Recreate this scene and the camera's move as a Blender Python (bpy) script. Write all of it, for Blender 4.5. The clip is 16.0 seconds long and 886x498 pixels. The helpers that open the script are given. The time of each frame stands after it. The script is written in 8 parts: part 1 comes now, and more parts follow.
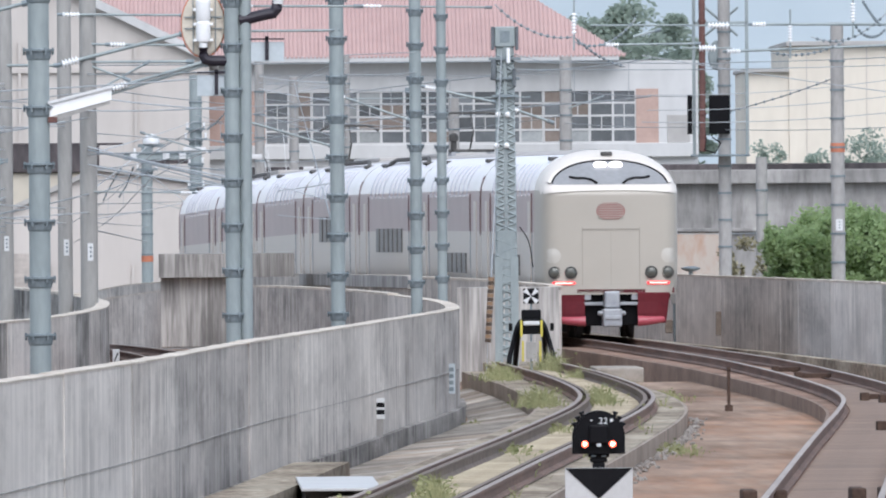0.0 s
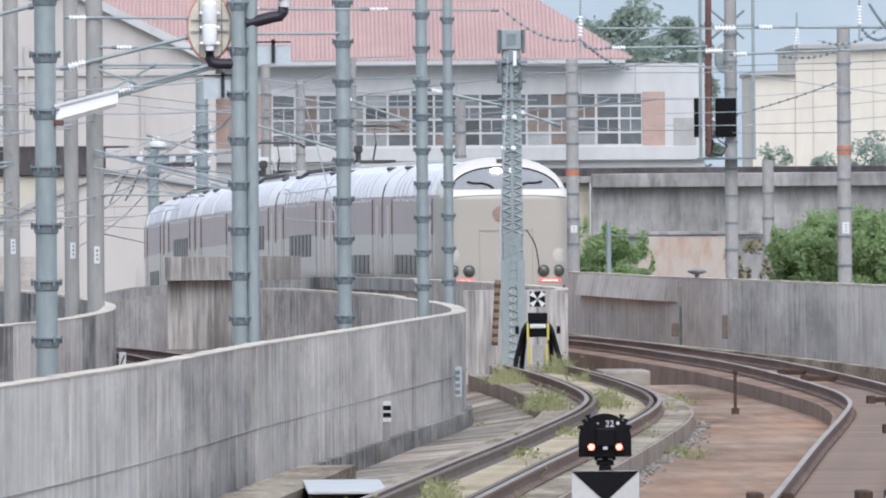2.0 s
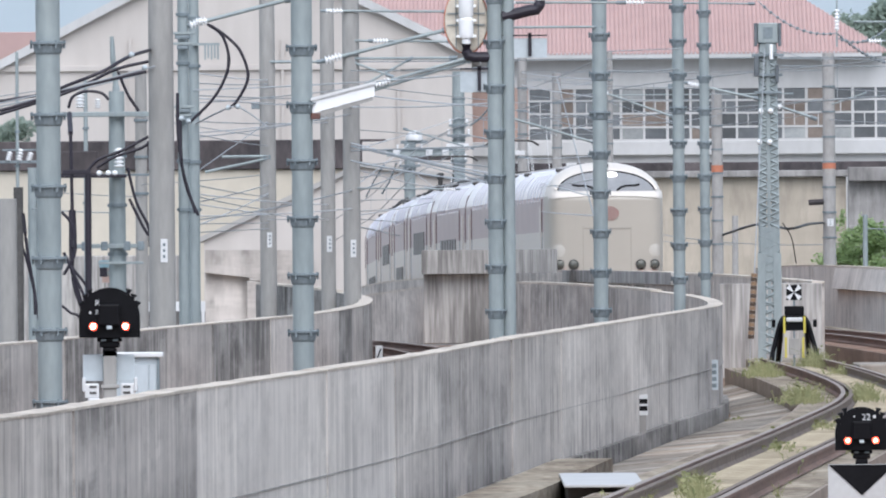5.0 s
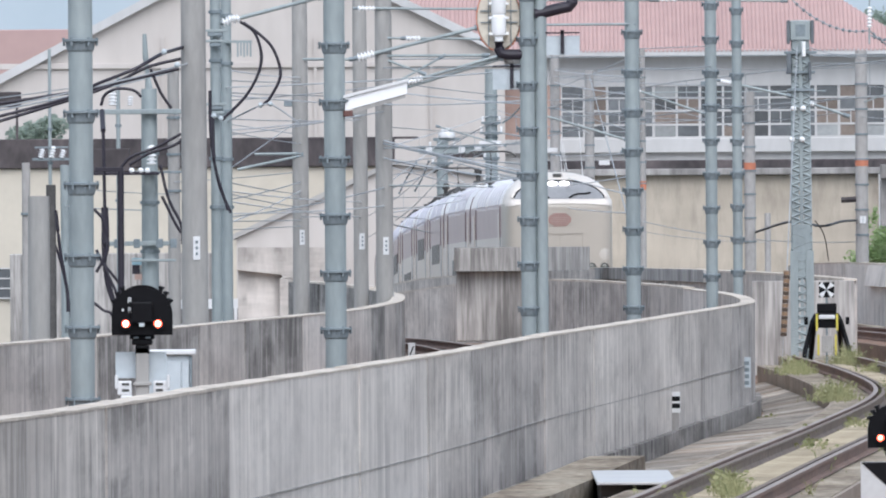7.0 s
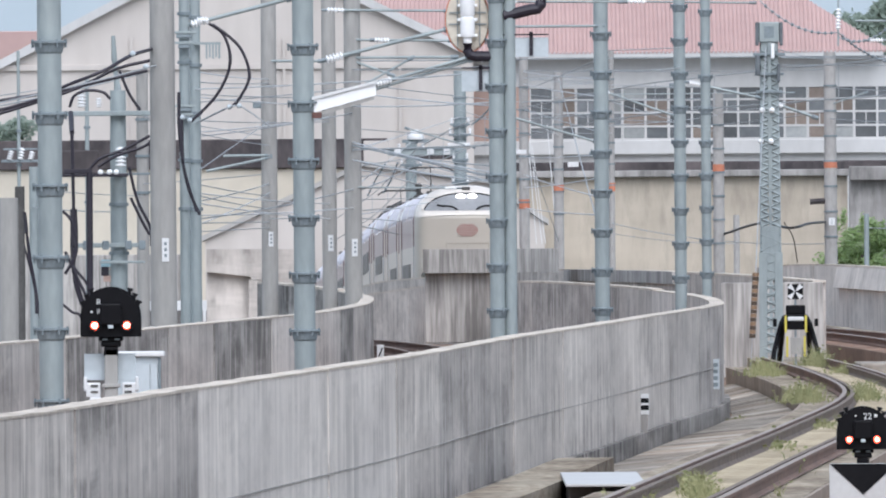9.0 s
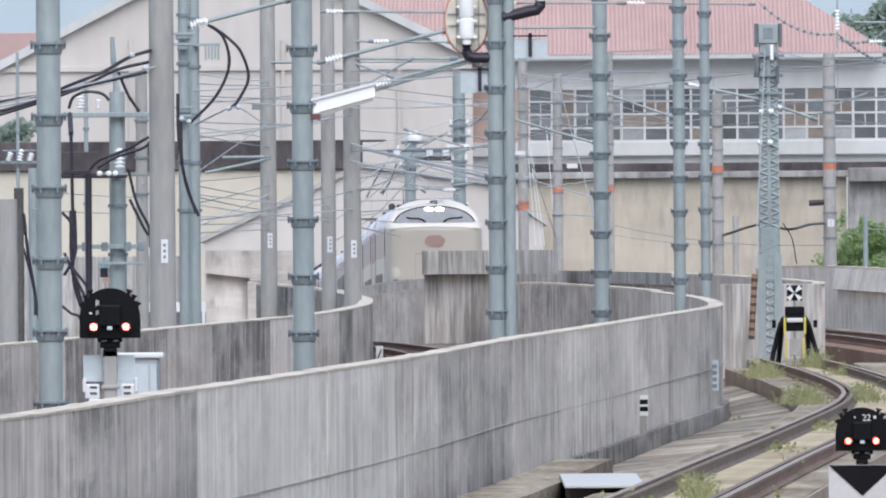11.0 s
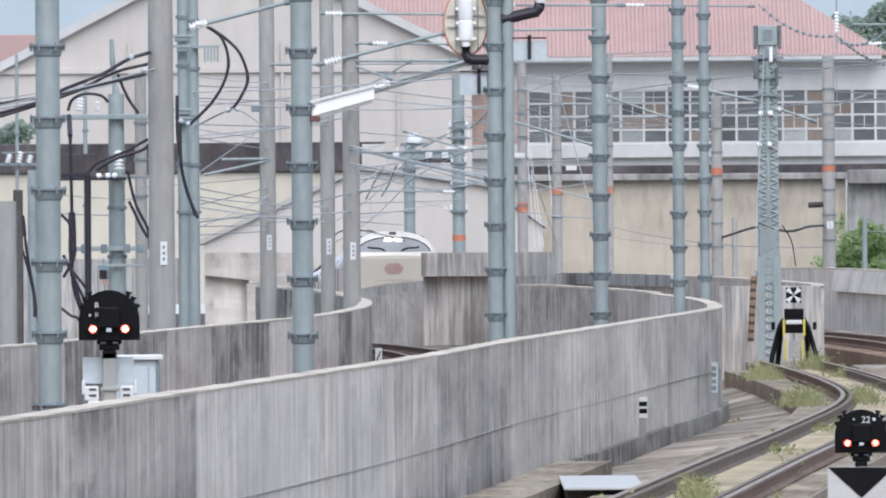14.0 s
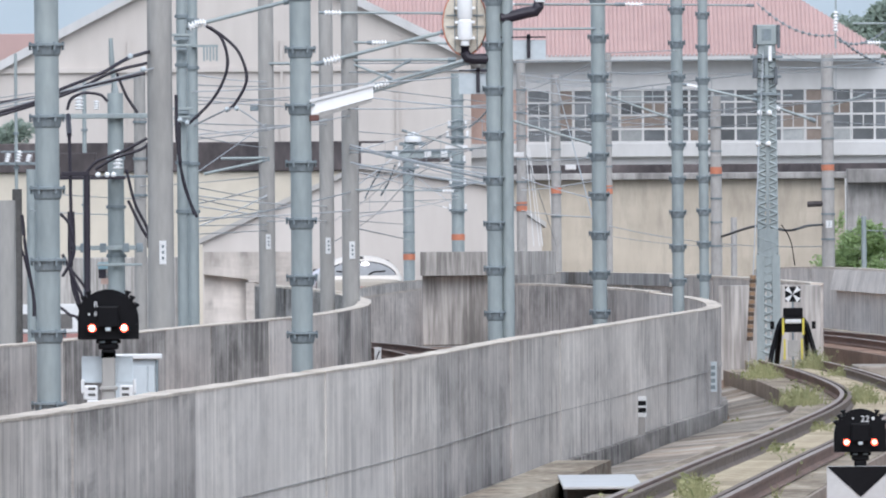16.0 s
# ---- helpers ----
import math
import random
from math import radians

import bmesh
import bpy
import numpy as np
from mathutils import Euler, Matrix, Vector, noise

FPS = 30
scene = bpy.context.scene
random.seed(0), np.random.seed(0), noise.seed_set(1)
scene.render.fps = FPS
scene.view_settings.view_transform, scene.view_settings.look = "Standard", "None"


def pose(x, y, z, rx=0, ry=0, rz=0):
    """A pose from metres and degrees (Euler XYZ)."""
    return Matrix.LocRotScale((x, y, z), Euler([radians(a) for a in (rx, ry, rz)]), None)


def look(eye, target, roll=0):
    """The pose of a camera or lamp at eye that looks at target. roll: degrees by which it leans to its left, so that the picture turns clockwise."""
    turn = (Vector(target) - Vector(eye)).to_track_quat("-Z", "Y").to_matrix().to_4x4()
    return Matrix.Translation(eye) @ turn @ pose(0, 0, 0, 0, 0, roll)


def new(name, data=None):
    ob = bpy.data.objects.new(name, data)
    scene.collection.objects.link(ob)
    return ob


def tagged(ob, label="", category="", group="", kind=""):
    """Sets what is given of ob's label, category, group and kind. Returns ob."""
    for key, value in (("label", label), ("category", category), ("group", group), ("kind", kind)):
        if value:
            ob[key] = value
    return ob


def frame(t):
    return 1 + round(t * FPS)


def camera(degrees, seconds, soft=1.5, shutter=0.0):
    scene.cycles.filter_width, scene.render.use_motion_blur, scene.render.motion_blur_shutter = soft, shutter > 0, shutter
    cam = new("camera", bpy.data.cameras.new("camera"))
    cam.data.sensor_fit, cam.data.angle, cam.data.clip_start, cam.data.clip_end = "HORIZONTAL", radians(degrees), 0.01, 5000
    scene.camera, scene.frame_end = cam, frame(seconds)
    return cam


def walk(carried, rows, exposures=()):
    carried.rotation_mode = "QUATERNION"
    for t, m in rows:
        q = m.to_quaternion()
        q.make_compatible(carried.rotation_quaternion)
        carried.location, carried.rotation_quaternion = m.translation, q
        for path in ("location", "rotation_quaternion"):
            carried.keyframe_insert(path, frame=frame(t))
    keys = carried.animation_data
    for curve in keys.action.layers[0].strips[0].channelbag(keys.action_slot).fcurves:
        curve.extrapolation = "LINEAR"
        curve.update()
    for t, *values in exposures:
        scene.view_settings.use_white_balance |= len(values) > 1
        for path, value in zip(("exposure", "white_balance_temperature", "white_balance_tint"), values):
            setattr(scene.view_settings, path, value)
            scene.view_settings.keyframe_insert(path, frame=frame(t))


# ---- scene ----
# The camera stands on a platform end with a very long lens and only turns.
EYE = 2.5
LEAN = 0.42
TURNS = [  # seconds, tilt, yaw
    (0.0, -0.0619, -0.7006),
    (0.5, -0.0585, -0.7030),
    (1.0, -0.0573, -0.7030),
    (1.5, -0.0665, -0.6994),
    (2.0, -0.0538, -0.6834),
    (2.5, -0.0453, -0.6361),
    (3.0, -0.0506, -0.5784),
    (3.5, -0.0723, -0.5413),
    (4.0, -0.0530, -0.4248),
    (4.5, -0.0717, -0.1395),
    (4.7, -0.0642, -0.0611),
    (5.1, -0.0678, 0.0121),
    (5.6, -0.0736, 0.0333),
    (6.3, -0.0827, 0.0273),
    (6.8, -0.0847, 0.0416),
    (7.0, -0.0728, 0.0878),
    (7.5, -0.0658, 0.0947),
    (8.0, -0.0663, 0.0323),
    (8.5, -0.0687, 0.0115),
    (9.0, -0.0687, 0.0046),
    (10.2, -0.0678, 0.0016),
    (11.5, -0.0641, 0.0023),
    (12.0, -0.0641, 0.0000),
    (12.5, -0.0618, -0.0000),
    (13.0, -0.0618, -0.0000),
    (13.5, -0.0618, -0.0000),
    (14.0, -0.0596, -0.0000),
    (14.5, -0.0618, -0.0000),
    (15.0, -0.0596, -0.0000),
    (15.5, -0.0618, -0.0024),
    (16.0, -0.0618, -0.0024),
]
cam = camera(2.3636, 16.0, soft=2.0)
walk(cam, [(t, pose(0, 0, EYE, 90 + tilt, LEAN, yaw)) for t, tilt, yaw in TURNS], [(0.0, 0.8, 6130, 12), (16.0, 0.8, 6130, 12)])

# ---- light: a bright overcast sky, the sun behind thin cloud over the right shoulder ----
SUN_UP, SUN_ROUND = 48, 172
world = bpy.data.worlds.new("overcast_sky")
scene.world = world
world.use_nodes = True
wt = world.node_tree
sky = wt.nodes.new("ShaderNodeTexSky")
sky.sky_type, sky.sun_disc = "NISHITA", False
sky.sun_elevation, sky.sun_rotation = radians(SUN_UP), radians(SUN_ROUND)
sky.air_density, sky.dust_density, sky.ozone_density = 1.0, 1.0, 1.0
dim = wt.nodes.new("ShaderNodeVectorMath")
dim.operation = "SCALE"
dim.inputs["Scale"].default_value = 0.1
wt.links.new(sky.outputs[0], dim.inputs[0])
cloud = wt.nodes.new("ShaderNodeMix")
cloud.data_type = "RGBA"
cloud.inputs["Factor"].default_value = 0.7
cloud.inputs["B"].default_value = (0.47, 0.535, 0.595, 1)
wt.links.new(dim.outputs[0], cloud.inputs["A"])
wt.links.new(cloud.outputs["Result"], wt.nodes["Background"].inputs[0])
wt.nodes["Background"].inputs[1].default_value = 1.0
sun = new("sun", bpy.data.lights.new("sun", "SUN"))
sun.data.energy, sun.data.angle, sun.data.color = 1.8, radians(60), (1.0, 0.975, 0.95)
up, ro = radians(SUN_UP), radians(SUN_ROUND)
sun.matrix_world = look((100 * math.sin(ro) * math.cos(up), 100 * math.cos(ro) * math.cos(up), 100 * math.sin(up)), (0, 0, 0))


# ---- materials ----
def material(name, light, dark, size=1.0, rough=0.7, metal=0.0, bump=0.15, stretch=(1, 1, 1), vary=0.0, fine=9.0, lo=0.35, hi=0.68, cloud=None, streak=0.0, rust=None):
    """Two-scale noise between two colours; stretch pulls the pattern, vary tints object by object."""
    m = bpy.data.materials.new(name)
    m.use_nodes = True
    nt = m.node_tree
    n, link = nt.nodes, nt.links.new
    b = n["Principled BSDF"]
    co = n.new("ShaderNodeTexCoord")
    mp = n.new("ShaderNodeMapping")
    mp.inputs["Scale"].default_value = stretch
    link(co.outputs["Object"], mp.inputs["Vector"])
    big = n.new("ShaderNodeTexNoise")
    big.inputs["Scale"].default_value, big.inputs["Detail"].default_value = 1.0 / size, 5
    small = n.new("ShaderNodeTexNoise")
    small.inputs["Scale"].default_value, small.inputs["Detail"].default_value = fine / size, 4
    link(mp.outputs[0], big.inputs["Vector"])
    link(mp.outputs[0], small.inputs["Vector"])
    mix = n.new("ShaderNodeMath")
    mix.operation = "MULTIPLY_ADD"
    link(small.outputs["Fac"], mix.inputs[0])
    mix.inputs[1].default_value = 0.4
    half = n.new("ShaderNodeMath")
    half.operation = "MULTIPLY"
    link(big.outputs["Fac"], half.inputs[0])
    half.inputs[1].default_value = 0.6
    link(half.outputs[0], mix.inputs[2])
    ramp = n.new("ShaderNodeValToRGB")
    ramp.color_ramp.elements[0].position, ramp.color_ramp.elements[0].color = lo, (*dark, 1)
    ramp.color_ramp.elements[1].position, ramp.color_ramp.elements[1].color = hi, (*light, 1)
    link(mix.outputs[0], ramp.inputs[0])
    last = ramp.outputs[0]
    if rust:
        seep = n.new("ShaderNodeTexNoise")
        seep.inputs["Scale"].default_value, seep.inputs["Detail"].default_value, seep.inputs["Roughness"].default_value = rust[1], 6, 0.7
        link(mp.outputs[0], seep.inputs["Vector"])
        edge = n.new("ShaderNodeMapRange")
        edge.inputs["From Min"].default_value, edge.inputs["From Max"].default_value = 0.47, 0.63
        edge.inputs["To Max"].default_value = 0.55
        link(seep.outputs["Fac"], edge.inputs["Value"])
        stain = n.new("ShaderNodeMix")
        stain.data_type = "RGBA"
        stain.inputs["B"].default_value = (*rust[0], 1)
        link(edge.outputs[0], stain.inputs["Factor"])
        link(last, stain.inputs["A"])
        last = stain.outputs["Result"]
    if cloud:
        spread = n.new("ShaderNodeMapping")
        spread.inputs["Scale"].default_value = (1, 1, 3) if streak else (1, 1, 1)
        link(co.outputs["Object"], spread.inputs["Vector"])
        patch = n.new("ShaderNodeTexNoise")
        patch.inputs["Scale"].default_value, patch.inputs["Detail"].default_value = cloud[0], 5
        link(spread.outputs[0], patch.inputs["Vector"])
        lift = n.new("ShaderNodeMapRange")
        lift.inputs["From Min"].default_value, lift.inputs["From Max"].default_value = 0.3, 0.7
        lift.inputs["To Min"].default_value, lift.inputs["To Max"].default_value = cloud[1], cloud[2]
        link(patch.outputs["Fac"], lift.inputs["Value"])
        wash = n.new("ShaderNodeHueSaturation")
        link(lift.outputs[0], wash.inputs["Value"])
        link(last, wash.inputs["Color"])
        last = wash.outputs[0]
    if streak:
        # sparse dark runs of water, in patches
        pull = n.new("ShaderNodeMapping")
        pull.inputs["Scale"].default_value = (1.7, 1.7, 0.38)
        link(co.outputs["Object"], pull.inputs["Vector"])
        run = n.new("ShaderNodeTexNoise")
        run.inputs["Scale"].default_value, run.inputs["Detail"].default_value, run.inputs["Roughness"].default_value = 1.0, 6, 0.7
        link(pull.outputs[0], run.inputs["Vector"])
        cut = n.new("ShaderNodeMapRange")
        cut.inputs["From Min"].default_value, cut.inputs["From Max"].default_value = 0.48, 0.66
        cut.inputs["To Min"].default_value, cut.inputs["To Max"].default_value = 1.0, 1.0 - streak
        link(run.outputs["Fac"], cut.inputs["Value"])
        runny = n.new("ShaderNodeHueSaturation")
        link(cut.outputs[0], runny.inputs["Value"])
        link(last, runny.inputs["Color"])
        last = runny.outputs[0]
    if vary:
        info = n.new("ShaderNodeObjectInfo")
        ran = n.new("ShaderNodeMapRange")
        ran.inputs["To Min"].default_value, ran.inputs["To Max"].default_value = 1 - vary, 1 + vary
        link(info.outputs["Random"], ran.inputs["Value"])
        hsv = n.new("ShaderNodeHueSaturation")
        link(ran.outputs[0], hsv.inputs["Value"])
        link(last, hsv.inputs["Color"])
        last = hsv.outputs[0]
    link(last, b.inputs["Base Color"])
    b.inputs["Roughness"].default_value, b.inputs["Metallic"].default_value = rough, metal
    if bump:
        bp = n.new("ShaderNodeBump")
        bp.inputs["Strength"].default_value, bp.inputs["Distance"].default_value = bump, 0.02
        link(small.outputs["Fac"], bp.inputs["Height"])
        link(bp.outputs[0], b.inputs["Normal"])
    return m


def glowing(name, colour, power):
    m = bpy.data.materials.new(name)
    m.use_nodes = True
    b = m.node_tree.nodes["Principled BSDF"]
    b.inputs["Base Color"].default_value = (*colour, 1)
    b.inputs["Emission Color"].default_value, b.inputs["Emission Strength"].default_value = (*colour, 1), power
    return m


def grey(v, r=1.0, b=1.0):
    return (v * r, v, v * b)


def cast_wall(name, light, dark, vary, stains, runs):
    """Long cast parapets: broad mottling, faint fine runs, dark stains hanging in patches, each panel its own tone."""
    m = bpy.data.materials.new(name)
    m.use_nodes = True
    nt = m.node_tree
    n, link = nt.nodes, nt.links.new
    b = n["Principled BSDF"]
    co = n.new("ShaderNodeTexCoord")

    def noise(scale, detail=4, rough=0.55):
        mp = n.new("ShaderNodeMapping")
        mp.inputs["Scale"].default_value = scale
        link(co.outputs["Object"], mp.inputs["Vector"])
        t = n.new("ShaderNodeTexNoise")
        t.inputs["Scale"].default_value, t.inputs["Detail"].default_value, t.inputs["Roughness"].default_value = 1.0, detail, rough
        link(mp.outputs[0], t.inputs["Vector"])
        return t.outputs["Fac"]

    def value(fac, lo, hi, a, c, colour):
        r = n.new("ShaderNodeMapRange")
        for k, v in (("From Min", lo), ("From Max", hi), ("To Min", a), ("To Max", c)):
            r.inputs[k].default_value = v
        link(fac, r.inputs["Value"])
        h = n.new("ShaderNodeHueSaturation")
        link(r.outputs[0], h.inputs["Value"])
        link(colour, h.inputs["Color"])
        return h.outputs[0]

    def times(fa, fb):
        x = n.new("ShaderNodeMath")
        x.operation = "MULTIPLY"
        link(fa, x.inputs[0])
        link(fb, x.inputs[1])
        return x.outputs[0]

    def gate(fac, lo, hi):
        r = n.new("ShaderNodeMapRange")
        r.interpolation_type = "SMOOTHSTEP"
        r.inputs["From Min"].default_value, r.inputs["From Max"].default_value = lo, hi
        link(fac, r.inputs["Value"])
        return r.outputs[0]

    ramp = n.new("ShaderNodeValToRGB")
    ramp.color_ramp.elements[0].position, ramp.color_ramp.elements[0].color = 0.36, (*dark, 1)
    ramp.color_ramp.elements[1].position, ramp.color_ramp.elements[1].color = 0.62, (*light, 1)
    link(noise((0.1, 0.11, 1.1), 6, 0.6), ramp.inputs[0])
    last = ramp.outputs[0]
    # fine runs everywhere, broader dark ones gathered in patches, pale lime runs between them, grime in blots
    last = value(noise((1.4, 2.2, 0.4), 4, 0.7), 0.36, 0.64, 1 + runs * 0.6, 1 - runs, last)
    last = value(times(gate(noise((0.7, 1.0, 0.3), 4, 0.7), 0.47, 0.58), gate(noise((0.06, 0.08, 0.9), 5, 0.7), 0.42, 0.6)), 0, 1, 1.0, 1 - stains, last)
    last = value(times(gate(noise((0.8, 1.2, 0.3), 3, 0.6), 0.54, 0.62), gate(noise((0.08, 0.12, 0.8), 4, 0.6), 0.42, 0.56)), 0, 1, 1.0, 1 + runs * 0.9, last)
    last = value(noise((0.2, 0.3, 1.3), 6, 0.75), 0.5, 0.66, 1.0, 1 - stains * 0.7, last)
    info = n.new("ShaderNodeObjectInfo")
    last = value(info.outputs["Random"], 0, 1, 1 - vary, 1 + vary, last)
    link(last, b.inputs["Base Color"])
    b.inputs["Roughness"].default_value = 0.9
    bp = n.new("ShaderNodeBump")
    bp.inputs["Strength"].default_value, bp.inputs["Distance"].default_value = 0.12, 0.02
    link(noise((3, 3, 3)), bp.inputs["Height"])
    link(bp.outputs[0], b.inputs["Normal"])
    return m


M = {}
M["wall"] = cast_wall("streaked_concrete", (0.62, 0.57, 0.525), (0.46, 0.42, 0.387), 0.08, 0.33, 0.19)
M["run_wall"] = cast_wall("heavily_run_concrete", (0.51, 0.464, 0.428), (0.33, 0.3, 0.277), 0.08, 0.46, 0.24)
M["clean_wall"] = cast_wall("clean_pale_concrete", (0.71, 0.655, 0.605), (0.61, 0.56, 0.517), 0.03, 0.24, 0.14)
M["dirty_wall"] = cast_wall("blackened_concrete", (0.45, 0.42, 0.392), (0.22, 0.205, 0.193), 0.12, 0.55, 0.32)
M["old_wall"] = material("stained_concrete", (0.50, 0.475, 0.455), (0.21, 0.2, 0.192), 2.2, 0.9, stretch=(1, 1, 0.25), vary=0.1, fine=6, cloud=(0.3, 0.7, 1.1), streak=0.4)
M["pier"] = material("pier_concrete", (0.46, 0.435, 0.41), (0.20, 0.188, 0.178), 0.9, 0.9, stretch=(3.2, 3.2, 0.22), vary=0.06, fine=4, lo=0.38, hi=0.6, cloud=(0.8, 0.8, 1.12))
M["pale_wall"] = cast_wall("pale_streaked_concrete", (0.63, 0.59, 0.55), (0.46, 0.428, 0.40), 0.08, 0.34, 0.18)
M["coping"] = material("pale_coping", (0.68, 0.605, 0.52), (0.40, 0.345, 0.29), 0.8, 0.9, stretch=(1, 0.3, 1))
M["deck"] = material("rusty_deck", (0.37, 0.27, 0.205), (0.15, 0.096, 0.068), 1.6, 0.9, stretch=(0.8, 0.05, 1), fine=6, lo=0.36, hi=0.62, cloud=(0.1, 0.72, 1.2), rust=((0.39, 0.195, 0.108), 0.6))
M["slab"] = material("track_slab", (0.396, 0.345, 0.271), (0.175, 0.138, 0.103), 1.0, 0.9, stretch=(1, 0.15, 1), lo=0.4, hi=0.6, cloud=(0.2, 0.7, 1.15))
M["bed_slab"] = material("yellowish_bed_slab", (0.506, 0.437, 0.317), (0.267, 0.21, 0.14), 0.9, 0.9, stretch=(1, 0.3, 1), vary=0.2, lo=0.36, hi=0.6)
M["rust_slab"] = material("rust_stained_slab", (0.33, 0.222, 0.168), (0.16, 0.098, 0.072), 1.0, 0.9, stretch=(0.8, 0.2, 1), cloud=(0.15, 0.75, 1.2))
M["main_slab"] = material("pinkish_bed_slab", (0.275, 0.195, 0.148), (0.145, 0.097, 0.072), 0.9, 0.9, stretch=(0.7, 0.4, 1), vary=0.12, lo=0.36, hi=0.62)
M["curb"] = material("grimy_kerb_concrete", (0.37, 0.305, 0.25), (0.20, 0.16, 0.128), 0.7, 0.9, stretch=(1, 0.4, 0.8))
M["bed_edge"] = material("grimy_bed_edge", (0.30, 0.215, 0.165), (0.15, 0.1, 0.076), 0.8, 0.9, stretch=(1, 0.25, 0.6))
M["brown"] = material("rust_brown", (0.115, 0.075, 0.058), (0.045, 0.03, 0.024), 0.5, 0.9)
M["rail"] = material("rusty_rail", (0.235, 0.15, 0.118), (0.12, 0.074, 0.058), 0.5, 0.85, stretch=(1, 0.1, 1))
M["guard"] = material("dusty_guard_rail", (0.21, 0.165, 0.138), (0.10, 0.075, 0.062), 0.5, 0.85)
M["rail_top"] = material("worn_rail", (0.34, 0.27, 0.225), (0.19, 0.138, 0.112), 0.6, 0.5, 0.15, 0.02)
M["steel"] = material("galvanised_steel", (0.335, 0.376, 0.376), (0.235, 0.27, 0.275), 0.6, 0.55, 0.15, 0.05, stretch=(1, 1, 0.3))
M["steel_dark"] = material("dull_fitting_steel", (0.25, 0.29, 0.31), (0.14, 0.17, 0.185), 0.3, 0.6, 0.2)
M["cheek"] = material("weathered_dark_steel", (0.16, 0.18, 0.195), (0.08, 0.09, 0.10), 0.3, 0.7, 0.1)
M["concrete_pole"] = material("spun_concrete", (0.385, 0.372, 0.352), (0.26, 0.252, 0.24), 0.8, 0.85, bump=0.05, stretch=(1, 1, 0.25))
# grey lightened: distance haze on the far poles, put into the colour
M["far_pole"] = material("hazed_weathered_pole", (0.41, 0.392, 0.375), (0.28, 0.267, 0.255), 0.8, 0.85, bump=0.05, stretch=(1, 1, 0.4))
# lighter copy of the wire metal, with sky light put into its colour
M["pale_wire"] = material("skylit_wire_metal", (0.62, 0.63, 0.65), (0.46, 0.475, 0.49), 1.0, 0.5, 0.1, 0)
# wire grey raised for the haze over the far lines
M["wire"] = material("wire_metal", (0.42, 0.44, 0.455), (0.27, 0.285, 0.30), 1.0, 0.6, 0.3, 0)
M["black"] = material("black_rubber", (0.008, 0.0078, 0.0095), (0.004, 0.0038, 0.005), 0.5, 0.45, 0, 0.05)
M["black"].node_tree.nodes["Principled BSDF"].inputs["Specular IOR Level"].default_value = 0.12
M["sky_blue"] = material("pale_blue_plate", (0.30, 0.46, 0.52), (0.24, 0.38, 0.44), 0.5, 0.5, 0, 0.02)
M["violet"] = material("dark_violet_pipe", (0.022, 0.016, 0.028), (0.012, 0.009, 0.016), 0.5, 0.5, 0, 0.05)
M["white"] = material("white_enamel", (0.70, 0.70, 0.70), (0.58, 0.58, 0.58), 0.5, 0.4, 0, 0.02)
M["porcelain"] = material("porcelain", (0.86, 0.86, 0.86), (0.78, 0.78, 0.78), 0.5, 0.2, 0, 0)
M["pale_box"] = material("pale_blue_paint", (0.52, 0.565, 0.59), (0.41, 0.455, 0.48), 0.7, 0.5, 0, 0.03)
M["board_white"] = material("dull_white_board", (0.52, 0.515, 0.51), (0.43, 0.425, 0.42), 0.5, 0.5, 0, 0.02)
M["cream_disc"] = material("cream_paint", (0.68, 0.62, 0.52), (0.5, 0.44, 0.36), 0.5, 0.5, 0, 0.02)
M["orange"] = material("orange_band", (0.58, 0.21, 0.12), (0.44, 0.16, 0.095), 0.4, 0.7, 0, 0.03)
M["yellow"] = material("yellow_paint", (0.65, 0.55, 0.08), (0.45, 0.38, 0.06), 0.3, 0.6, 0, 0.03)
M["stripe_dark"] = material("dark_stripe", (0.09, 0.06, 0.04), (0.05, 0.035, 0.025), 0.3, 0.7, 0, 0.03)
M["stripe_tan"] = material("faded_stripe", (0.30, 0.195, 0.12), (0.2, 0.125, 0.075), 0.3, 0.7, 0, 0.03)
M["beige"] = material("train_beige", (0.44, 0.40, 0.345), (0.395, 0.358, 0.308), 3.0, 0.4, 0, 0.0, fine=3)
# lighter copy of the front's beige: sky reflected by the sides, put into the colour
M["side_beige"] = material("skylit_side_beige", (0.56, 0.49, 0.432), (0.52, 0.455, 0.40), 3.0, 0.3, 0, 0.0, fine=3)
M["roof_top"] = material("dull_roof_top", (0.46, 0.43, 0.41), (0.36, 0.335, 0.32), 1.5, 0.7, 0, 0.02)
M["window_edge_blue"] = material("blue_grey_window_edge", (0.54, 0.545, 0.60), (0.47, 0.475, 0.53), 1.0, 0.4, 0, 0.0)
M["maroon"] = material("train_maroon", (0.43, 0.325, 0.315), (0.36, 0.27, 0.265), 1.6, 0.35, 0, 0.0, fine=3)
# near-white base: the sky's sheen on the roof is put into the colour
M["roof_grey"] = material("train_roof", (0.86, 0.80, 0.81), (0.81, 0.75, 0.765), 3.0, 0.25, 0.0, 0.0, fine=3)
M["skirt_red"] = material("train_red", (0.165, 0.022, 0.032), (0.115, 0.015, 0.023), 1.0, 0.35, 0, 0.0)
# brighter copy of the red: sky reflected on the lip, put into the colour
M["lip_red"] = material("skylit_train_red", (0.42, 0.085, 0.105), (0.34, 0.065, 0.085), 1.0, 0.25, 0, 0.0)
# beige paled for the sky highlight round the windscreen
M["cream_rim"] = material("skylit_cream", (0.70, 0.645, 0.585), (0.64, 0.585, 0.53), 2.0, 0.42, 0, 0.0)
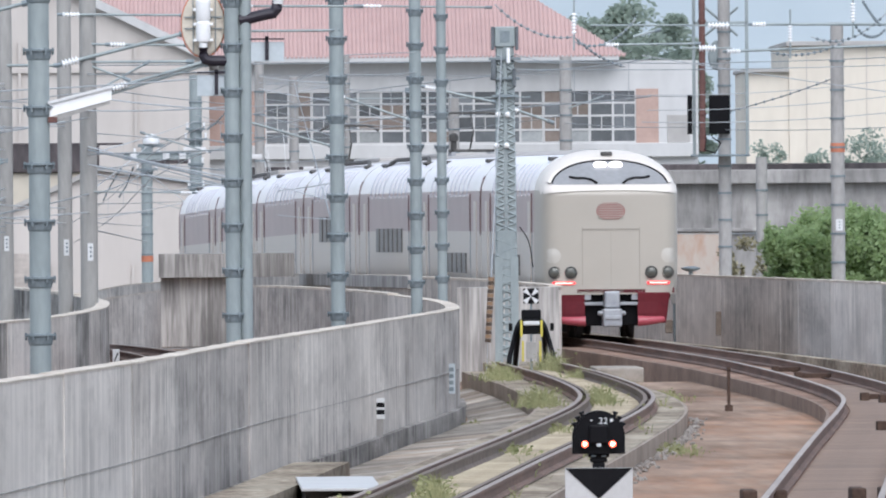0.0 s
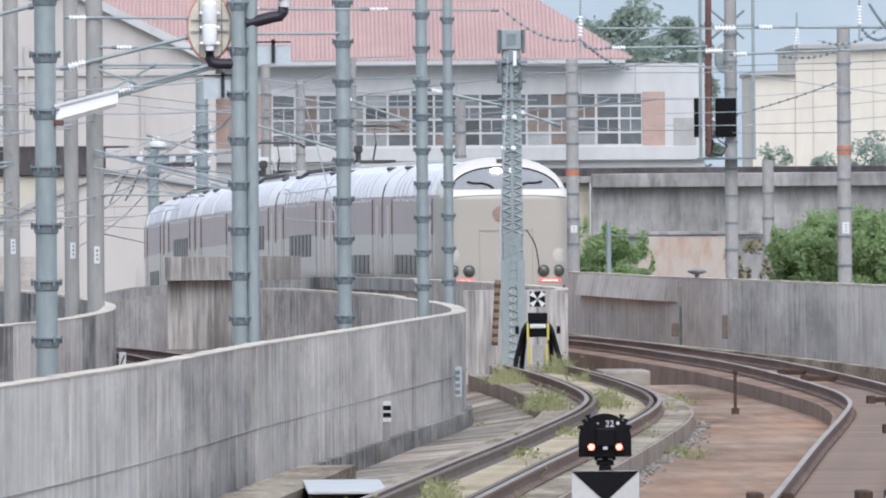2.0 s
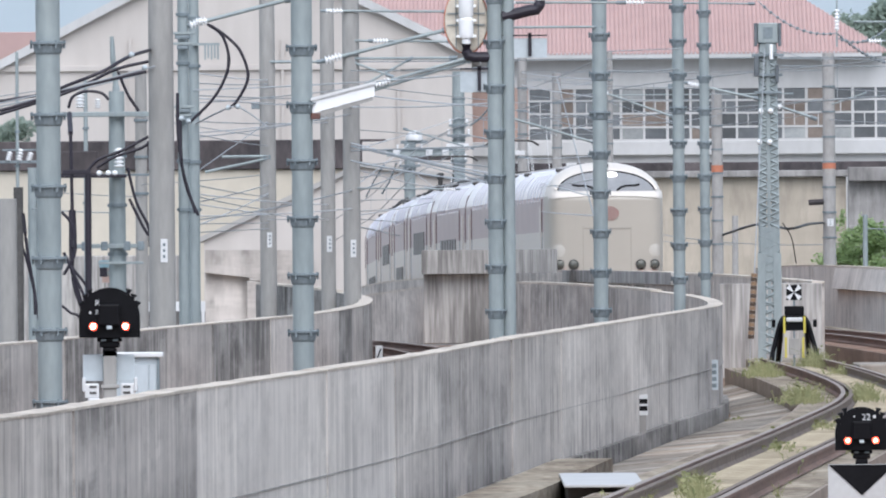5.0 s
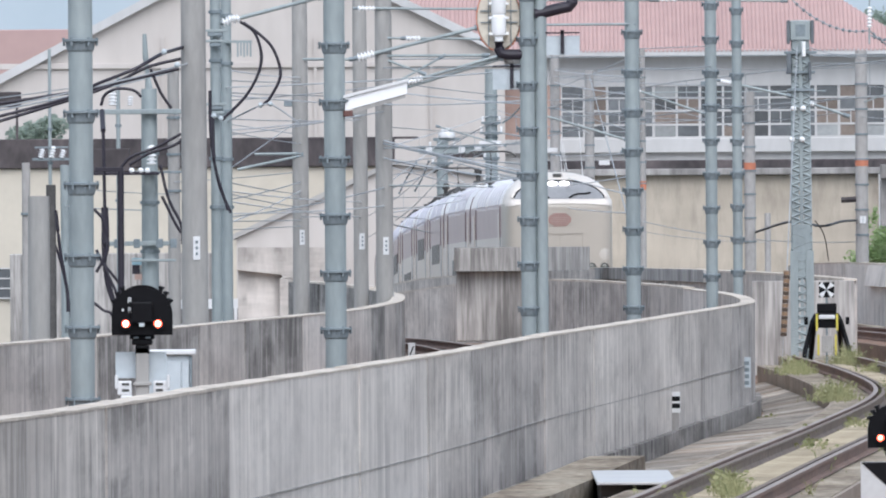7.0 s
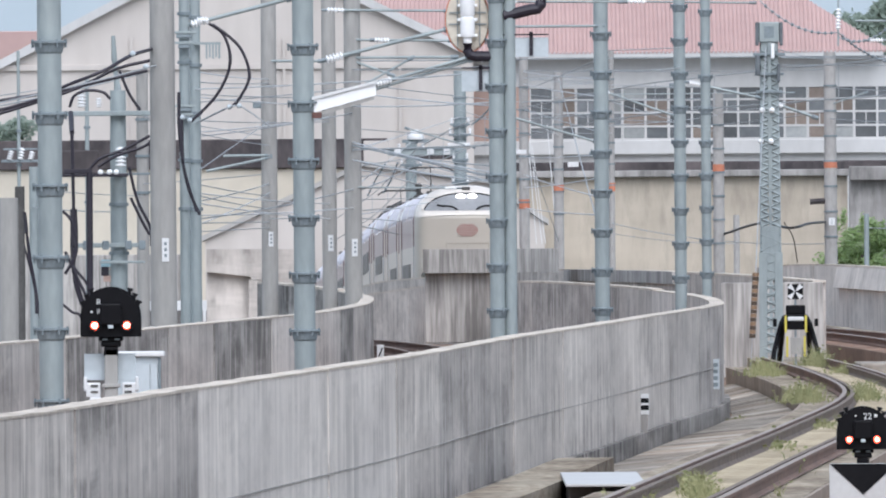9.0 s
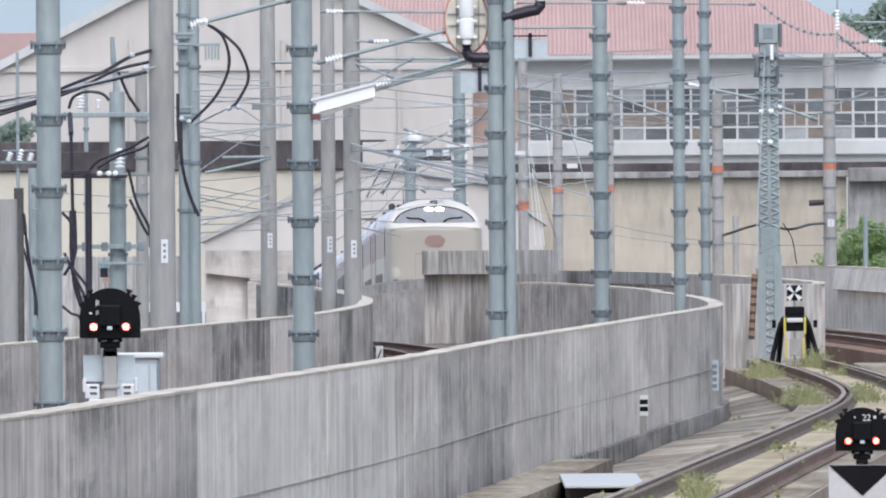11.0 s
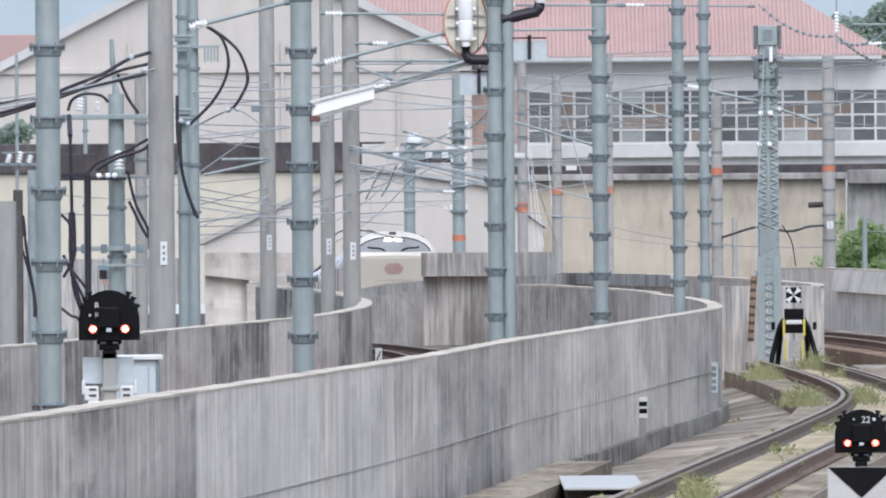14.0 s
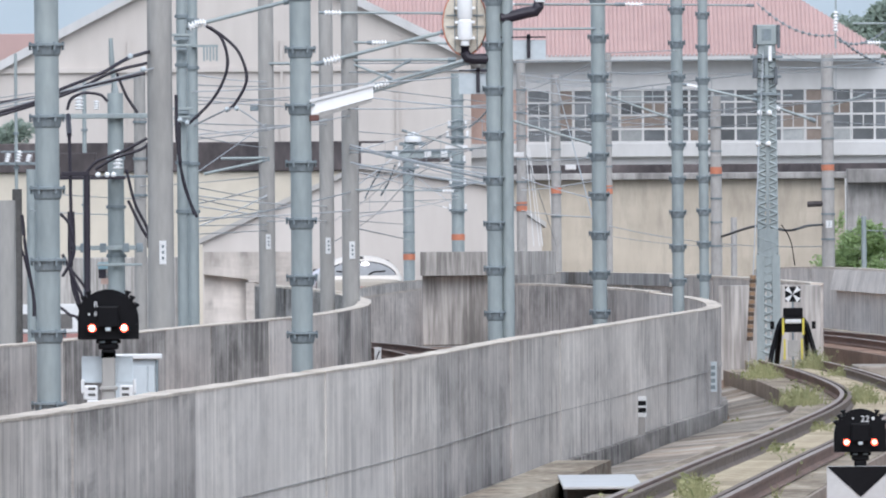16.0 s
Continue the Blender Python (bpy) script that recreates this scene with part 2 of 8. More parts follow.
M["seam"] = material("shaded_seam", (0.34, 0.312, 0.268), (0.30, 0.275, 0.237), 1.0, 0.6, 0, 0.0)
# lighter beige: the fairings' bright reflection put into the colour
M["fairing"] = material("highlight_beige", (0.55, 0.515, 0.46), (0.50, 0.468, 0.42), 2.0, 0.25, 0, 0.0)
M["drain"] = material("dark_maroon_pipe", (0.20, 0.135, 0.138), (0.15, 0.098, 0.10), 0.4, 0.5, 0, 0.0)
M["coupler"] = material("coupler_grey", (0.40, 0.41, 0.43), (0.27, 0.28, 0.30), 0.3, 0.5, 0.1, 0.03)
M["under"] = material("underframe", (0.11, 0.105, 0.1), (0.05, 0.048, 0.046), 0.5, 0.8)
M["emblem"] = material("train_emblem", (0.38, 0.21, 0.185), (0.31, 0.165, 0.15), 0.4, 0.35, 0, 0)
M["glass"] = material("tinted_glass", (0.15, 0.138, 0.134), (0.10, 0.094, 0.09), 1.0, 0.4, 0, 0)
M["screen"] = material("windscreen_glass", (0.30, 0.30, 0.305), (0.23, 0.23, 0.235), 1.0, 0.12, 0, 0)
M["lens"] = material("lamp_lens", (0.15, 0.15, 0.13), (0.08, 0.08, 0.07), 0.2, 0.1, 0.2, 0)
M["red_glow"] = glowing("red_marker_lamp", (1.0, 0.03, 0.035), 0.9)
M["tube_glow"] = glowing("bright_marker_tube", (1.0, 0.35, 0.28), 2.4)
M["signal_glow"] = glowing("lit_signal_lens", (1.0, 0.09, 0.045), 4.5)
M["lens_core"] = glowing("white_lamp_core", (1.0, 0.93, 0.88), 7.0)
M["cab_glow"] = glowing("lit_cab_lamp", (1.0, 0.97, 0.92), 2.0)
M["plaster"] = material("beige_plaster", (0.565, 0.52, 0.485), (0.465, 0.425, 0.395), 6.0, 0.9, stretch=(1, 1, 0.3))
M["cream_wall"] = material("stained_cream_wall", (0.58, 0.51, 0.42), (0.41, 0.355, 0.285), 5.0, 0.9, stretch=(1, 1, 0.25), vary=0.05, cloud=(0.15, 0.75, 1.1), streak=0.2)
M["yellow_wall"] = material("pale_yellow_wall", (0.60, 0.545, 0.455), (0.50, 0.455, 0.38), 5.0, 0.9)
M["white_wall"] = material("white_painted_wall", (0.57, 0.563, 0.557), (0.46, 0.454, 0.448), 4.0, 0.8, stretch=(1, 1, 0.4))
M["base_wall"] = material("rust_streaked_base", (0.44, 0.375, 0.325), (0.40, 0.262, 0.19), 2.6, 0.9, stretch=(1, 1, 0.45), lo=0.42, hi=0.58)
M["brick_pink"] = material("pink_brick", (0.48, 0.345, 0.295), (0.40, 0.28, 0.24), 1.0, 0.9)
# red paled and desaturated to put distance haze into the colour
M["roof_red"] = material("red_metal_roof", (0.475, 0.322, 0.298), (0.41, 0.275, 0.255), 8.0, 0.6, 0, 0.0, vary=0.04)
M["dark_strip"] = material("dark_trim_and_shade", (0.12, 0.10, 0.10), (0.035, 0.03, 0.033), 2.2, 0.8, stretch=(1, 1, 0.5), cloud=(0.5, 0.6, 1.3))
M["grey_roof"] = material("grey_roofing", (0.46, 0.44, 0.42), (0.33, 0.315, 0.30), 5.0, 0.8)
# dark colour stands in for the lack of light indoors
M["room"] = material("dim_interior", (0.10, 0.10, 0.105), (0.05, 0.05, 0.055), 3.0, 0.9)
M["curtain"] = material("brown_curtain", (0.25, 0.205, 0.175), (0.17, 0.138, 0.118), 1.5, 0.9, vary=0.25)
M["pale_blind"] = material("pale_blind", (0.34, 0.35, 0.345), (0.24, 0.25, 0.25), 1.5, 0.9, vary=0.25)
M["pane"] = material("window_pane", (0.15, 0.16, 0.17), (0.09, 0.097, 0.105), 3.0, 0.08, 0, 0, vary=0.45)
M["leaf"] = material("leaf_green", (0.37, 0.45, 0.23), (0.18, 0.27, 0.13), 0.9, 0.6, 0, 0, vary=0.1, fine=6)
M["leaf_brown"] = material("withered_leaf", (0.33, 0.30, 0.19), (0.17, 0.15, 0.085), 0.6, 0.7, 0, 0, vary=0.1, fine=6)
# green paled and greyed: distance haze put into the leaves' colour
M["leaf_hazed"] = material("hazed_leaf_green", (0.38, 0.44, 0.38), (0.23, 0.285, 0.24), 1.2, 0.7, 0, 0, vary=0.1, fine=6)
for key, tint in (("leaf", (0.44, 0.54, 0.26, 1)), ("leaf_hazed", (0.42, 0.48, 0.40, 1))):
    nt = M[key].node_tree
    thin, both = nt.nodes.new("ShaderNodeBsdfTranslucent"), nt.nodes.new("ShaderNodeMixShader")
    thin.inputs["Color"].default_value = tint
    both.inputs[0].default_value = 0.5
    nt.links.new(nt.nodes["Principled BSDF"].outputs[0], both.inputs[1])
    nt.links.new(thin.outputs[0], both.inputs[2])
    nt.links.new(both.outputs[0], nt.nodes["Material Output"].inputs[0])
M["bark"] = material("bark", (0.16, 0.13, 0.10), (0.08, 0.065, 0.05), 0.5, 0.9)
M["weed"] = material("dry_weed_green", (0.34, 0.32, 0.17), (0.11, 0.135, 0.05), 0.22, 0.8, 0, 0, vary=0.1)
M["ground"] = material("town_ground", (0.30, 0.29, 0.27), (0.18, 0.175, 0.16), 30.0, 0.95)
# pale blue base colour carries the distance haze
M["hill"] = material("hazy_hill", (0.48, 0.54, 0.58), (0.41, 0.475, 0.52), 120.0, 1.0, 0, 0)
M["hall_cream"] = material("cream_sheet_wall", (0.74, 0.675, 0.575), (0.62, 0.56, 0.475), 5.0, 0.8, stretch=(1, 1, 0.3))
M["shiny_top"] = material("polished_rail_head", (0.41, 0.335, 0.285), (0.24, 0.175, 0.142), 0.6, 0.45, 0.2, 0.02, stretch=(1, 0.1, 1))
M["walk_slab"] = material("grey_tan_walk_slab", (0.414, 0.377, 0.331), (0.166, 0.143, 0.12), 1.1, 0.9, stretch=(0.7, 0.3, 1), vary=0.28, lo=0.38, hi=0.6, cloud=(0.25, 0.65, 1.2), rust=((0.34, 0.245, 0.175), 0.45))
M["rubble"] = material("broken_stone", (0.34, 0.31, 0.28), (0.16, 0.14, 0.125), 0.3, 0.9)
for key in ("deck", "slab", "rust_slab", "brown", "bed_slab", "walk_slab", "wall", "dirty_wall", "pale_wall"):
    M[key].node_tree.nodes["Principled BSDF"].inputs["Specular IOR Level"].default_value = 0.15
M["box_metal"] = material("signal_mast_brown", (0.17, 0.075, 0.06), (0.09, 0.04, 0.035), 0.6, 0.55)


# ---- mesh tools ----
def part(name, bm, mat, parent=None, label=""):
    me = bpy.data.meshes.new(name)
    bm.normal_update()
    bm.to_mesh(me)
    bm.free()
    me.materials.append(mat)
    ob = new(name, me)
    if parent:
        ob.parent = parent
    return tagged(ob, label)


def smooth(ob, angle=35):
    ob.data.shade_smooth()
    ob.data.set_sharp_from_angle(angle=radians(angle))
    return ob


def share(ob, name, parent, m):
    """Another piece on the same mesh."""
    o = new(name, ob.data)
    o.parent = parent
    o.matrix_basis = m
    return o


def box(bm, x0, x1, y0, y1, z0, z1, bevel=0.0):
    vs = [bm.verts.new((x, y, z)) for x in (x0, x1) for y in (y0, y1) for z in (z0, z1)]
    fs = [bm.faces.new([vs[i] for i in q]) for q in ((0, 1, 3, 2), (4, 6, 7, 5), (0, 4, 5, 1), (2, 3, 7, 6), (0, 2, 6, 4), (1, 5, 7, 3))]
    if bevel:
        es = list({e for f in fs for e in f.edges})
        bmesh.ops.bevel(bm, geom=es, offset=bevel, segments=2, affect="EDGES", profile=0.5)
    return bm


def boxes(*rows, bevel=0.0):
    bm = bmesh.new()
    for r in rows:
        box(bm, *r, bevel=bevel)
    return bm


def tube(bm, points, r, sides=8, r_end=None):
    """A round bar through points."""
    pts = [Vector(p) for p in points]
    rings = []
    for i, p in enumerate(pts):
        d = (pts[min(i + 1, len(pts) - 1)] - pts[max(i - 1, 0)]).normalized()
        a = d.cross(Vector((0, 0, 1)))
        if a.length < 0.1:
            a = d.cross(Vector((0, 1, 0)))
        a.normalize()
        b = a.cross(d)
        rr = r if r_end is None else r + (r_end - r) * i / (len(pts) - 1)
        rings.append([bm.verts.new(p + a * (rr * math.cos(k * math.tau / sides)) + b * (rr * math.sin(k * math.tau / sides))) for k in range(sides)])
    for u, v in zip(rings, rings[1:]):
        for k in range(sides):
            bm.faces.new((u[k], u[(k + 1) % sides], v[(k + 1) % sides], v[k]))
    bm.faces.new(rings[0][::-1])
    bm.faces.new(rings[-1])
    return bm


def lathe(bm, profile, sides=16, base=(0, 0, 0), turn=None):
    """Turns (radius, height) about z, then by turn, to base."""
    turn = turn or Matrix.Identity(3)
    rings = [[bm.verts.new(Vector(base) + turn @ Vector((r * math.cos(k * math.tau / sides), r * math.sin(k * math.tau / sides), h))) for k in range(sides)] for r, h in profile]
    for u, v in zip(rings, rings[1:]):
        for k in range(sides):
            bm.faces.new((u[k], u[(k + 1) % sides], v[(k + 1) % sides], v[k]))
    bm.faces.new(rings[0][::-1])
    bm.faces.new(rings[-1])
    return bm


def empty(name, m=None):
    ob = new(name)
    if m is not None:
        ob.matrix_basis = m
    return ob


def glide(table, y, col):
    """A smooth curve through table rows (y, ...) at y."""
    n = len(table)
    i = 0
    while i < n - 2 and y > table[i + 1][0]:
        i += 1
    (y0, p0), (y1, p1) = (table[i][0], table[i][col]), (table[i + 1][0], table[i + 1][col])
    m0 = (p1 - table[i - 1][col]) / (y1 - table[i - 1][0]) if i else (p1 - p0) / (y1 - y0)
    m1 = (table[i + 2][col] - p0) / (table[i + 2][0] - y0) if i < n - 2 else (p1 - p0) / (y1 - y0)
    h = y1 - y0
    s = (y - y0) / h
    if s < 0:
        return p0 + m0 * (y - y0)
    if s > 1:
        return p1 + m1 * (y - y1)
    return (2 * s**3 - 3 * s**2 + 1) * p0 + (s**3 - 2 * s**2 + s) * h * m0 + (3 * s**2 - 2 * s**3) * p1 + (s**3 - s**2) * h * m1


def steps(a, b, d):
    n = max(1, round((b - a) / d))
    return [a + (b - a) * i / n for i in range(n + 1)]


# ---- the plan: lines that run away from the eye, rows of (y, x, z) ----
MAIN = [(90, 1.87, 0), (195, 5.81, 0), (250, 7.88, 0), (298, 9.71, 0), (313, 10.14, 0), (330, 10.4, 0), (363, 10.55, 0), (393, 10.42, 0.02), (420, 10.03, 0.03), (458, 9.18, 0.06), (485, 7.82, 0.1), (512, 6.31, 0.1), (539, 4.7, 0.06),
        (586, 2.28, -0.2), (623, 0.67, -0.43), (671, -0.49, -0.82), (690, -0.96, -1.04), (709, -1.38, -1.38), (738, -2.16, -2.06), (758, -2.81, -2.5), (810, -5.0, -3.65), (920, -10.5, -6.0)]
SIDING = [(90, -2.13, 0), (198, 2.08, 0), (228, 3.25, 0), (250, 4.14, 0), (274, 5.07, 0), (295, 5.84, 0), (312, 6.32, 0), (327, 6.54, 0), (345, 6.6, 0), (367, 6.55, 0), (394, 6.34, 0)]
LEFT_TRACK = [(90, -9, 0), (200, -3.2, 0), (280, 0.2, 0), (330, 1.4, 0), (370, 1.05, 0), (408, 0.1, 0), (438, -0.72, 0), (463, -2.0, 0), (520, -4.4, -0.3), (600, -8.0, -0.9), (760, -16, -2.5)]
# parapet between the left deck and the sidings; its top is 1.3 above the rails there
WALL_A = [(90, -6.2, 0), (147, -3.04, 0), (173, -1.98, 0), (209, -0.46, 0), (241, 0.63, 0), (275, 2.0, 0), (299, 2.88, 0), (333, 4.15, 0), (352, 4.42, 0), (372, 4.45, 0), (396, 4.2, 0),
          (449, 3.55, -0.05), (504, 1.75, -0.1), (560, -0.35, -0.35), (600, -2.1, -0.7), (640, -4.3, -1.1), (760, -11.5, -2.6)]
WALL_B = [(90, -12.5, 0), (152, -9.2, 0), (200, -7.1, 0), (236, -4.9, 0), (275, -3.5, 0), (309, -2.05, 0), (340, -1.42, 0), (360, -1.32, 0), (385, -1.48, 0), (420, -2.2, 0), (470, -4.3, 0), (560, -8.6, -0.6), (760, -20, -2.6)]
WALL_E = [(90, 11, 0), (250, 14.6, 0), (350, 15.0, 0), (427, 14.0, 0), (520, 11.6, 0), (585, 10.1, 0), (640, 9.4, -0.2), (760, 8.0, -1.0)]
GROUND = -7.0
DECK = -0.6  # the deck under the sidings and the main track


rough_edge = random.Random(5)


def parapet(name, line, y0, y1, z0, z1, thick, label, piece=12.0, mat=None, joints=()):
    """A concrete wall along a line, cast in panels with a pale coping."""
    top = tagged(empty(name), label, "wall", kind="structure")
    mat = mat or M["wall"]
    # joints: where each cast panel ends and how weathered it is; even panels past the last one
    ends = [y for y, _ in joints]
    cuts = [y0] + ends + steps(ends[-1] if ends else y0, y1, piece)[1:]
    for i, (a, b) in enumerate(zip(cuts, cuts[1:])):
        base = mat
        mat = M[joints[i][1]] if i < len(joints) else base
        drift = rough_edge.uniform(-0.008, 0.008)
        for nm, w, lo, hi, mm, gap in (("wall_panel", thick, z0, z1, mat, 0.1), ("coping", thick + 0.02, z1, z1 + 0.022, M["coping"], 0.02)):
            bm = bmesh.new()
            rows = []
            for y in steps(a + gap, b - gap, 3.0 if nm == "wall_panel" else 1.2):
                x, z = glide(line, y, 1) + drift, glide(line, y, 2)
                if nm == "coping":
                    w, hi = thick + rough_edge.uniform(0.004, 0.02), z1 + drift * 0.7 + rough_edge.uniform(0.014, 0.022) + (0.025 if a > 400 else 0.0)
                rows.append([bm.verts.new(p) for p in ((x - w / 2, y, z + lo), (x + w / 2, y, z + lo), (x + w / 2, y, z + hi), (x - w / 2, y, z + hi))])
            for u, v in zip(rows, rows[1:]):
                for k in range(4):
                    bm.faces.new((u[k], u[(k + 1) % 4], v[(k + 1) % 4], v[k]))
            bm.faces.new(rows[0][::-1])
            bm.faces.new(rows[-1])
            part(nm, bm, mm, top)
        mat = base
    return top


def ribbon(name, left, right, y0, y1, dz, mat, depth, label, step=4.0, inset=0.0):
    """A solid strip between two lines."""
    bm = bmesh.new()
    rows = []
    for y in steps(y0, y1, step):
        xl, xr = glide(left, y, 1) + inset, glide(right, y, 1) - inset
        zl, zr = glide(left, y, 2) + dz, glide(right, y, 2) + dz
        zb = depth if depth < -3 else min(zl, zr) + depth
        rows.append([bm.verts.new(p) for p in ((xl, y, zb), (xr, y, zb), (xr, y, zr), (xl, y, zl))])
    for u, v in zip(rows, rows[1:]):
        for k in range(4):
            bm.faces.new((u[k], u[(k + 1) % 4], v[(k + 1) % 4], v[k]))
    bm.faces.new(rows[0][::-1])
    bm.faces.new(rows[-1])
    return tagged(part(name, bm, mat), label, name.split("_")[-1], kind="structure")


def shifted(line, dx, dz=0.0):
    return [(y, x + dx, z + dz) for y, x, z in line]


def rail_track(name, line, y0, y1, label, slab, head="rail_top", guard=False, shoulder=((90, -1.15), (920, -1.15)), edge="bed_edge", right=1.15):
    """Two rails with worn tops on a raised slab, and clips in pairs."""
    top = tagged(empty(name), label, "railway track", kind="structure")
    for side in (-0.5335, 0.5335):
        for nm, profile, mat in (("rail", ((-0.065, -0.16), (0.065, -0.16), (0.06, -0.145), (0.012, -0.125), (0.012, -0.045), (0.034, -0.036), (0.034, -0.006), (-0.034, -0.006), (-0.034, -0.036), (-0.012, -0.045), (-0.012, -0.125), (-0.06, -0.145)), M["rail"]),
                                 ("rail_head", ((-0.032, -0.0055), (0.032, -0.0055), (0.026, 0.0), (-0.026, 0.0)), M[head])):
            bm = bmesh.new()
            rows = [[bm.verts.new((glide(line, y, 1) + side + px, y, glide(line, y, 2) + pz)) for px, pz in profile] for y in steps(y0, y1, 3.0)]
            n = len(profile)
            for u, v in zip(rows, rows[1:]):
                for k in range(n):
                    bm.faces.new((u[k], u[(k + 1) % n], v[(k + 1) % n], v[k]))
            bm.faces.new(rows[0][::-1])
            bm.faces.new(rows[-1])
            part(nm, bm, mat, top)
    for nm, x0, x1, zt, zb, mat in (("track_bed", -1.15, right, -0.175, DECK - 0.02, slab),) + ((("side_beam", -0.98, -0.78, -0.03, -0.17, M["slab"]), ("side_beam", 0.78, 0.98, -0.05, -0.17, M["slab"])) if guard else ()):
        bm = bmesh.new()
        rows = []
        for y in steps(y0, y1, 3.0):
            x, z = glide(line, y, 1), glide(line, y, 2)
            xa = float(np.interp(y, [q for q, _ in shoulder], [q for _, q in shoulder])) if nm == "track_bed" else x0
            rows.append([bm.verts.new(p) for p in ((x + xa, y, z + zb), (x + x1, y, z + zb), (x + x1, y, z + zt), (x + xa, y, z + zt))])
        for u, v in zip(rows, rows[1:]):
            for k in range(4):
                bm.faces.new((u[k], u[(k + 1) % 4], v[(k + 1) % 4], v[k]))
        part(nm, bm, mat, top)
    for x0, x1 in ((-1.2, -1.152), (right + 0.002, right + 0.05)):
        bm = bmesh.new()
        rows = []
        for y in steps(y0, y1, 3.0):
            x, z = glide(line, y, 1), glide(line, y, 2)
            if x0 < 0:
                x += 1.15 + float(np.interp(y, [q for q, _ in shoulder], [q for _, q in shoulder]))
            rows.append([bm.verts.new(p) for p in ((x + x0, y, z + DECK - 0.02), (x + x1, y, z + DECK - 0.02), (x + x1, y, z - 0.178), (x + x0, y, z - 0.182))])
        for u, v in zip(rows, rows[1:]):
            for k in range(4):
                bm.faces.new((u[k], u[(k + 1) % 4], v[(k + 1) % 4], v[k]))
        part("bed_edge", bm, M[edge], top, "dirty raised edge of the track bed")
    return top


bm = bmesh.new()
vs = [bm.verts.new(p) for p in ((-4500, -1500, GROUND), (4500, -1500, GROUND), (4500, 4900, GROUND), (-4500, 4900, GROUND))]
bm.faces.new(vs)
tagged(part("ground", bm, M["ground"]), "grey built-up ground far below the viaduct", "ground", kind="structure")
ribbon("siding_deck", WALL_A, WALL_E, -25, 640, DECK, M["deck"], GROUND - 0.2, "rust-stained concrete viaduct deck under the tracks")
ribbon("left_deck", WALL_B, WALL_A, -25, 620, -0.31, M["deck"], GROUND - 0.2, "concrete viaduct deck behind the middle parapet")
ribbon("main_embankment", shifted(MAIN, -2.6), shifted(MAIN, 2.6), 560, 918, -0.33, M["deck"], GROUND - 0.2, "track bed sloping down towards the town")
parapet("wall_middle", WALL_A, 101, 641, DECK - 0.02, 1.19, 0.22, "tall streaked grey concrete parapet between viaduct decks", 18.0, joints=((153, "wall"), (170.5, "run_wall"), (192, "clean_wall"), (205.75, "clean_wall"), (217, "wall"), (241.5, "run_wall"), (257.5, "wall"), (280.5, "wall"), (303, "wall"), (319, "wall"), (331, "run_wall"), (352, "run_wall"),
        (386, "wall"), (410, "clean_wall"), (442.5, "wall"), (468, "run_wall"), (504, "run_wall")))
parapet("wall_left", WALL_B, 120, 462, -0.33, 1.2, 0.22, "stained grey concrete parapet curving along the left deck", 17.0, M["dirty_wall"], joints=((240, "wall"), (246.5, "wall"), (272, "dirty_wall"), (283, "wall"), (297, "dirty_wall"), (304.5, "clean_wall"), (323.5, "wall"), (332.5, "dirty_wall"), (342, "wall")))
parapet("wall_right", WALL_E, 300, 640, DECK - 0.02, 1.27, 0.22, "weathered pale concrete parapet beside the main track", 16.0, M["pale_wall"], joints=((426, "pale_wall"), (445.5, "clean_wall"), (458, "pale_wall"), (465, "pale_wall"), (489.5, "pale_wall"), (509, "clean_wall"), (540, "clean_wall"), (560, "clean_wall"), (584, "clean_wall"), (612, "clean_wall")))
ledge = tagged(empty("parapet_ledge"), "long projecting concrete band along the outer parapet", "ledge", kind="structure")
for a, b in ((512, 530), (530, 548), (548, 566)):
    bm = bmesh.new()
    rows = []
    for y in steps(a + 0.04, b - 0.04, 3.0):
        x, z = glide(WALL_E, y, 1) - 0.112, glide(WALL_E, y, 2)
        out = 0.012 + 0.16 * min(1.0, (y - 512) / 12)
        rows.append([bm.verts.new(p) for p in ((x - out, y, z + 0.72), (x, y, z + 0.7), (x, y, z + 1.25), (x - out * 0.3, y, z + 1.25))])
    for u, v in zip(rows, rows[1:]):
        for k in range(4):
            bm.faces.new((u[k], u[(k + 1) % 4], v[(k + 1) % 4], v[k]))
    bm.faces.new(rows[0][::-1])
    bm.faces.new(rows[-1])
    part("band", bm, M["clean_wall"], ledge)
MID = -0.4  # the raised strip between the siding and the main track
ribbon("middle_deck", shifted(SIDING, 1.035), shifted(MAIN, -0.7), 100, 393, MID, M["deck"], DECK - MID - 0.01, "rust-stained concrete strip between the two tracks")
rail_track("main_track", MAIN, 100, 915, "rusty brown curved railway track with worn rail heads", M["rust_slab"], "shiny_top", shoulder=((90, -0.66), (285, -0.68), (323, -0.8), (393, -1.05), (460, -1.15), (920, -1.15)))
rail_track("siding_track", SIDING, 100, 394, "weed-grown siding track ending at a buffer stop", M["slab"], edge="curb", right=0.98)
bed = [o for o in bpy.data.objects if o.name == "siding_track"][0]
slab_piece = None
for y in steps(196, 392, 1.9)[:-1]:
    turn = pose(glide(SIDING, y, 1), y, -0.172, 0, 0, -math.degrees(math.atan((glide(SIDING, y + 2, 1) - glide(SIDING, y, 1)) / 2)))
    if slab_piece is None:
        slab_piece = part("bed_slab", boxes((-0.34, 0.34, 0.0, 1.72, -0.01, 0.03), bevel=0.008), M["bed_slab"], bed, "pale yellowish concrete slab between the rails")
        slab_piece.matrix_basis = turn
    else:
        share(slab_piece, "bed_slab", bed, turn)
main_bed = [o for o in bpy.data.objects if o.name == "main_track"][0]
slab_piece = None
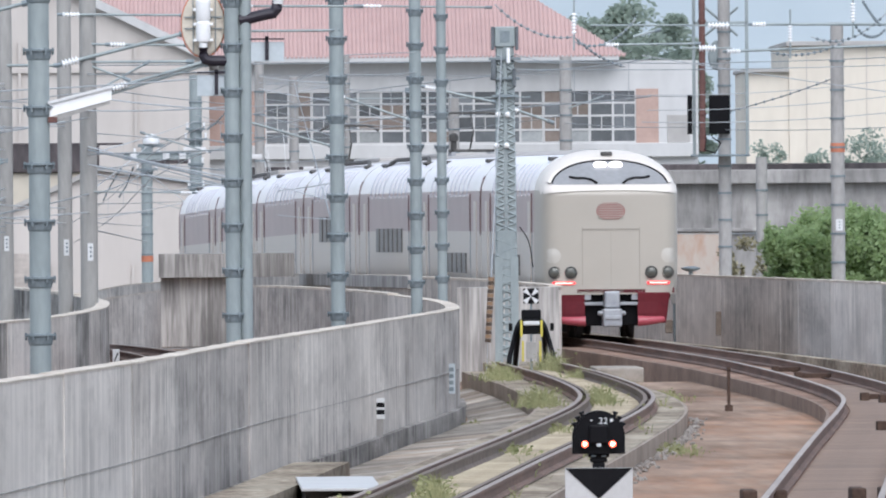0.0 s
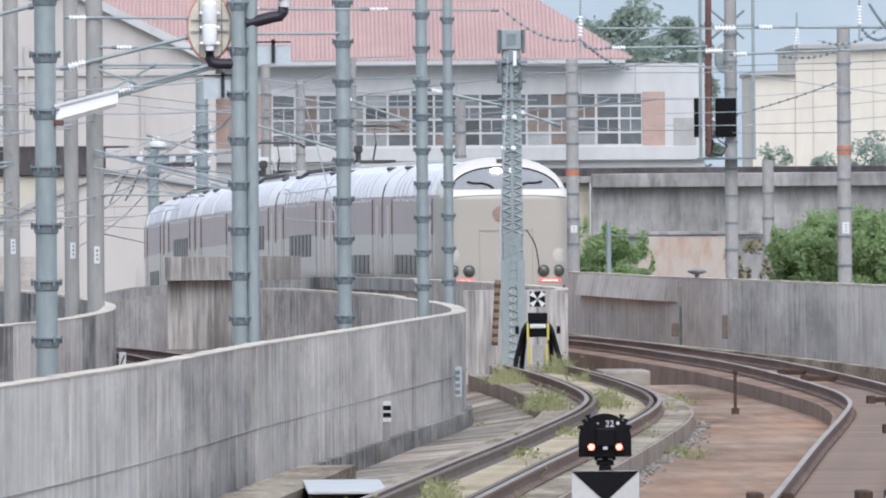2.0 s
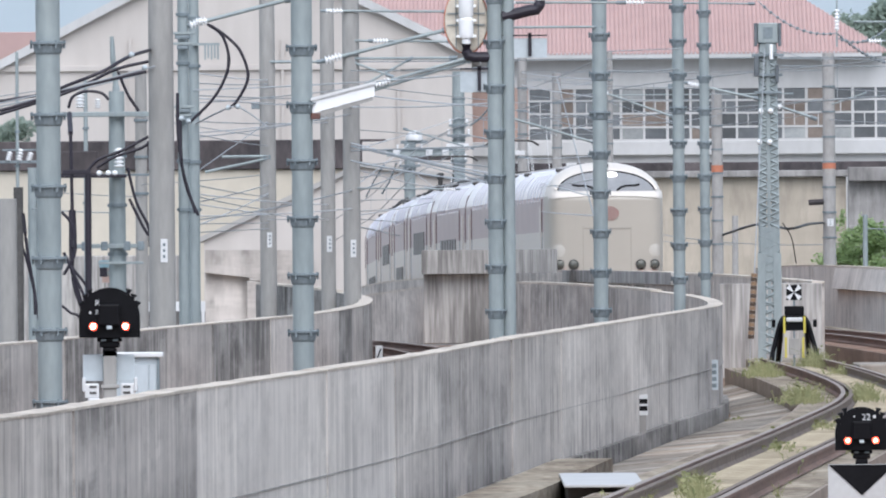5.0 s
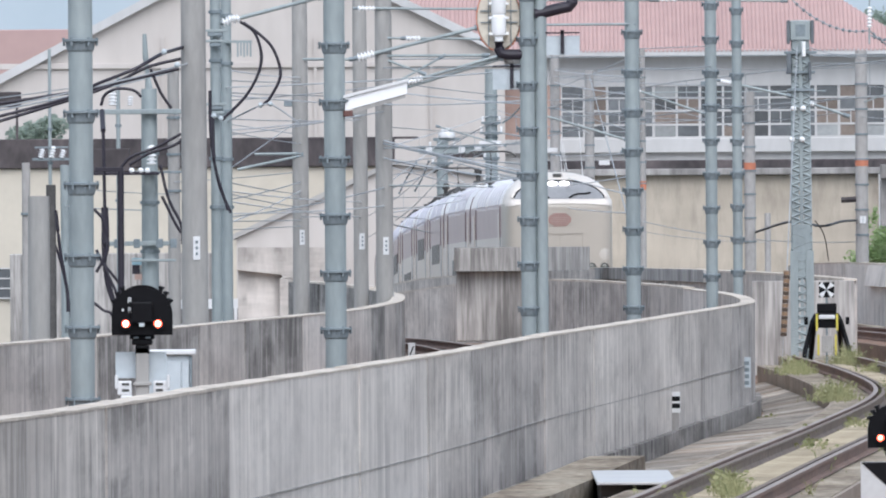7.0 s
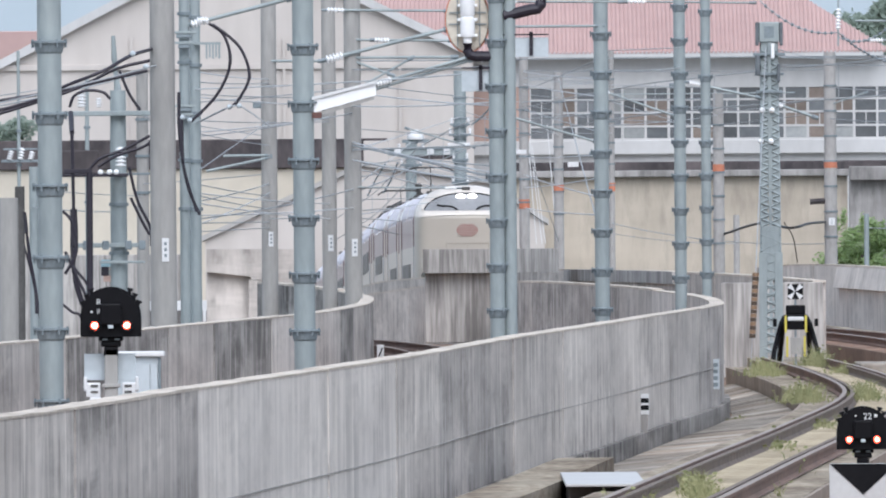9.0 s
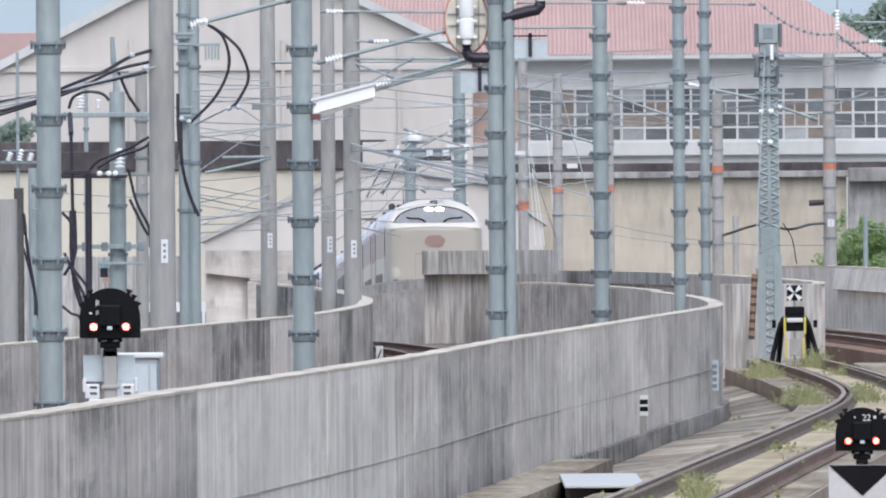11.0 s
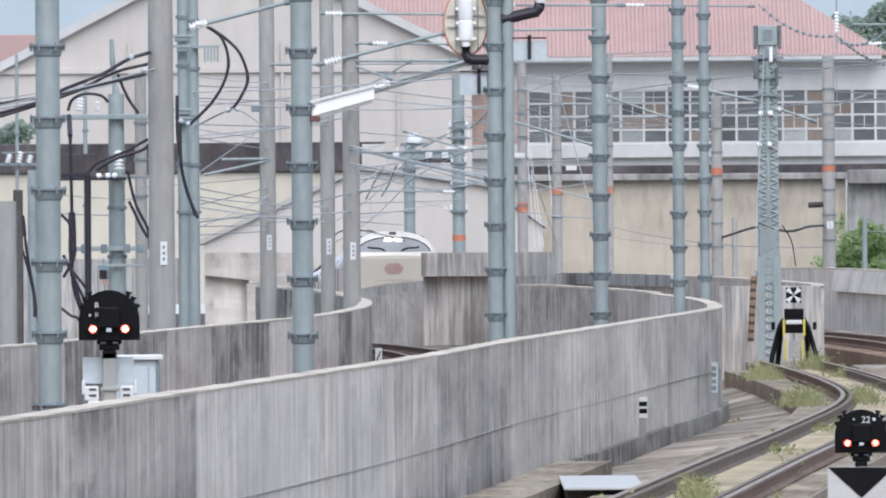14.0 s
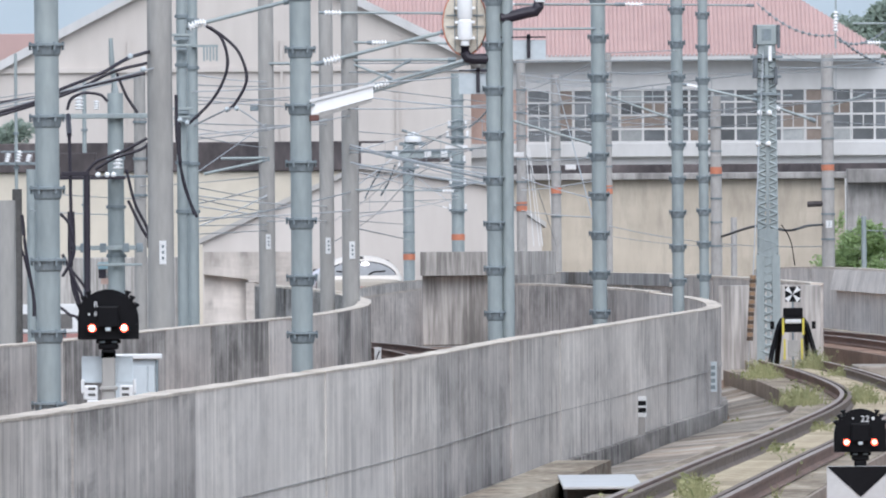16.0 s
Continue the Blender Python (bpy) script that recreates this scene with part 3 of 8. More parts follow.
for y in steps(196, 352, 1.75)[:-1]:
    turn = pose(glide(MAIN, y, 1), y, -0.172, 0, 0, -math.degrees(math.atan((glide(MAIN, y + 2, 1) - glide(MAIN, y, 1)) / 2)))
    if slab_piece is None:
        slab_piece = part("bed_slab", boxes((-0.45, 0.45, 0.0, 1.6, -0.01, 0.014), bevel=0.008), M["main_slab"], main_bed, "dusty pinkish-brown slab between the rails")
        slab_piece.matrix_basis = turn
    else:
        share(slab_piece, "bed_slab", main_bed, turn)
for side in (-0.415, 0.415):
    bm = bmesh.new()
    profile = ((-0.05, -0.16), (0.05, -0.16), (0.014, -0.12), (0.014, -0.05), (0.03, -0.04), (0.03, -0.015), (-0.03, -0.015), (-0.03, -0.04), (-0.014, -0.05), (-0.014, -0.12))
    rows = [[bm.verts.new((glide(SIDING, y, 1) + side + px, y, pz)) for px, pz in profile] for y in steps(150, 372, 3.0)]
    for u, v in zip(rows, rows[1:]):
        for k in range(len(profile)):
            bm.faces.new((u[k], u[(k + 1) % len(profile)], v[(k + 1) % len(profile)], v[k]))
    part("guard_rail", bm, M["guard"], bed, "dark rusty guard rail inside the running rail")
rail_track("left_track", LEFT_TRACK, 120, 615, "rusty railway track curving behind the parapets", M["brown"])
parapet("wall_main", shifted(MAIN, -2.35), 430, 724, DECK - 0.02, 1.22, 0.25, "smooth grey concrete parapet on the inner side of the main track", 15.0)


def step_kerb(name, line, off0, off1, y0, y1, z0, z1, mat, label):
    return ribbon(name, shifted(line, off0), shifted(line, off1), y0, y1, z1, mat, z0 - z1, label)


rubble = bmesh.new()
stones = random.Random(21)
for _ in range(420):
    y = stones.uniform(190, 318)
    c = Vector((glide(SIDING, y, 1) + 1.06 + abs(stones.gauss(0, 0.1)), y, MID + 0.01))
    s = stones.uniform(0.015, 0.042)
    ball = bmesh.ops.create_icosphere(rubble, subdivisions=1, radius=s)["verts"]
    for v in ball:
        v.co = c + Vector((v.co.x * stones.uniform(0.7, 1.3), v.co.y * stones.uniform(1.0, 2.2), v.co.z * stones.uniform(0.7, 1.2)))
tagged(part("rubble", rubble, M["rubble"]), "broken grey stones strewn along the siding's edge", "stones", kind="stuff")
step_kerb("wall_plinth", WALL_A, 0.1, 0.2, 130, 352, DECK - 0.01, -0.33, M["dirty_wall"], "grey concrete footing along the parapet")
walk_slabs = tagged(empty("walkway"), "stained grey concrete slabs between the parapet and the siding", "walkway", kind="structure")
cuts = steps(242, 388, 5.6)
for a, b in zip(cuts, cuts[1:]):
    bm = bmesh.new()
    rows = []
    for y in (a + 0.1, (a + b) / 2, b - 0.35):
        xl, xr = glide(WALL_A, y, 1) + 0.22, glide(SIDING, y, 1) - 1.22
        rows.append([bm.verts.new(p) for p in ((xl, y, DECK - 0.01), (xr, y, DECK - 0.01), (xr, y, DECK + 0.17), (xl, y, DECK + 0.03))])
    for u, v in zip(rows, rows[1:]):
        for k in range(4):
            bm.faces.new((u[k], u[(k + 1) % 4], v[(k + 1) % 4], v[k]))
    bm.faces.new(rows[0][::-1])
    bm.faces.new(rows[-1])
    part("walk_slab", bm, M["walk_slab"], walk_slabs)
step_kerb("drain_kerb", WALL_A, 0.66, 1.28, 120, 240, DECK - 0.01, -0.13, M["slab"], "pale concrete drain cover strip along the parapet")
step_kerb("verge_kerb", WALL_E, -1.3, -1.05, 300, 600, DECK - 0.01, -0.2, M["slab"], "pale concrete kerb along the outer parapet")
step_kerb("cable_trough", MAIN, -2.56, -2.2, 487, 526, 0.98, 1.26, M["old_wall"], "dark stained concrete trough capping the inner parapet")
tagged(part("end_wall", boxes((5.509, 7.554, 429.2, 429.7, DECK - 0.02, 1.266), bevel=0.015), M["pier"]), "plain grey concrete end wall behind the buffer stop", "wall", kind="structure")
step_kerb("pour_joint", WALL_A, 0.1, 0.12, 140, 350, 0.262, 0.27, M["pier"], "dark pour joint line along the parapet face")


# ---- the express train: seven cars, the rear one with a cab ----
CAR_LENGTH, CAR_STEP = 20.7, 20.85
HALF, TOP, LOW = 1.47, 4.05, 0.95


def half_width(z):
    """Half the body's width at height z."""
    if z < 2.95:
        return HALF - 0.05 * max(0.0, (1.5 - z) / 0.6) ** 2
    s = min(1.0, (z - 2.95) / (TOP - 2.95))
    return HALF * max(0.0, 1 - s**2.6) ** (1 / 2.3)


def outline(z0, z1, n):
    """Right half of the body's section from z0 up to z1."""
    return [(half_width(z), z) for z in (z0 + (z1 - z0) * i / n for i in range(n + 1))]


ROOF_Z = [3.18, 3.3, 3.42, 3.54, 3.65, 3.75, 3.84, 3.91, 3.965, 4.005, 4.03, 4.045]


def strip(bm, rows):
    for u, v in zip(rows, rows[1:]):
        for a, b, c, d in zip(u, u[1:], v[1:], v):
            bm.faces.new((a, b, c, d))


def bulge(d):
    """How far the nose's rounded rim falls back at d metres from its edge."""
    return float(np.interp(d, (0.0, 0.03, 0.09, 0.2, 0.4), (0.75, 0.42, 0.2, 0.06, 0.0)))


def lean(z):
    return 1.55 * max(0.0, z - 3.12) ** 1.15


def nose_y(x, z):
    hw = half_width(z)
    d = max(0.0, min(hw - abs(x), 1.0))
    return bulge(d) + lean(z)


def train_car(cab, low=1.34, tall=0.45, first_window=7.4, raised_unit=False):
    car = empty("train_car")
    y0 = 2.6 if cab else 0.0
    ys = [y0 + (CAR_LENGTH - y0) * i / 10 for i in range(11)]
    # lower, upper and roof bands of the body, each a skin with its own colour
    for nm, zs, mat, lab in (("lower_body", [0.95, 1.05, 1.25, 1.5, 2.0, 2.28], M["side_beige"], "glossy beige lower body with reflected sky in its colour"),
                             ("upper_body", [2.28, 2.6, 2.95, 3.06, 3.18], M["maroon"], "dull maroon upper body band")):
        bm = bmesh.new()
        for s in (-1, 1):
            rows = [[bm.verts.new((s * half_width(z), y, z)) for z in zs] for y in ys]
            strip(bm, rows)
        if nm == "lower_body":
            for ye in ([CAR_LENGTH] if cab else [0.0, CAR_LENGTH]):
                prof = outline(0.95, 4.0, 16)
                bm.faces.new([bm.verts.new((x, ye, z)) for x, z in prof] + [bm.verts.new((-x, ye, z)) for x, z in prof[::-1]])
        bmesh.ops.recalc_face_normals(bm, faces=bm.faces)
        smooth(part(nm, bm, mat, car, lab))
    bm = bmesh.new()
    sect = [(half_width(z), z) for z in ROOF_Z] + [(0, TOP)] + [(-half_width(z), z) for z in ROOF_Z[::-1]]
    strip(bm, [[bm.verts.new((x, y, z)) for x, z in sect] for y in ys])
    roof = smooth(part("roof", bm, M["roof_grey"], car, "pale shiny roof with the sky's sheen in its colour"))
    # the duller walkable top, slightly proud of the sheen-coloured shoulders
    bm = bmesh.new()
    top_z = [3.945, 3.975, 4.01, 4.035, 4.047]
    crown = [(half_width(z), z + 0.006) for z in top_z] + [(0, TOP + 0.008)] + [(-half_width(z), z + 0.006) for z in top_z[::-1]]
    strip(bm, [[bm.verts.new((x, y, z)) for x, z in crown] for y in ys])
    smooth(part("roof_top", bm, M["roof_top"], roof, "dull grey flat roof top"))
    # thin raised strips added for the curved upper-deck window edges, in groups above a pale gutter
    for y0_, count in ((4.3, 5), (12.3, 4)):
        for s in (-1, 1):
            for k in range(count):
                y = y0_ + 1.4 * k
                part("roof_rib", tube(bmesh.new(), [(s * (half_width(z) + 0.004), y, z) for z in [3.1] + ROOF_Z[:6]], 0.024, 6), M["window_edge_blue"], roof)
                part("gutter", boxes((s * half_width(3.08) - 0.02, s * half_width(3.08) + 0.02, y - 0.5, y + 0.5, 3.06, 3.085)), M["roof_grey"], roof)
    # dark lugs where the roof top ends, and on some cars a long dark tube along its edge
    for y0_ in (2.9, 17.4):
        for s in (-1, 1):
            part("roof_lug", boxes((s * 1.0 - 0.1, s * 1.0 + 0.1, y0_, y0_ + 0.8, 3.82, 3.9), bevel=0.03), M["under"], roof, "small dark roof lug")
    if raised_unit:
        for s in (-1, 1):
            # dark tube stands in for shade in the recess beside the raised unit
            bm = tube(bmesh.new(), [(s * 1.03, 3.0, 3.83), (s * 0.95, 3.8, 3.93), (s * 0.9, 4.6, 3.985), (s * 0.9, 15.4, 3.985), (s * 0.95, 16.2, 3.93), (s * 1.03, 17.0, 3.83)], 0.05, 8)
            smooth(part("roof_cable", bm, M["under"], roof, "dark tube for the shaded recess along the roof shoulder"))
        part("roof_unit", boxes((-0.62, 0.62, 5.2, 14.6, 3.95, 4.1), bevel=0.05), M["roof_top"], roof, "low grey air-conditioning unit")
    # windows, doors, rain pipes
    for s in (-1, 1):
        for level, w, n_, y_, h_ in ((low, 1.05, 6, first_window, tall),):
            hw = half_width(level + 0.3)
            for k in range(n_):
                y = y_ + 1.55 * k
                bm = boxes((s * hw - 0.03, s * hw + 0.003, y, y + w, level, level + h_))
                part("side_window", bm, M["glass"], car, "dark tinted side window")
        for y in (3.2, 17.2):
            part("drain_pipe", tube(bmesh.new(), [(s * (half_width(z) + 0.008), y, z) for z in (0.98, 1.6, 2.28)], 0.014, 6), M["coupler"], car, "grey lower rain pipe")
            part("drain_pipe", tube(bmesh.new(), [(s * (half_width(z) + 0.01), y, z) for z in (2.28, 2.7, 3.0, 3.12)], 0.022, 6), M["drain"], car, "dark maroon rain pipe")
        for y in ((20.6,) if cab else (0.08, 20.6)):
            part("end_strip", tube(bmesh.new(), [(s * (half_width(z) + 0.004), y, z) for z in (2.2, 2.6, 3.0, 3.2, 3.4, 3.5)], 0.012, 6), M["drain"], car, "dark maroon strip at the car's end")
        for y in (1.2 if not cab else 3.6, 18.2):
            bm = bmesh.new()
            box(bm, s * HALF - 0.02, s * HALF + 0.006, y, y + 0.85, 1.0, 2.95, bevel=0.006)
            door = part("door", bm, M["side_beige"], car, "beige passenger door")
            part("door_window", boxes((s * HALF, s * HALF + 0.01, y + 0.22, y + 0.63, 1.95, 2.75)), M["glass"], door)
    # underframe, bogies
    part("underframe", boxes((-1.3, 1.3, 4.8, 15.4, 0.38, 0.96), (-1.38, 1.38, 0.5 if not cab else 1.5, 20.2, 0.85, 0.97), bevel=0.03), M["under"], car, "dark equipment boxes")
    for y in (3.3, 16.9):
        bogie = part("bogie", boxes((-1.15, -1.0, y - 1.5, y + 1.5, 0.35, 0.75), (1.0, 1.15, y - 1.5, y + 1.5, 0.35, 0.75), (-1.0, 1.0, y - 0.25, y + 0.25, 0.45, 0.85), bevel=0.03), M["under"], car)
        for yy in (y - 1.05, y + 1.05):
            for x in (-0.56, 0.56):
                bm = bmesh.new()
                lathe(bm, ((0.12, -0.07), (0.41, -0.065), (0.43, 0.0), (0.43, 0.06), (0.12, 0.065)), 20, (x, yy, 0.43), Euler((0, radians(90), 0)).to_matrix())
                smooth(part("wheel", bm, M["under"], bogie))
    bm = boxes((-0.6, 0.6, CAR_LENGTH, CAR_LENGTH + 0.14, 1.05, 3.3), bevel=0.03)
    part("gangway", bm, M["under"], car, "dark bellows between cars")
    return car


def cab_front(car):
    """The rounded beige cab end with windscreen, lamps, red apron and coupler."""
    zs = [0.95, 1.05, 1.2, 1.5, 1.9, 2.28, 2.6, 2.95, 3.06, 3.12] + ROOF_Z
    loop0 = [(half_width(z), z) for z in zs] + [(0, TOP)] + [(-half_width(z), z) for z in zs[::-1]]
    bm = bmesh.new()
    rows = [[bm.verts.new((x, 2.6, z)) for x, z in loop0]]
    for d in (0.0, 0.015, 0.04, 0.09, 0.15, 0.22, 0.3, 0.4):
        k = 1 - d / HALF
        ring = []
        for x, z in loop0:
            zz = z if z < 2.95 else 2.95 + (z - 2.95) * (1 - d / 2.6)
            ring.append(bm.verts.new((x * k, min(2.55, bulge(d) + lean(zz)), zz)))
        rows.append(ring)
    for u, v in zip(rows, rows[1:]):
        for i in range(len(u) - 1):
            bm.faces.new((u[i], u[i + 1], v[i + 1], v[i]))
    last = rows[-1]
    n = len(last)
    for i in range(n // 2):
        a, b, c, d = last[i], last[i + 1], last[n - 2 - i], last[n - 1 - i]
        if b is c:
            bm.faces.new((a, b, d))
        else:
            bm.faces.new((a, b, c, d))
    bmesh.ops.recalc_face_normals(bm, faces=bm.faces)
    shell = smooth(part("cab_shell", bm, M["beige"], car, "smooth beige cab front, its dome paled with reflected sky"), 50)
    shell.data.materials.append(M["cream_rim"])
    # the dome's reflected sky is put in as a lighter colour above this height
    for f in shell.data.polygons:
        f.material_index = 1 if f.center.z > 3.2 else 0

    def patch(nm, mat, x0, x1, zlo, zhi, off=0.012, nx=24, nz=8, parent=shell, label="", zfun=None):
        bm = bmesh.new()
        rows = []
        for j in range(nz + 1):
            row = []
            for i in range(nx + 1):
                x = x0 + (x1 - x0) * i / nx
                top = zfun(x) if zfun else zhi
                z = zlo + (top - zlo) * j / nz
                row.append(bm.verts.new((x, nose_y(x, z) - off, z)))
            rows.append(row)
        strip(bm, rows)
        return smooth(part(nm, bm, mat, parent, label))

    def arch(x):
        return 3.31 + 0.5 * max(0.0, 1 - (abs(x) / 1.24) ** 2.4) ** 0.6

    screen = patch("windscreen", M["screen"], -1.23, 1.23, 3.3, 3.8, off=0.04, nx=40, label="wide curved windscreen reflecting the sky", zfun=arch)
    rim = [(x, nose_y(x, arch(x)) - 0.05, arch(x)) for x in [-1.235 + 2.47 * i / 48 for i in range(49)]]
    part("windscreen_rim", tube(bmesh.new(), rim, 0.02, 8), M["black"], screen, "thin black seal round the windscreen")
    hood = bmesh.new()
    lines = [[hood.verts.new((x * k, nose_y(x, arch(x)) - 0.03 + back, arch(x) + up)) for x in [-1.26 + 2.52 * i / 40 for i in range(41)]] for k, up, back in ((1.0, 0.015, -0.015), (1.025, 0.035, 0.0), (1.05, 0.06, 0.06), (1.06, 0.07, 0.14))]
    strip(hood, lines)
    smooth(part("windscreen_surround", hood, M["cream_rim"], shell, "glossy surround over the windscreen, paled with its highlight"), 60)
    swept = bmesh.new()
    lines = []
    for q in (0.0, 0.25, 0.5, 0.75, 1.0):
        lines.append([])
        for i in range(41):
            x = -1.46 + 2.92 * i / 40
            lo = 3.17 - 0.07 * (abs(x) / 1.46) ** 2.5
            z = lo + (3.3 - lo) * q
            lines[-1].append(swept.verts.new((x * 1.004, nose_y(x, z) - 0.03 - 0.03 * math.sin(math.pi * q), z)))
    strip(swept, lines)
    smooth(part("sill_band", swept, M["cream_rim"], shell, "glossy shoulder swept round under the windscreen, paled with its highlight"), 60)
    for s in (-1, 1):
        bm = bmesh.new()
        rings = [[(s * 1.24 + r * 0.17 * math.cos(a), 1.78 + r * 0.16 * math.sin(a)) for a in [math.tau * k / 20 for k in range(20)]] for r in (1.0, 0.6, 0.2)]
        rows = [[bm.verts.new((x, nose_y(min(abs(x), 1.43), z) - lift, z)) for x, z in ring] for ring, lift in zip(rings, (0.0, 0.008, 0.012))]
        for u, v in zip(rows, rows[1:]):
            for k in range(20):
                bm.faces.new((u[k], u[(k + 1) % 20], v[(k + 1) % 20], v[k]))
        bm.faces.new(rows[-1])
        bmesh.ops.recalc_face_normals(bm, faces=bm.faces)
        smooth(part("corner_fairing", bm, M["fairing"], shell, "rounded fairing above the headlights, paled with its reflection"), 60)
    for s in (-1, 1):
        pts = [(x, nose_y(x, z) - 0.08, z) for x, z in ((s * 0.28, 3.33), (s * 0.38, 3.40), (s * 0.52, 3.44), (s * 0.72, 3.44), (s * 0.86, 3.47))]
        part("wiper", tube(bmesh.new(), pts, 0.026, 6), M["black"], screen, "black wiper arm")
        bm = bmesh.new()
        lathe(bm, ((0.02, 0.0), (0.115, 0.0), (0.115, 0.03), (0.08, 0.045), (0.02, 0.05)), 20, (0, 0, 0))
        bmesh.ops.transform(bm, matrix=pose(s * 0.165, nose_y(0.16, 3.71) - 0.06, 3.72, 90, 0, 0) @ Matrix.Diagonal((1.25, 0.62, 1, 1)), verts=bm.verts)
        smooth(part("cab_lamp", bm, M["cab_glow"], screen, "glowing lamp behind the windscreen"))
    part("roof_lamp_box", boxes((-0.12, 0.12, nose_y(0, 3.94) - 0.08, nose_y(0, 3.94) + 0.2, 3.9, 4.0), bevel=0.03), M["under"], shell, "small dark vent above the windscreen")
    bm = bmesh.new()
    rows = []
    for j in range(7):
        z = 2.55 + 0.36 * j / 6
        w = 0.31 * (1 - abs(2 * j / 6 - 1) ** 2.5) ** 0.5 if 0 < j < 6 else 0.16
        rows.append([bm.verts.new((-w + 2 * w * i / 8, -0.012, z)) for i in range(9)])
    strip(bm, rows)
    emblem = part("emblem_screen", bm, M["emblem"], shell, "faded red oval sign behind slats")
    for j in range(7):
        z = 2.58 + 0.05 * j
        part("slat", boxes((-0.27, 0.27, -0.022, -0.014, z, z + 0.012)), M["beige"], emblem)
    part("front_hatch", boxes((-0.62, -0.605, -0.008, 0.02, 1.15, 2.4), (0.605, 0.62, -0.008, 0.02, 1.15, 2.4), (-0.6, 0.6, -0.012, 0.02, 2.33, 2.36), (-0.004, 0.004, -0.006, 0.02, 1.15, 2.3)), M["seam"], shell, "seams of the front hatch")
    for s in (-1, 1):
        for x in (0.86, 1.21):
            bm = bmesh.new()
            yy = nose_y(x, 1.42)
            lathe(bm, ((0.115, 0.0), (0.135, 0.02), (0.135, 0.05), (0.115, 0.06), (0.112, 0.03)), 20, (s * x, yy + 0.02, 1.42), Euler((radians(90), 0, 0)).to_matrix())
            lamp = smooth(part("headlight", bm, M["under"], shell, "round unlit headlight"))
            bm = bmesh.new()
            lathe(bm, ((0.01, 0.035), (0.1, 0.03), (0.1, 0.05), (0.06, 0.065), (0.01, 0.07)), 16, (s * x, yy + 0.0, 1.42), Euler((radians(90), 0, 0)).to_matrix())
            smooth(part("lens", bm, M["lens"], lamp))
        bm = bmesh.new()
        rows = []
        for z in (1.17, 1.225):
            rows.append([bm.verts.new((s * (0.77 + 0.48 * i / 8), nose_y(0.77 + 0.48 * i / 8, z) - 0.03, z)) for i in range(9)])
        strip(bm, rows)
        lamp = part("marker_lamp", bm, M["red_glow"], shell, "lit red marker lamp bar")
        bm = bmesh.new()
        strip(bm, [[bm.verts.new((s * (0.82 + 0.38 * i / 8), nose_y(0.82 + 0.38 * i / 8, z) - 0.036, z)) for i in range(9)] for z in (1.185, 1.208)])
        part("lamp_tube", bm, M["tube_glow"], lamp, "bright tube inside the marker lamp")
        # apron
        bm = bmesh.new()
        rows = []
        for z, back in ((0.99, 0.0), (0.8, 0.04), (0.55, 0.07), (0.34, 0.12)):
            rows.append([bm.verts.new((s * x * (1 - 0.09 * (0.99 - z)), back + bulge(max(0.03, 1.46 - x)), z)) for x in (0.56 + 0.05 * (1.1 - z), 0.75, 0.9, 1.02, 1.12, 1.19, 1.24)])
        strip(bm, rows)
        ap = part("apron", bm, M["skirt_red"], car, "deep red front apron")
        so = ap.modifiers.new("thick", "SOLIDIFY")
        so.thickness = 0.04
        bm = bmesh.new()
        lip = [(s * (0.56 + 0.52 * i / 16), -0.04 + 0.12 * (i / 16) ** 2, 0.38 + 0.03 * (i / 16) ** 2) for i in range(17)]
        tube(bm, lip, 0.115, 12, 0.075)
        end = bmesh.ops.create_icosphere(bm, subdivisions=2, radius=0.078)["verts"]
        bmesh.ops.translate(bm, vec=lip[-1], verts=end)
        smooth(part("apron_lip", bm, M["lip_red"], ap, "glossy rounded red lip with reflected sky in its colour"), 60)
        part("jumper_box", boxes((s * 0.5 - 0.07, s * 0.5 + 0.07, 0.02, 0.25, 0.83, 1.03), bevel=0.02), M["coupler"], car)
    part("apron_band", boxes((-1.36, 1.36, 0.16, 0.4, 0.98, 1.1), (-0.75, 0.75, 0.0, 0.3, 0.96, 1.08), bevel=0.02), M["skirt_red"], car, "red band under the cab")
    part("buffer_beam", boxes((-0.62, 0.62, 0.25, 0.6, 0.28, 1.0), bevel=0.03), M["black"], car, "black coupler recess")
    part("cross_bar", boxes((-0.6, 0.6, 0.05, 0.13, 0.72, 0.79), bevel=0.01), M["coupler"], car, "pale crossbar")
    bm = boxes((-0.16, 0.16, -0.35, 0.3, 0.66, 1.02), (-0.2, 0.2, -0.45, 0.2, 0.26, 0.65), (-0.3, 0.3, -0.2, 0.0, 0.5, 0.6), bevel=0.04)
    box(bm, -0.17, 0.17, -0.48, -0.43, 0.42, 0.5, bevel=0.01)
    part("coupler", bm, M["coupler"], car, "pale grey automatic coupler")


CARS = []
first = train_car(True)
cab_front(first)
tagged(first, "beige and maroon express train car with a rounded cab", "train car", "cars of the express train")
CARS.append(first)
SLEEPER = "beige and maroon double-deck sleeping car with pale roof"
for low, tall, first_window, raised_unit, label in ((1.34, 0.45, 4.6, False, SLEEPER), (1.78, 0.56, 5.6, True, "beige and maroon express car with a row of middle windows"), (2.05, 0.62, 5.6, True, "beige and maroon express car with high windows and raised roof unit"),
                                             (1.34, 0.45, 5.6, False, SLEEPER), (2.0, 0.6, 5.0, True, "beige and maroon express car with high windows and raised roof unit"), (1.34, 0.45, 5.6, False, SLEEPER)):
    CARS.append(tagged(train_car(False, low, tall, first_window, raised_unit), label, "train car", "cars of the express train"))


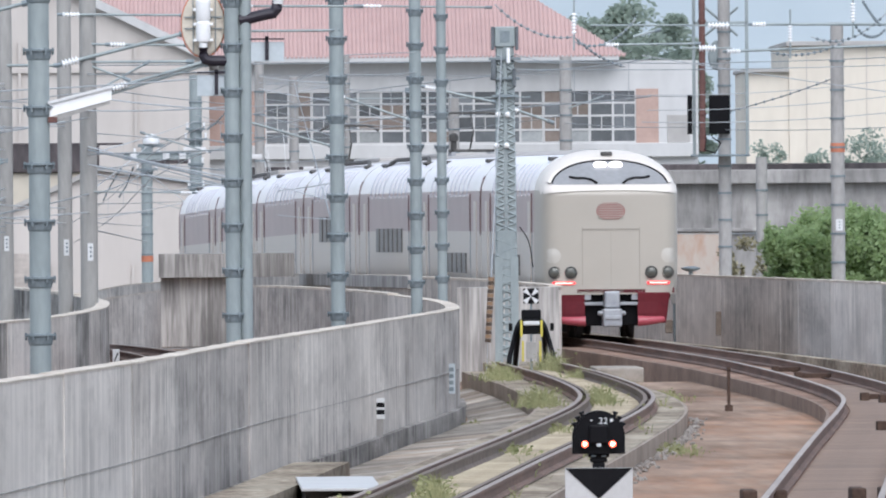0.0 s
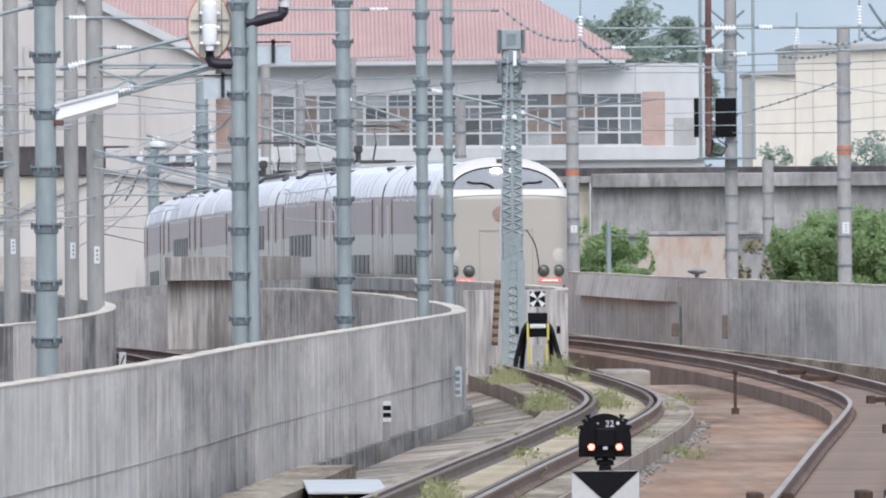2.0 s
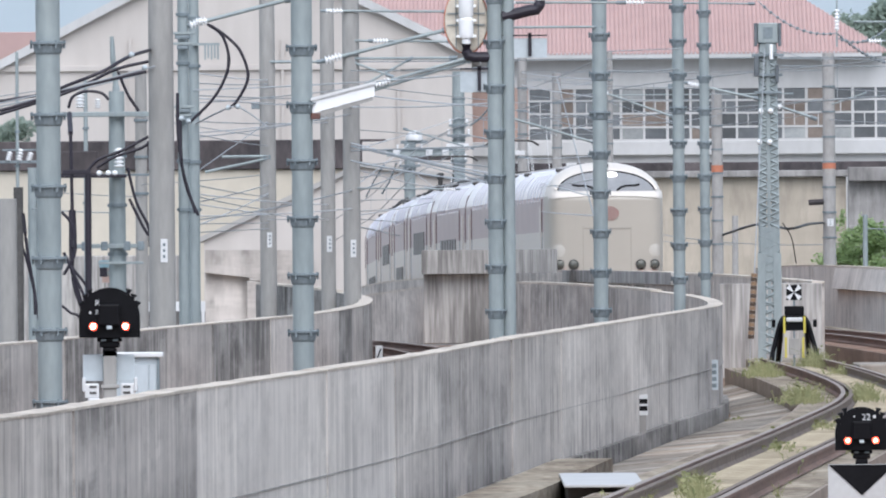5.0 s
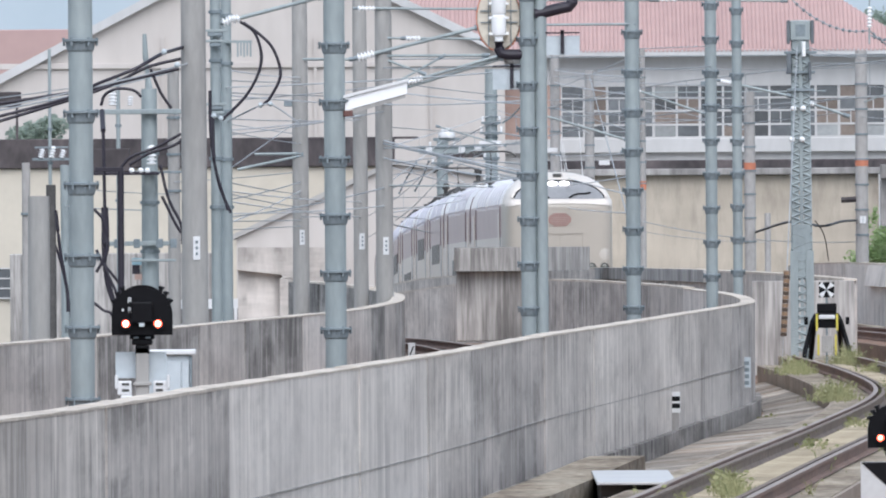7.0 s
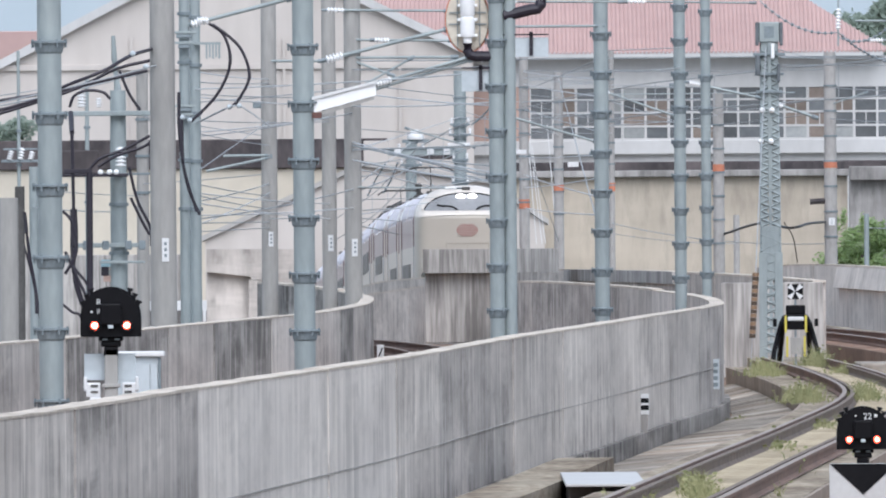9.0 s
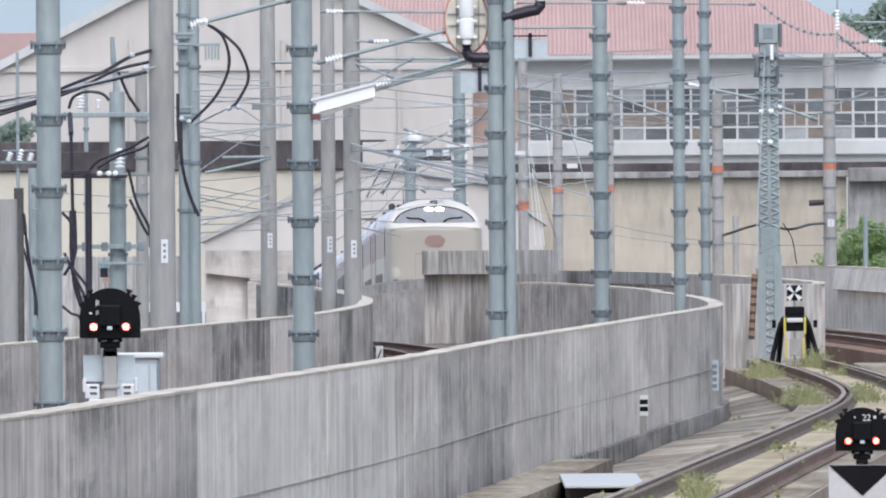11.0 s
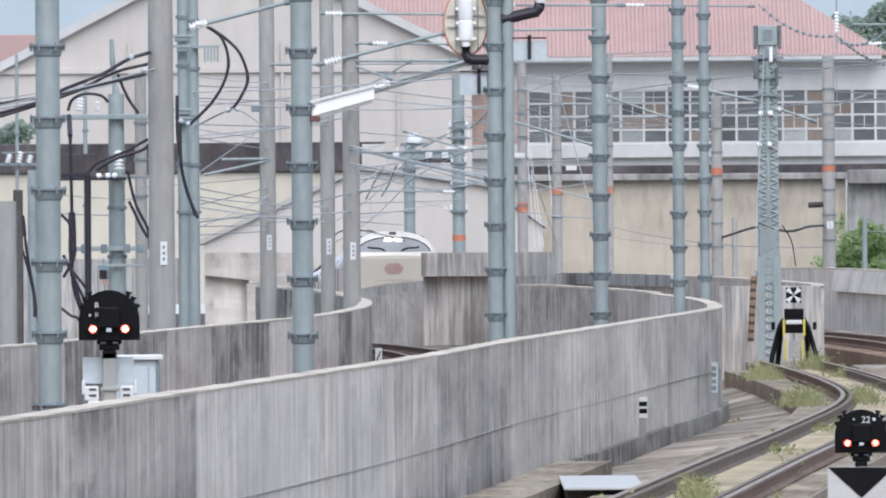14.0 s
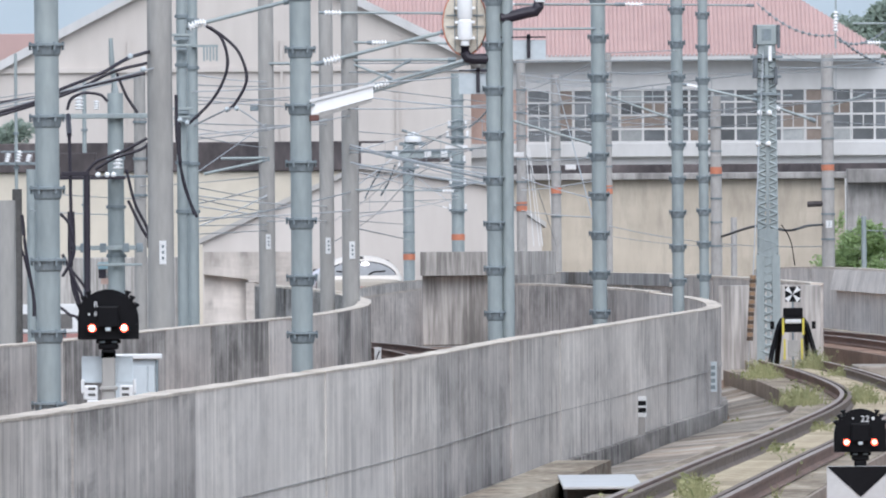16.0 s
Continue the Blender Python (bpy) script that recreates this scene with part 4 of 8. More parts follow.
def pantograph(car, y):
    """A raised single-arm current collector on the roof."""
    p = part("pantograph", boxes((-0.5, 0.5, y - 0.6, y - 0.5, 4.12, 4.18), (-0.5, 0.5, y + 0.5, y + 0.6, 4.12, 4.18), (-0.5, -0.42, y - 0.6, y + 0.6, 4.12, 4.18), (0.42, 0.5, y - 0.6, y + 0.6, 4.12, 4.18), bevel=0.01), M["under"], car, "dark raised pantograph")
    for x in (-0.46, 0.46):
        for yy in (y - 0.55, y + 0.55):
            part("foot", boxes((x - 0.05, x + 0.05, yy - 0.05, yy + 0.05, 3.85, 4.12)), M["coupler"], p)
    part("lower_arm", tube(bmesh.new(), [(0, y + 0.5, 4.18), (0, y - 0.75, 4.6)], 0.022, 8), M["under"], p)
    part("upper_arm", tube(bmesh.new(), [(0, y - 0.75, 4.6), (0, y + 0.25, 5.02)], 0.016, 8), M["under"], p)
    part("post_insulator", lathe(bmesh.new(), ((0.04, 0.0), (0.07, 0.02), (0.07, 0.25), (0.11, 0.27), (0.11, 0.4), (0.05, 0.45)), 12, (-0.35, y + 0.9, 4.12)), M["under"], p, "stubby dark roof insulator")
    for yy in (y + 0.12, y + 0.38):
        part("contact_strip", tube(bmesh.new(), [(-0.75, yy, 4.9), (-0.6, yy, 5.0), (-0.45, yy, 5.04), (0.45, yy, 5.04), (0.6, yy, 5.0), (0.75, yy, 4.9)], 0.03, 6), M["under"], p)


pantograph(CARS[2], 3.2)
pantograph(CARS[4], 4.6)


# ---- town behind the viaduct ----
def wall_block(name, x0, x1, y0, y1, z0, z1, mat, label, category="wall", kind="structure"):
    return tagged(part(name, boxes((x0, x1, y0, y1, z0, z1), bevel=0.04), mat), label, category, kind=kind)


FB = 950.0


def works_building():
    """Long two-storey works with ribbon windows under a red metal roof."""
    b = tagged(empty("works_building"), "long white works building with ribbon windows and red metal roof", "building")
    xl, xr = -3.556, 22.944
    zt, zw1, zw0 = 9.755, 8.505, 6.105
    part("wall", boxes((xl, xr, FB, FB + 40, GROUND, zw0 - 0.55)), M["white_wall"], b, "white painted lower wall")
    part("wall", boxes((xl, xr, FB, FB + 40, zw1, zt)), M["white_wall"], b, "white painted wall band")
    # dark sheet in place of the shade inside the room
    part("wall", boxes((xl, xr, FB + 6, FB + 6.2, zw0 - 0.6, zw1 + 0.1)), M["room"], b, "dark sheet standing for the unlit room behind the windows")
    part("sill", boxes((xl, xr, FB - 0.35, FB + 0.1, zw0 - 0.62, zw0), bevel=0.03), M["white_wall"], b, "projecting white sill band")
    part("eaves_board", boxes((xl - 0.6, xr - 3.5, FB - 1.0, FB + 0.1, zt, zt + 0.22), bevel=0.03), M["white_wall"], b, "white eaves gutter")
    x_end = 20.194
    pitch = 2.05
    x_start = 3.569
    n = int((x_end - x_start) / pitch)
    part("wall", boxes((xl, x_end - n * pitch, FB + 0.02, FB + 0.4, zw0, zw1)), M["brick_pink"], b, "pink brick wall beside the windows")
    rnd = random.Random(4)
    for i in range(n):
        x1 = x_end - i * pitch
        x0 = x1 - pitch
        kindof = rnd.random()
        frame_bm = boxes((x0 + 0.0, x0 + 0.06, FB, FB + 0.12, zw0, zw1), (x1 - 0.06, x1 - 0.004, FB, FB + 0.12, zw0, zw1), (x0 + 0.06, x1 - 0.06, FB, FB + 0.12, zw0, zw0 + 0.09), (x0 + 0.06, x1 - 0.06, FB, FB + 0.12, zw1 - 0.09, zw1))
        w = part("window", frame_bm, M["white_wall"], b, "white steel-framed window")
        h = zw1 - zw0
        for k in (0.255, 0.51, 0.745):
            part("glazing_bar", boxes((x0 + 0.06, x1 - 0.06, FB + 0.02, FB + 0.1, zw0 + h * k - 0.045, zw0 + h * k + 0.045)), M["white_wall"], w)
        part("glazing_bar", boxes((x0 + pitch / 2 - 0.05, x0 + pitch / 2 + 0.05, FB + 0.015, FB + 0.105, zw0 + 0.09, zw1 - 0.09)), M["white_wall"], w)
        for c in (0, 1):
            xa = x0 + 0.06 + c * (pitch / 2 - 0.03)
            drawn = rnd.random()
            for ka, kb in ((0.04, 0.255), (0.255, 0.51), (0.51, 0.745), (0.745, 0.96)):
                q = drawn * 0.6 + rnd.random() * 0.4
                part("pane", boxes((xa, xa + pitch / 2 - 0.09, FB + 0.05, FB + 0.07, zw0 + h * ka, zw0 + h * kb - 0.004)), M["pane"] if q < 0.7 else (M["curtain"] if q < 0.86 else M["pale_blind"]), w)
                if 0.2 < ka < 0.6 and rnd.random() < 0.6:
                    xm = xa + pitch / 4 - 0.045
                    part("glazing_bar", boxes((xm - 0.022, xm + 0.022, FB + 0.03, FB + 0.048, zw0 + h * ka, zw0 + h * kb)), M["white_wall"], w)
    part("pier", boxes((x_end, 21.194, FB - 0.05, FB + 0.3, zw0, zw1)), M["brick_pink"], b, "pink brick pier")
    part("wall", boxes((21.194, xr, FB - 0.06, FB + 0.3, zw0, zw1)), M["white_wall"], b)
    part("door", boxes((21.569, 22.569, FB - 0.1, FB - 0.02, zw0, 7.338), bevel=0.02), M["grey_roof"], b, "grey-green steel door")
    # hipped corrugated roof, sheet by sheet
    ra, rb = xl - 0.8, 19.762
    ridge_z, ridge_b = zt + 0.25 + 7.5, rb - 11.5
    y_eave, y_ridge = FB - 1.0, FB + 18
    roof = part("roof", boxes((ra, rb - 0.5, FB + 0.2, FB + 38, zt + 0.05, zt + 0.2)), M["roof_red"], b, "red corrugated metal roof paled with haze")
    nsheet = 130
    for i in range(nsheet):
        xa = ra + (rb - ra) * i / nsheet
        xb = ra + (rb - ra) * (i + 1) / nsheet - 0.05
        bm = bmesh.new()

        def reach(x):
            return 1.0 if x < ridge_b else (rb - x) / (rb - ridge_b)

        sa, sb = reach(xa), reach(xb)
        q = [(xa, y_eave, zt + 0.25), (xb, y_eave, zt + 0.25), (xb, y_eave + (y_ridge - y_eave) * sb, zt + 0.25 + 7.5 * sb), (xa, y_eave + (y_ridge - y_eave) * sa, zt + 0.25 + 7.5 * sa)]
        lo = [bm.verts.new((x, y, z - 0.08)) for x, y, z in q]
        hi = [bm.verts.new(p) for p in q]
        bm.faces.new(hi)
        bm.faces.new(lo[::-1])
        for k in range(4):
            bm.faces.new((lo[k], lo[(k + 1) % 4], hi[(k + 1) % 4], hi[k]))
        # standing rib
        vs = [bm.verts.new(p) for p in ((xb - 0.03, y_eave, zt + 0.25), (xb + 0.05, y_eave, zt + 0.25), (xb + 0.05, q[2][1], q[2][2]), (xb - 0.03, q[2][1], q[2][2]), (xb, y_eave, zt + 0.31), (xb, q[2][1], q[2][2] + 0.06))]
        for f in ((0, 4, 5, 3), (1, 2, 5, 4), (0, 1, 4)):
            bm.faces.new([vs[j] for j in f])
        part("roof_sheet", bm, M["roof_red"], roof)
    return b


works_building()


def gable_hall():
    """Broad beige gable of a hall."""
    h = tagged(empty("gabled_hall"), "broad beige plastered hall with a low white-edged gable", "building")
    y = 930.0
    xl, xm, xr = -27.22, -8.865, 1.291
    zl, zm, zr = 5.147, 14.679, 9.637
    for nm, y0, y1, mat, up, lab in (("wall", y, y + 30, M["plaster"], 0.0, "beige plastered gable wall"),):
        bm = bmesh.new()
        pts = ((xl, GROUND), (xr, GROUND), (xr, zr), (xm, zm), (xl, zl))
        f = [bm.verts.new((a, y0, b)) for a, b in pts]
        g = [bm.verts.new((a, y1, b)) for a, b in pts]
        bm.faces.new(f)
        bm.faces.new(g[::-1])
        for k in range(5):
            bm.faces.new((f[k], g[k], g[(k + 1) % 5], f[(k + 1) % 5]))
        part(nm, bm, mat, h, lab)
    for (xa, za), (xb, zb) in (((xl, zl), (xm, zm)), ((xm, zm), (xr + 0.4, zr - 0.2))):
        bm = bmesh.new()
        vs = []
        for yy in (y - 0.4, y + 30.5):
            for dz in (0.0, 0.4):
                vs += [bm.verts.new((xa, yy, za + dz)), bm.verts.new((xb, yy, zb + dz))]
        for q in ((0, 1, 3, 2), (4, 6, 7, 5), (0, 2, 6, 4), (1, 5, 7, 3), (2, 3, 7, 6), (0, 4, 5, 1)):
            bm.faces.new([vs[k] for k in q])
        part("roof", bm, M["white_wall"], h, "white roof edge")
    for x in (-16.941, -13.515, -6.907, -1.89):
        part("downpipe", boxes((x - 0.06, x + 0.06, y - 0.16, y - 0.04, GROUND, zr + 1.0)), M["plaster"], h)
    part("string_course", boxes((xl, xr, y - 0.15, y - 0.002, 9.226, 9.47), bevel=0.02), M["plaster"], h)
    return h


gable_hall()

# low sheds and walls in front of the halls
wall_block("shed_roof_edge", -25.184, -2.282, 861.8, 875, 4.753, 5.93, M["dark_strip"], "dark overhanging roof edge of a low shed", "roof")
wall_block("shed_wall", -25.184, -2.508, 862, 874, GROUND, 4.758 - 0.01, M["yellow_wall"], "pale yellow shed wall under the dark eaves")
wall_block("shed_end", -3.221, -2.229, 857, 859.9, GROUND, 5.813, M["plaster"], "pale plaster end of the shed")
wall_block("yard_wall", 2.649, 15.58, 830, 831, GROUND, 4.224, M["cream_wall"], "water-stained cream yard wall")
wall_block("yard_wall_cap", 2.556, 15.727, 829.6, 831.4, 4.224, 4.486, M["old_wall"], "grey cap along the cream yard wall", "wall")
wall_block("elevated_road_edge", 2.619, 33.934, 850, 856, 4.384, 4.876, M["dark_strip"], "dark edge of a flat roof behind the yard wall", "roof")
wall_block("old_yard_wall", 15.457, 32.719, 820, 821, GROUND, 4.022, M["old_wall"], "dark streaked old concrete wall with ledges")
wall_block("old_wall_beam", 15.472, 32.735, 819.5, 821.5, 4.022, 4.562, M["old_wall"], "stained concrete beam on top of the old wall")
wall_block("old_wall_ledge", 15.472, 32.735, 819.7, 819.99, 2.188, 2.339, M["old_wall"], "thin ledge along the old wall", "ledge")
wall_block("brick_base", 16.865, 20.678, 805, 806, GROUND, 2.151, M["base_wall"], "low rust-streaked beige concrete wall")

# lean-to with a sloping grey roof behind the left tracks
bm = bmesh.new()
for pts, y0, y1 in ((((-8.924, 800, 1.934), (-3.01, 800, 4.627), (1.617, 800, 3.962), (3.711, 800, 2.473)), 800, 824),):
    f = [bm.verts.new((a, y0, c)) for a, _, c in pts] + [bm.verts.new((pts[3][0], y0, GROUND)), bm.verts.new((pts[0][0], y0, GROUND))]
    g = [bm.verts.new((v.co.x, y1, v.co.z)) for v in f]
    bm.faces.new(f)
    bm.faces.new(g[::-1])
    for k in range(6):
        bm.faces.new((f[k], g[k], g[(k + 1) % 6], f[(k + 1) % 6]))
bmesh.ops.recalc_face_normals(bm, faces=bm.faces)
shed = tagged(empty("grey_shed"), "pale grey shed with a low sloping roof", "building")
part("wall", bm, M["plaster"], shed)
crest = ((-9.093, 800, 1.851), (-3.01, 800, 4.627), (1.617, 800, 3.962), (3.879, 800, 2.387))
for (xa, _, za), (xb, _, zb) in zip(crest, crest[1:]):
    bm = bmesh.new()
    vs = [bm.verts.new((x, y, z + dz)) for y in (799.8, 824.5) for dz in (0.02, 0.22) for x, z in ((xa, za), (xb, zb))]
    for q in ((0, 1, 3, 2), (4, 6, 7, 5), (0, 2, 6, 4), (1, 5, 7, 3), (2, 3, 7, 6), (0, 4, 5, 1)):
        bm.faces.new([vs[k] for k in q])
    part("roof_slope", bm, M["grey_roof"], shed, "grey sheet roof slope")
for x in (-6.611, -4.716, -1.768, -0.821, 2.442):
    part("wall_batten", boxes((x - 0.05, x + 0.05, 799.9, 799.99, GROUND, 1.2)), M["plaster"], shed)
wall_block("street_wall", -15.2, -8.0, 700, 700.6, GROUND, 1.55, M["pier"], "plain grey concrete wall along the street")
ch = tagged(empty("cream_hall"), "tall plain cream-coloured hall with flat roof", "building")
part("wall", boxes((28.4, 40.466, 1000, 1030, GROUND, 10.758)), M["hall_cream"], ch)
part("roof_edge", boxes((28.27, 40.598, 999.6, 1030.4, 10.758, 10.969), bevel=0.02), M["grey_roof"], ch, "thin grey roof edge")
part("annex", boxes((26.4, 28.395, 1000.1, 1020, GROUND, 9.55)), M["hall_cream"], ch, "lower cream annex")
part("annex_roof", boxes((26.3, 28.39, 999.8, 1020.3, 9.55, 9.72), bevel=0.02), M["grey_roof"], ch)
for i in range(9):
    x = 28.4 + 0.8 + 1.4 * i
    part("wall_joint", boxes((x, x + 0.03, 999.97, 1000.0, GROUND, 10.706)), M["plaster"], ch)
ab = tagged(empty("abutment"), "grey concrete abutment with a slanted beam underside", "abutment", kind="structure")
bm = bmesh.new()
pts = [(-6.219, 560, 1.868), (-3.891, 560, 1.851), (-3.899, 560, 0.76), (-5.134, 560, 1.152), (-6.224, 560, 1.278)]
f = [bm.verts.new(p) for p in pts]
g = [bm.verts.new((p[0], 564, p[2])) for p in pts]
bm.faces.new(f)
bm.faces.new(g[::-1])
for k in range(5):
    bm.faces.new((f[k], g[k], g[(k + 1) % 5], f[(k + 1) % 5]))
bmesh.ops.recalc_face_normals(bm, faces=bm.faces)
part("beam", bm, M["wall"], ab)
part("pier", boxes((-5.135, -3.897, 560.02, 564, GROUND, 1.059), bevel=0.03), M["wall"], ab)
part("back_wall", boxes((-6.225, -5.076, 560.3, 561, GROUND, 1.363)), M["wall"], ab)

# hills on the horizon, distance haze put into their colour
bm = bmesh.new()
prev = None
for i in range(61):
    x = -1500 + 50 * i
    z = (78 + 9 * noise.noise(Vector((x * 0.006, 3.1, 0))) + 5 * noise.noise(Vector((x * 0.02, 1.1, 0))))
    cur = [bm.verts.new((x, 4300, GROUND - 5)), bm.verts.new((x, 4300, z * 0.9)), bm.verts.new((x, 4800, z))]
    if prev:
        bm.faces.new((prev[0], cur[0], cur[1], prev[1]))
        bm.faces.new((prev[1], cur[1], cur[2], prev[2]))
    prev = cur
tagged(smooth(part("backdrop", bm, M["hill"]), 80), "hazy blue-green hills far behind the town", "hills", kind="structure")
wall_block("red_shed", -29.247, -17.458, 1000, 1020, GROUND, 11.589, M["roof_red"], "red corrugated shed wall behind the gable, paled with haze", "building", "")


# ---- poles ----
POLES = []  # x, y, top, radius


def band_mesh(r):
    """A pole joint: a thin flange over a short tapering clamp with lugs."""
    bm = bmesh.new()
    lathe(bm, ((r * 1.02, -0.12), (r * 1.12, -0.1), (r * 1.22, -0.04), (r * 1.22, -0.016), (r * 1.5, -0.014), (r * 1.5, 0.008), (r * 1.02, 0.014)), 20)
    for k in range(6):
        a = k * math.tau / 6
        c, s = math.cos(a), math.sin(a)
        tube(bm, [(c * r * 1.36, s * r * 1.36, -0.06), (c * r * 1.36, s * r * 1.36, 0.025)], 0.014, 5)
    me = bpy.data.meshes.new("joint_band")
    bm.to_mesh(me)
    bm.free()
    me.materials.append(M["steel_dark"])
    return me


def banded_pole(x, y, z0, z1, r, first, spacing, label, twin=0.0):
    """A sectional steel pole with bolted joint bands."""
    POLES.append((x, y, z1, r))
    p = tagged(empty("steel_pole", pose(x, y, z0)), label, "pole", "sectional steel poles")
    bm = bmesh.new()
    lathe(bm, [(r * 1.5, 0.0), (r * 1.5, 0.03), (r, 0.035), (r, z1 - z0)], 24)
    smooth(part("pole", bm, M["steel"], p))
    me = band_mesh(r)
    z = first
    while z < z1:
        b = new("joint_band", me)
        b.parent = p
        b.location = (0, 0, z - z0)
        z += spacing
    z = first - spacing
    while z > z0 + 0.1:
        b = new("joint_band", me)
        b.parent = p
        b.location = (0, 0, z - z0)
        z -= spacing
    if twin:
        bm = bmesh.new()
        lathe(bm, [(r * 0.8, 0.0), (r * 0.8, z1 - z0)], 16, (r * 1.72, 0.02, 0))
        smooth(part("conduit", bm, M["steel"], p, "grey conduit beside the pole"))
    return p


def concrete_pole(x, y, z0, z1, r0, r1, label, plate=None, band=None, mat="concrete_pole", name="concrete_pole", rings=0):
    """A tapered spun-concrete pole, with number plate and painted band where it has them."""
    POLES.append((x, y, z1, r0))
    p = tagged(empty(name, pose(x, y, z0)), label, "pole", "concrete poles")
    bm = bmesh.new()
    lathe(bm, [(r0, 0.0), (r1, z1 - z0)], 24)
    smooth(part("pole", bm, M[mat], p))

    def rad(z):
        return r0 + (r1 - r0) * (z - z0) / (z1 - z0)

    if plate:
        z, w, h = plate
        rr = rad(z) + 0.012
        bm = bmesh.new()
        rows = [[bm.verts.new((rr * math.sin(a), -rr * math.cos(a), zz - z0)) for zz in (z - h / 2, z + h / 2)] for a in [(-0.5 + i / 6) * w / rr + 0.15 for i in range(7)]]
        strip(bm, rows)
        pl = part("number_plate", bm, M["white"], p, "white number plate")
        for k in range(3):
            part("bar", boxes((0.012, 0.045, -rr - 0.006, -rr + 0.01, z - z0 - h * 0.3 + k * h * 0.25, z - z0 - h * 0.3 + k * h * 0.25 + h * 0.12)), M["steel_dark"], pl)
    if band:
        z, h = band
        bm = bmesh.new()
        lathe(bm, ((rad(z) + 0.004, z - z0 - h / 2), (rad(z) + 0.012, z - z0 - h / 2), (rad(z) + 0.012, z - z0 + h / 2), (rad(z) + 0.004, z - z0 + h / 2)), 20)
        smooth(part("painted_band", bm, M["orange"], p, "faded orange band"))
    for k in range(rings):
        z = z1 - 1.0 - k * 0.75
        bm = bmesh.new()
        lathe(bm, ((rad(z), z - z0 - 0.025), (rad(z) + 0.025, z - z0 - 0.025), (rad(z) + 0.025, z - z0 + 0.025), (rad(z), z - z0 + 0.025)), 16)
        part("clamp_ring", bm, M["steel_dark"], p)
    return p


STEEL = "blue-grey sectional steel pole with bolted joint bands"
banded_pole(-3.984, 217, -0.31, 8.5, 0.122, 3.637, 127 / 175, STEEL)
banded_pole(-1.617, 247, -0.31, 8.5, 0.122, 3.246, 101 / 154, STEEL)
banded_pole(0.734, 299, -0.31, 8.5, 0.107, 3.171, 79.5 / 127, "blue-grey sectional steel pole paired with a conduit", 1.0)
banded_pole(2.38, 325, -0.31, 8.5, 0.11, 3.577, 69.7 / 117, STEEL)
banded_pole(4.008, 365, -0.31, 8.5, 0.1, 3.873, 60 / 104, STEEL)
banded_pole(4.743, 389, -0.31, 8.5, 0.088, 3.95, 58 / 97.7, STEEL)
CONC = "plain grey-beige spun concrete pole beside the parapet"
concrete_pole(-3.955, 302, -0.31, 9, 0.19, 0.165, CONC, (2.155, 0.1, 0.33))
concrete_pole(-3.504, 430, -0.31, 10, 0.17, 0.145, CONC, (2.209, 0.1, 0.3))
concrete_pole(-2.144, 400, -0.31, 10, 0.14, 0.125, CONC, (2.147, 0.1, 0.3))
concrete_pole(-1.57, 369, -0.31, 10, 0.152, 0.14, CONC, (2.093, 0.1, 0.3))
FARP = "weathered grey utility pole paled by haze, with an orange band"
concrete_pole(2.603, 700, GROUND, 7.915, 0.2, 0.15, FARP, None, (3.107, 0.3), "far_pole", rings=6)
concrete_pole(3.833, 720, GROUND, 7.531, 0.2, 0.15, FARP, None, (3.628, 0.25), "far_pole", rings=6)
concrete_pole(5.926, 760, GROUND, 8.556, 0.12, 0.1, FARP, None, (3.737, 0.3), "far_pole", rings=6)
concrete_pole(8.684, 680, GROUND, 6.552, 0.2, 0.17, FARP, None, (4.19, 0.22), "far_pole", rings=6)
concrete_pole(11.508, 640, -0.5, 7.519, 0.2, 0.175, FARP, (2.466, 0.2, 0.22), (4.167, 0.2), "far_pole", rings=7)
concrete_pole(17.158, 560, GROUND, 7.724, 0.2, 0.17, FARP, (2.449, 0.2, 0.3), (4.467, 0.24), "far_pole", rings=8)
concrete_pole(15.225, 600, GROUND, 8.862, 0.19, 0.17, "weathered concrete pole behind the hanging signal, paled by haze", None, None, "far_pole", rings=9)
concrete_pole(17.606, 650, GROUND, 4.509, 0.17, 0.17, "short grey concrete post with a pale cap", None, None, "far_pole", rings=2)
concrete_pole(0.581, 780, GROUND, 8.038, 0.25, 0.22, "weathered steel pole with an orange band at its foot", None, (2.084, 0.22), "steel", rings=5)
concrete_pole(-1.22, 790, GROUND, 5.523, 0.23, 0.2, "weathered steel pole with an orange band at its foot", None, (1.365, 0.22), "steel", rings=5)
concrete_pole(10.597, 780, GROUND, 2.73, 0.11, 0.11, "short grey post by the yard wall", None, None, "far_pole")
concrete_pole(11.98, 610, -0.5, 2.685, 0.075, 0.07, "short blue-grey steel post", None, None, "steel", "steel_post")
concrete_pole(-3.983, 330, -0.31, 9, 0.085, 0.08, "slim grey steel pole of a twin support", None, None, "steel", "steel_post", rings=8)
concrete_pole(-3.888, 336, -0.31, 9, 0.085, 0.08, "slim grey steel pole of a twin support", None, None, "steel", "steel_post", rings=8)
concrete_pole(-5.008, 330, -0.31, 4.577, 0.14, 0.12, "pale steel pole carrying switchgear", None, None, "steel", "steel_post", rings=3)
concrete_pole(-6.18, 440, -0.31, 5.672, 0.13, 0.12, "grey concrete pole behind the switchgear", None, None, "concrete_pole", rings=3)
concrete_pole(-6.108, 300, -0.31, 2.9, 0.15, 0.15, "short thick beige concrete post", None, None, "concrete_pole")
concrete_pole(-6.132, 310, -0.31, 3.075, 0.07, 0.07, "dark slim post beside a beige one", None, None, "under", "steel_post")
concrete_pole(-8.794, 420, -0.31, 3.714, 0.085, 0.08, "slim grey post with a small cap", None, None, "far_pole", "steel_post", rings=1)
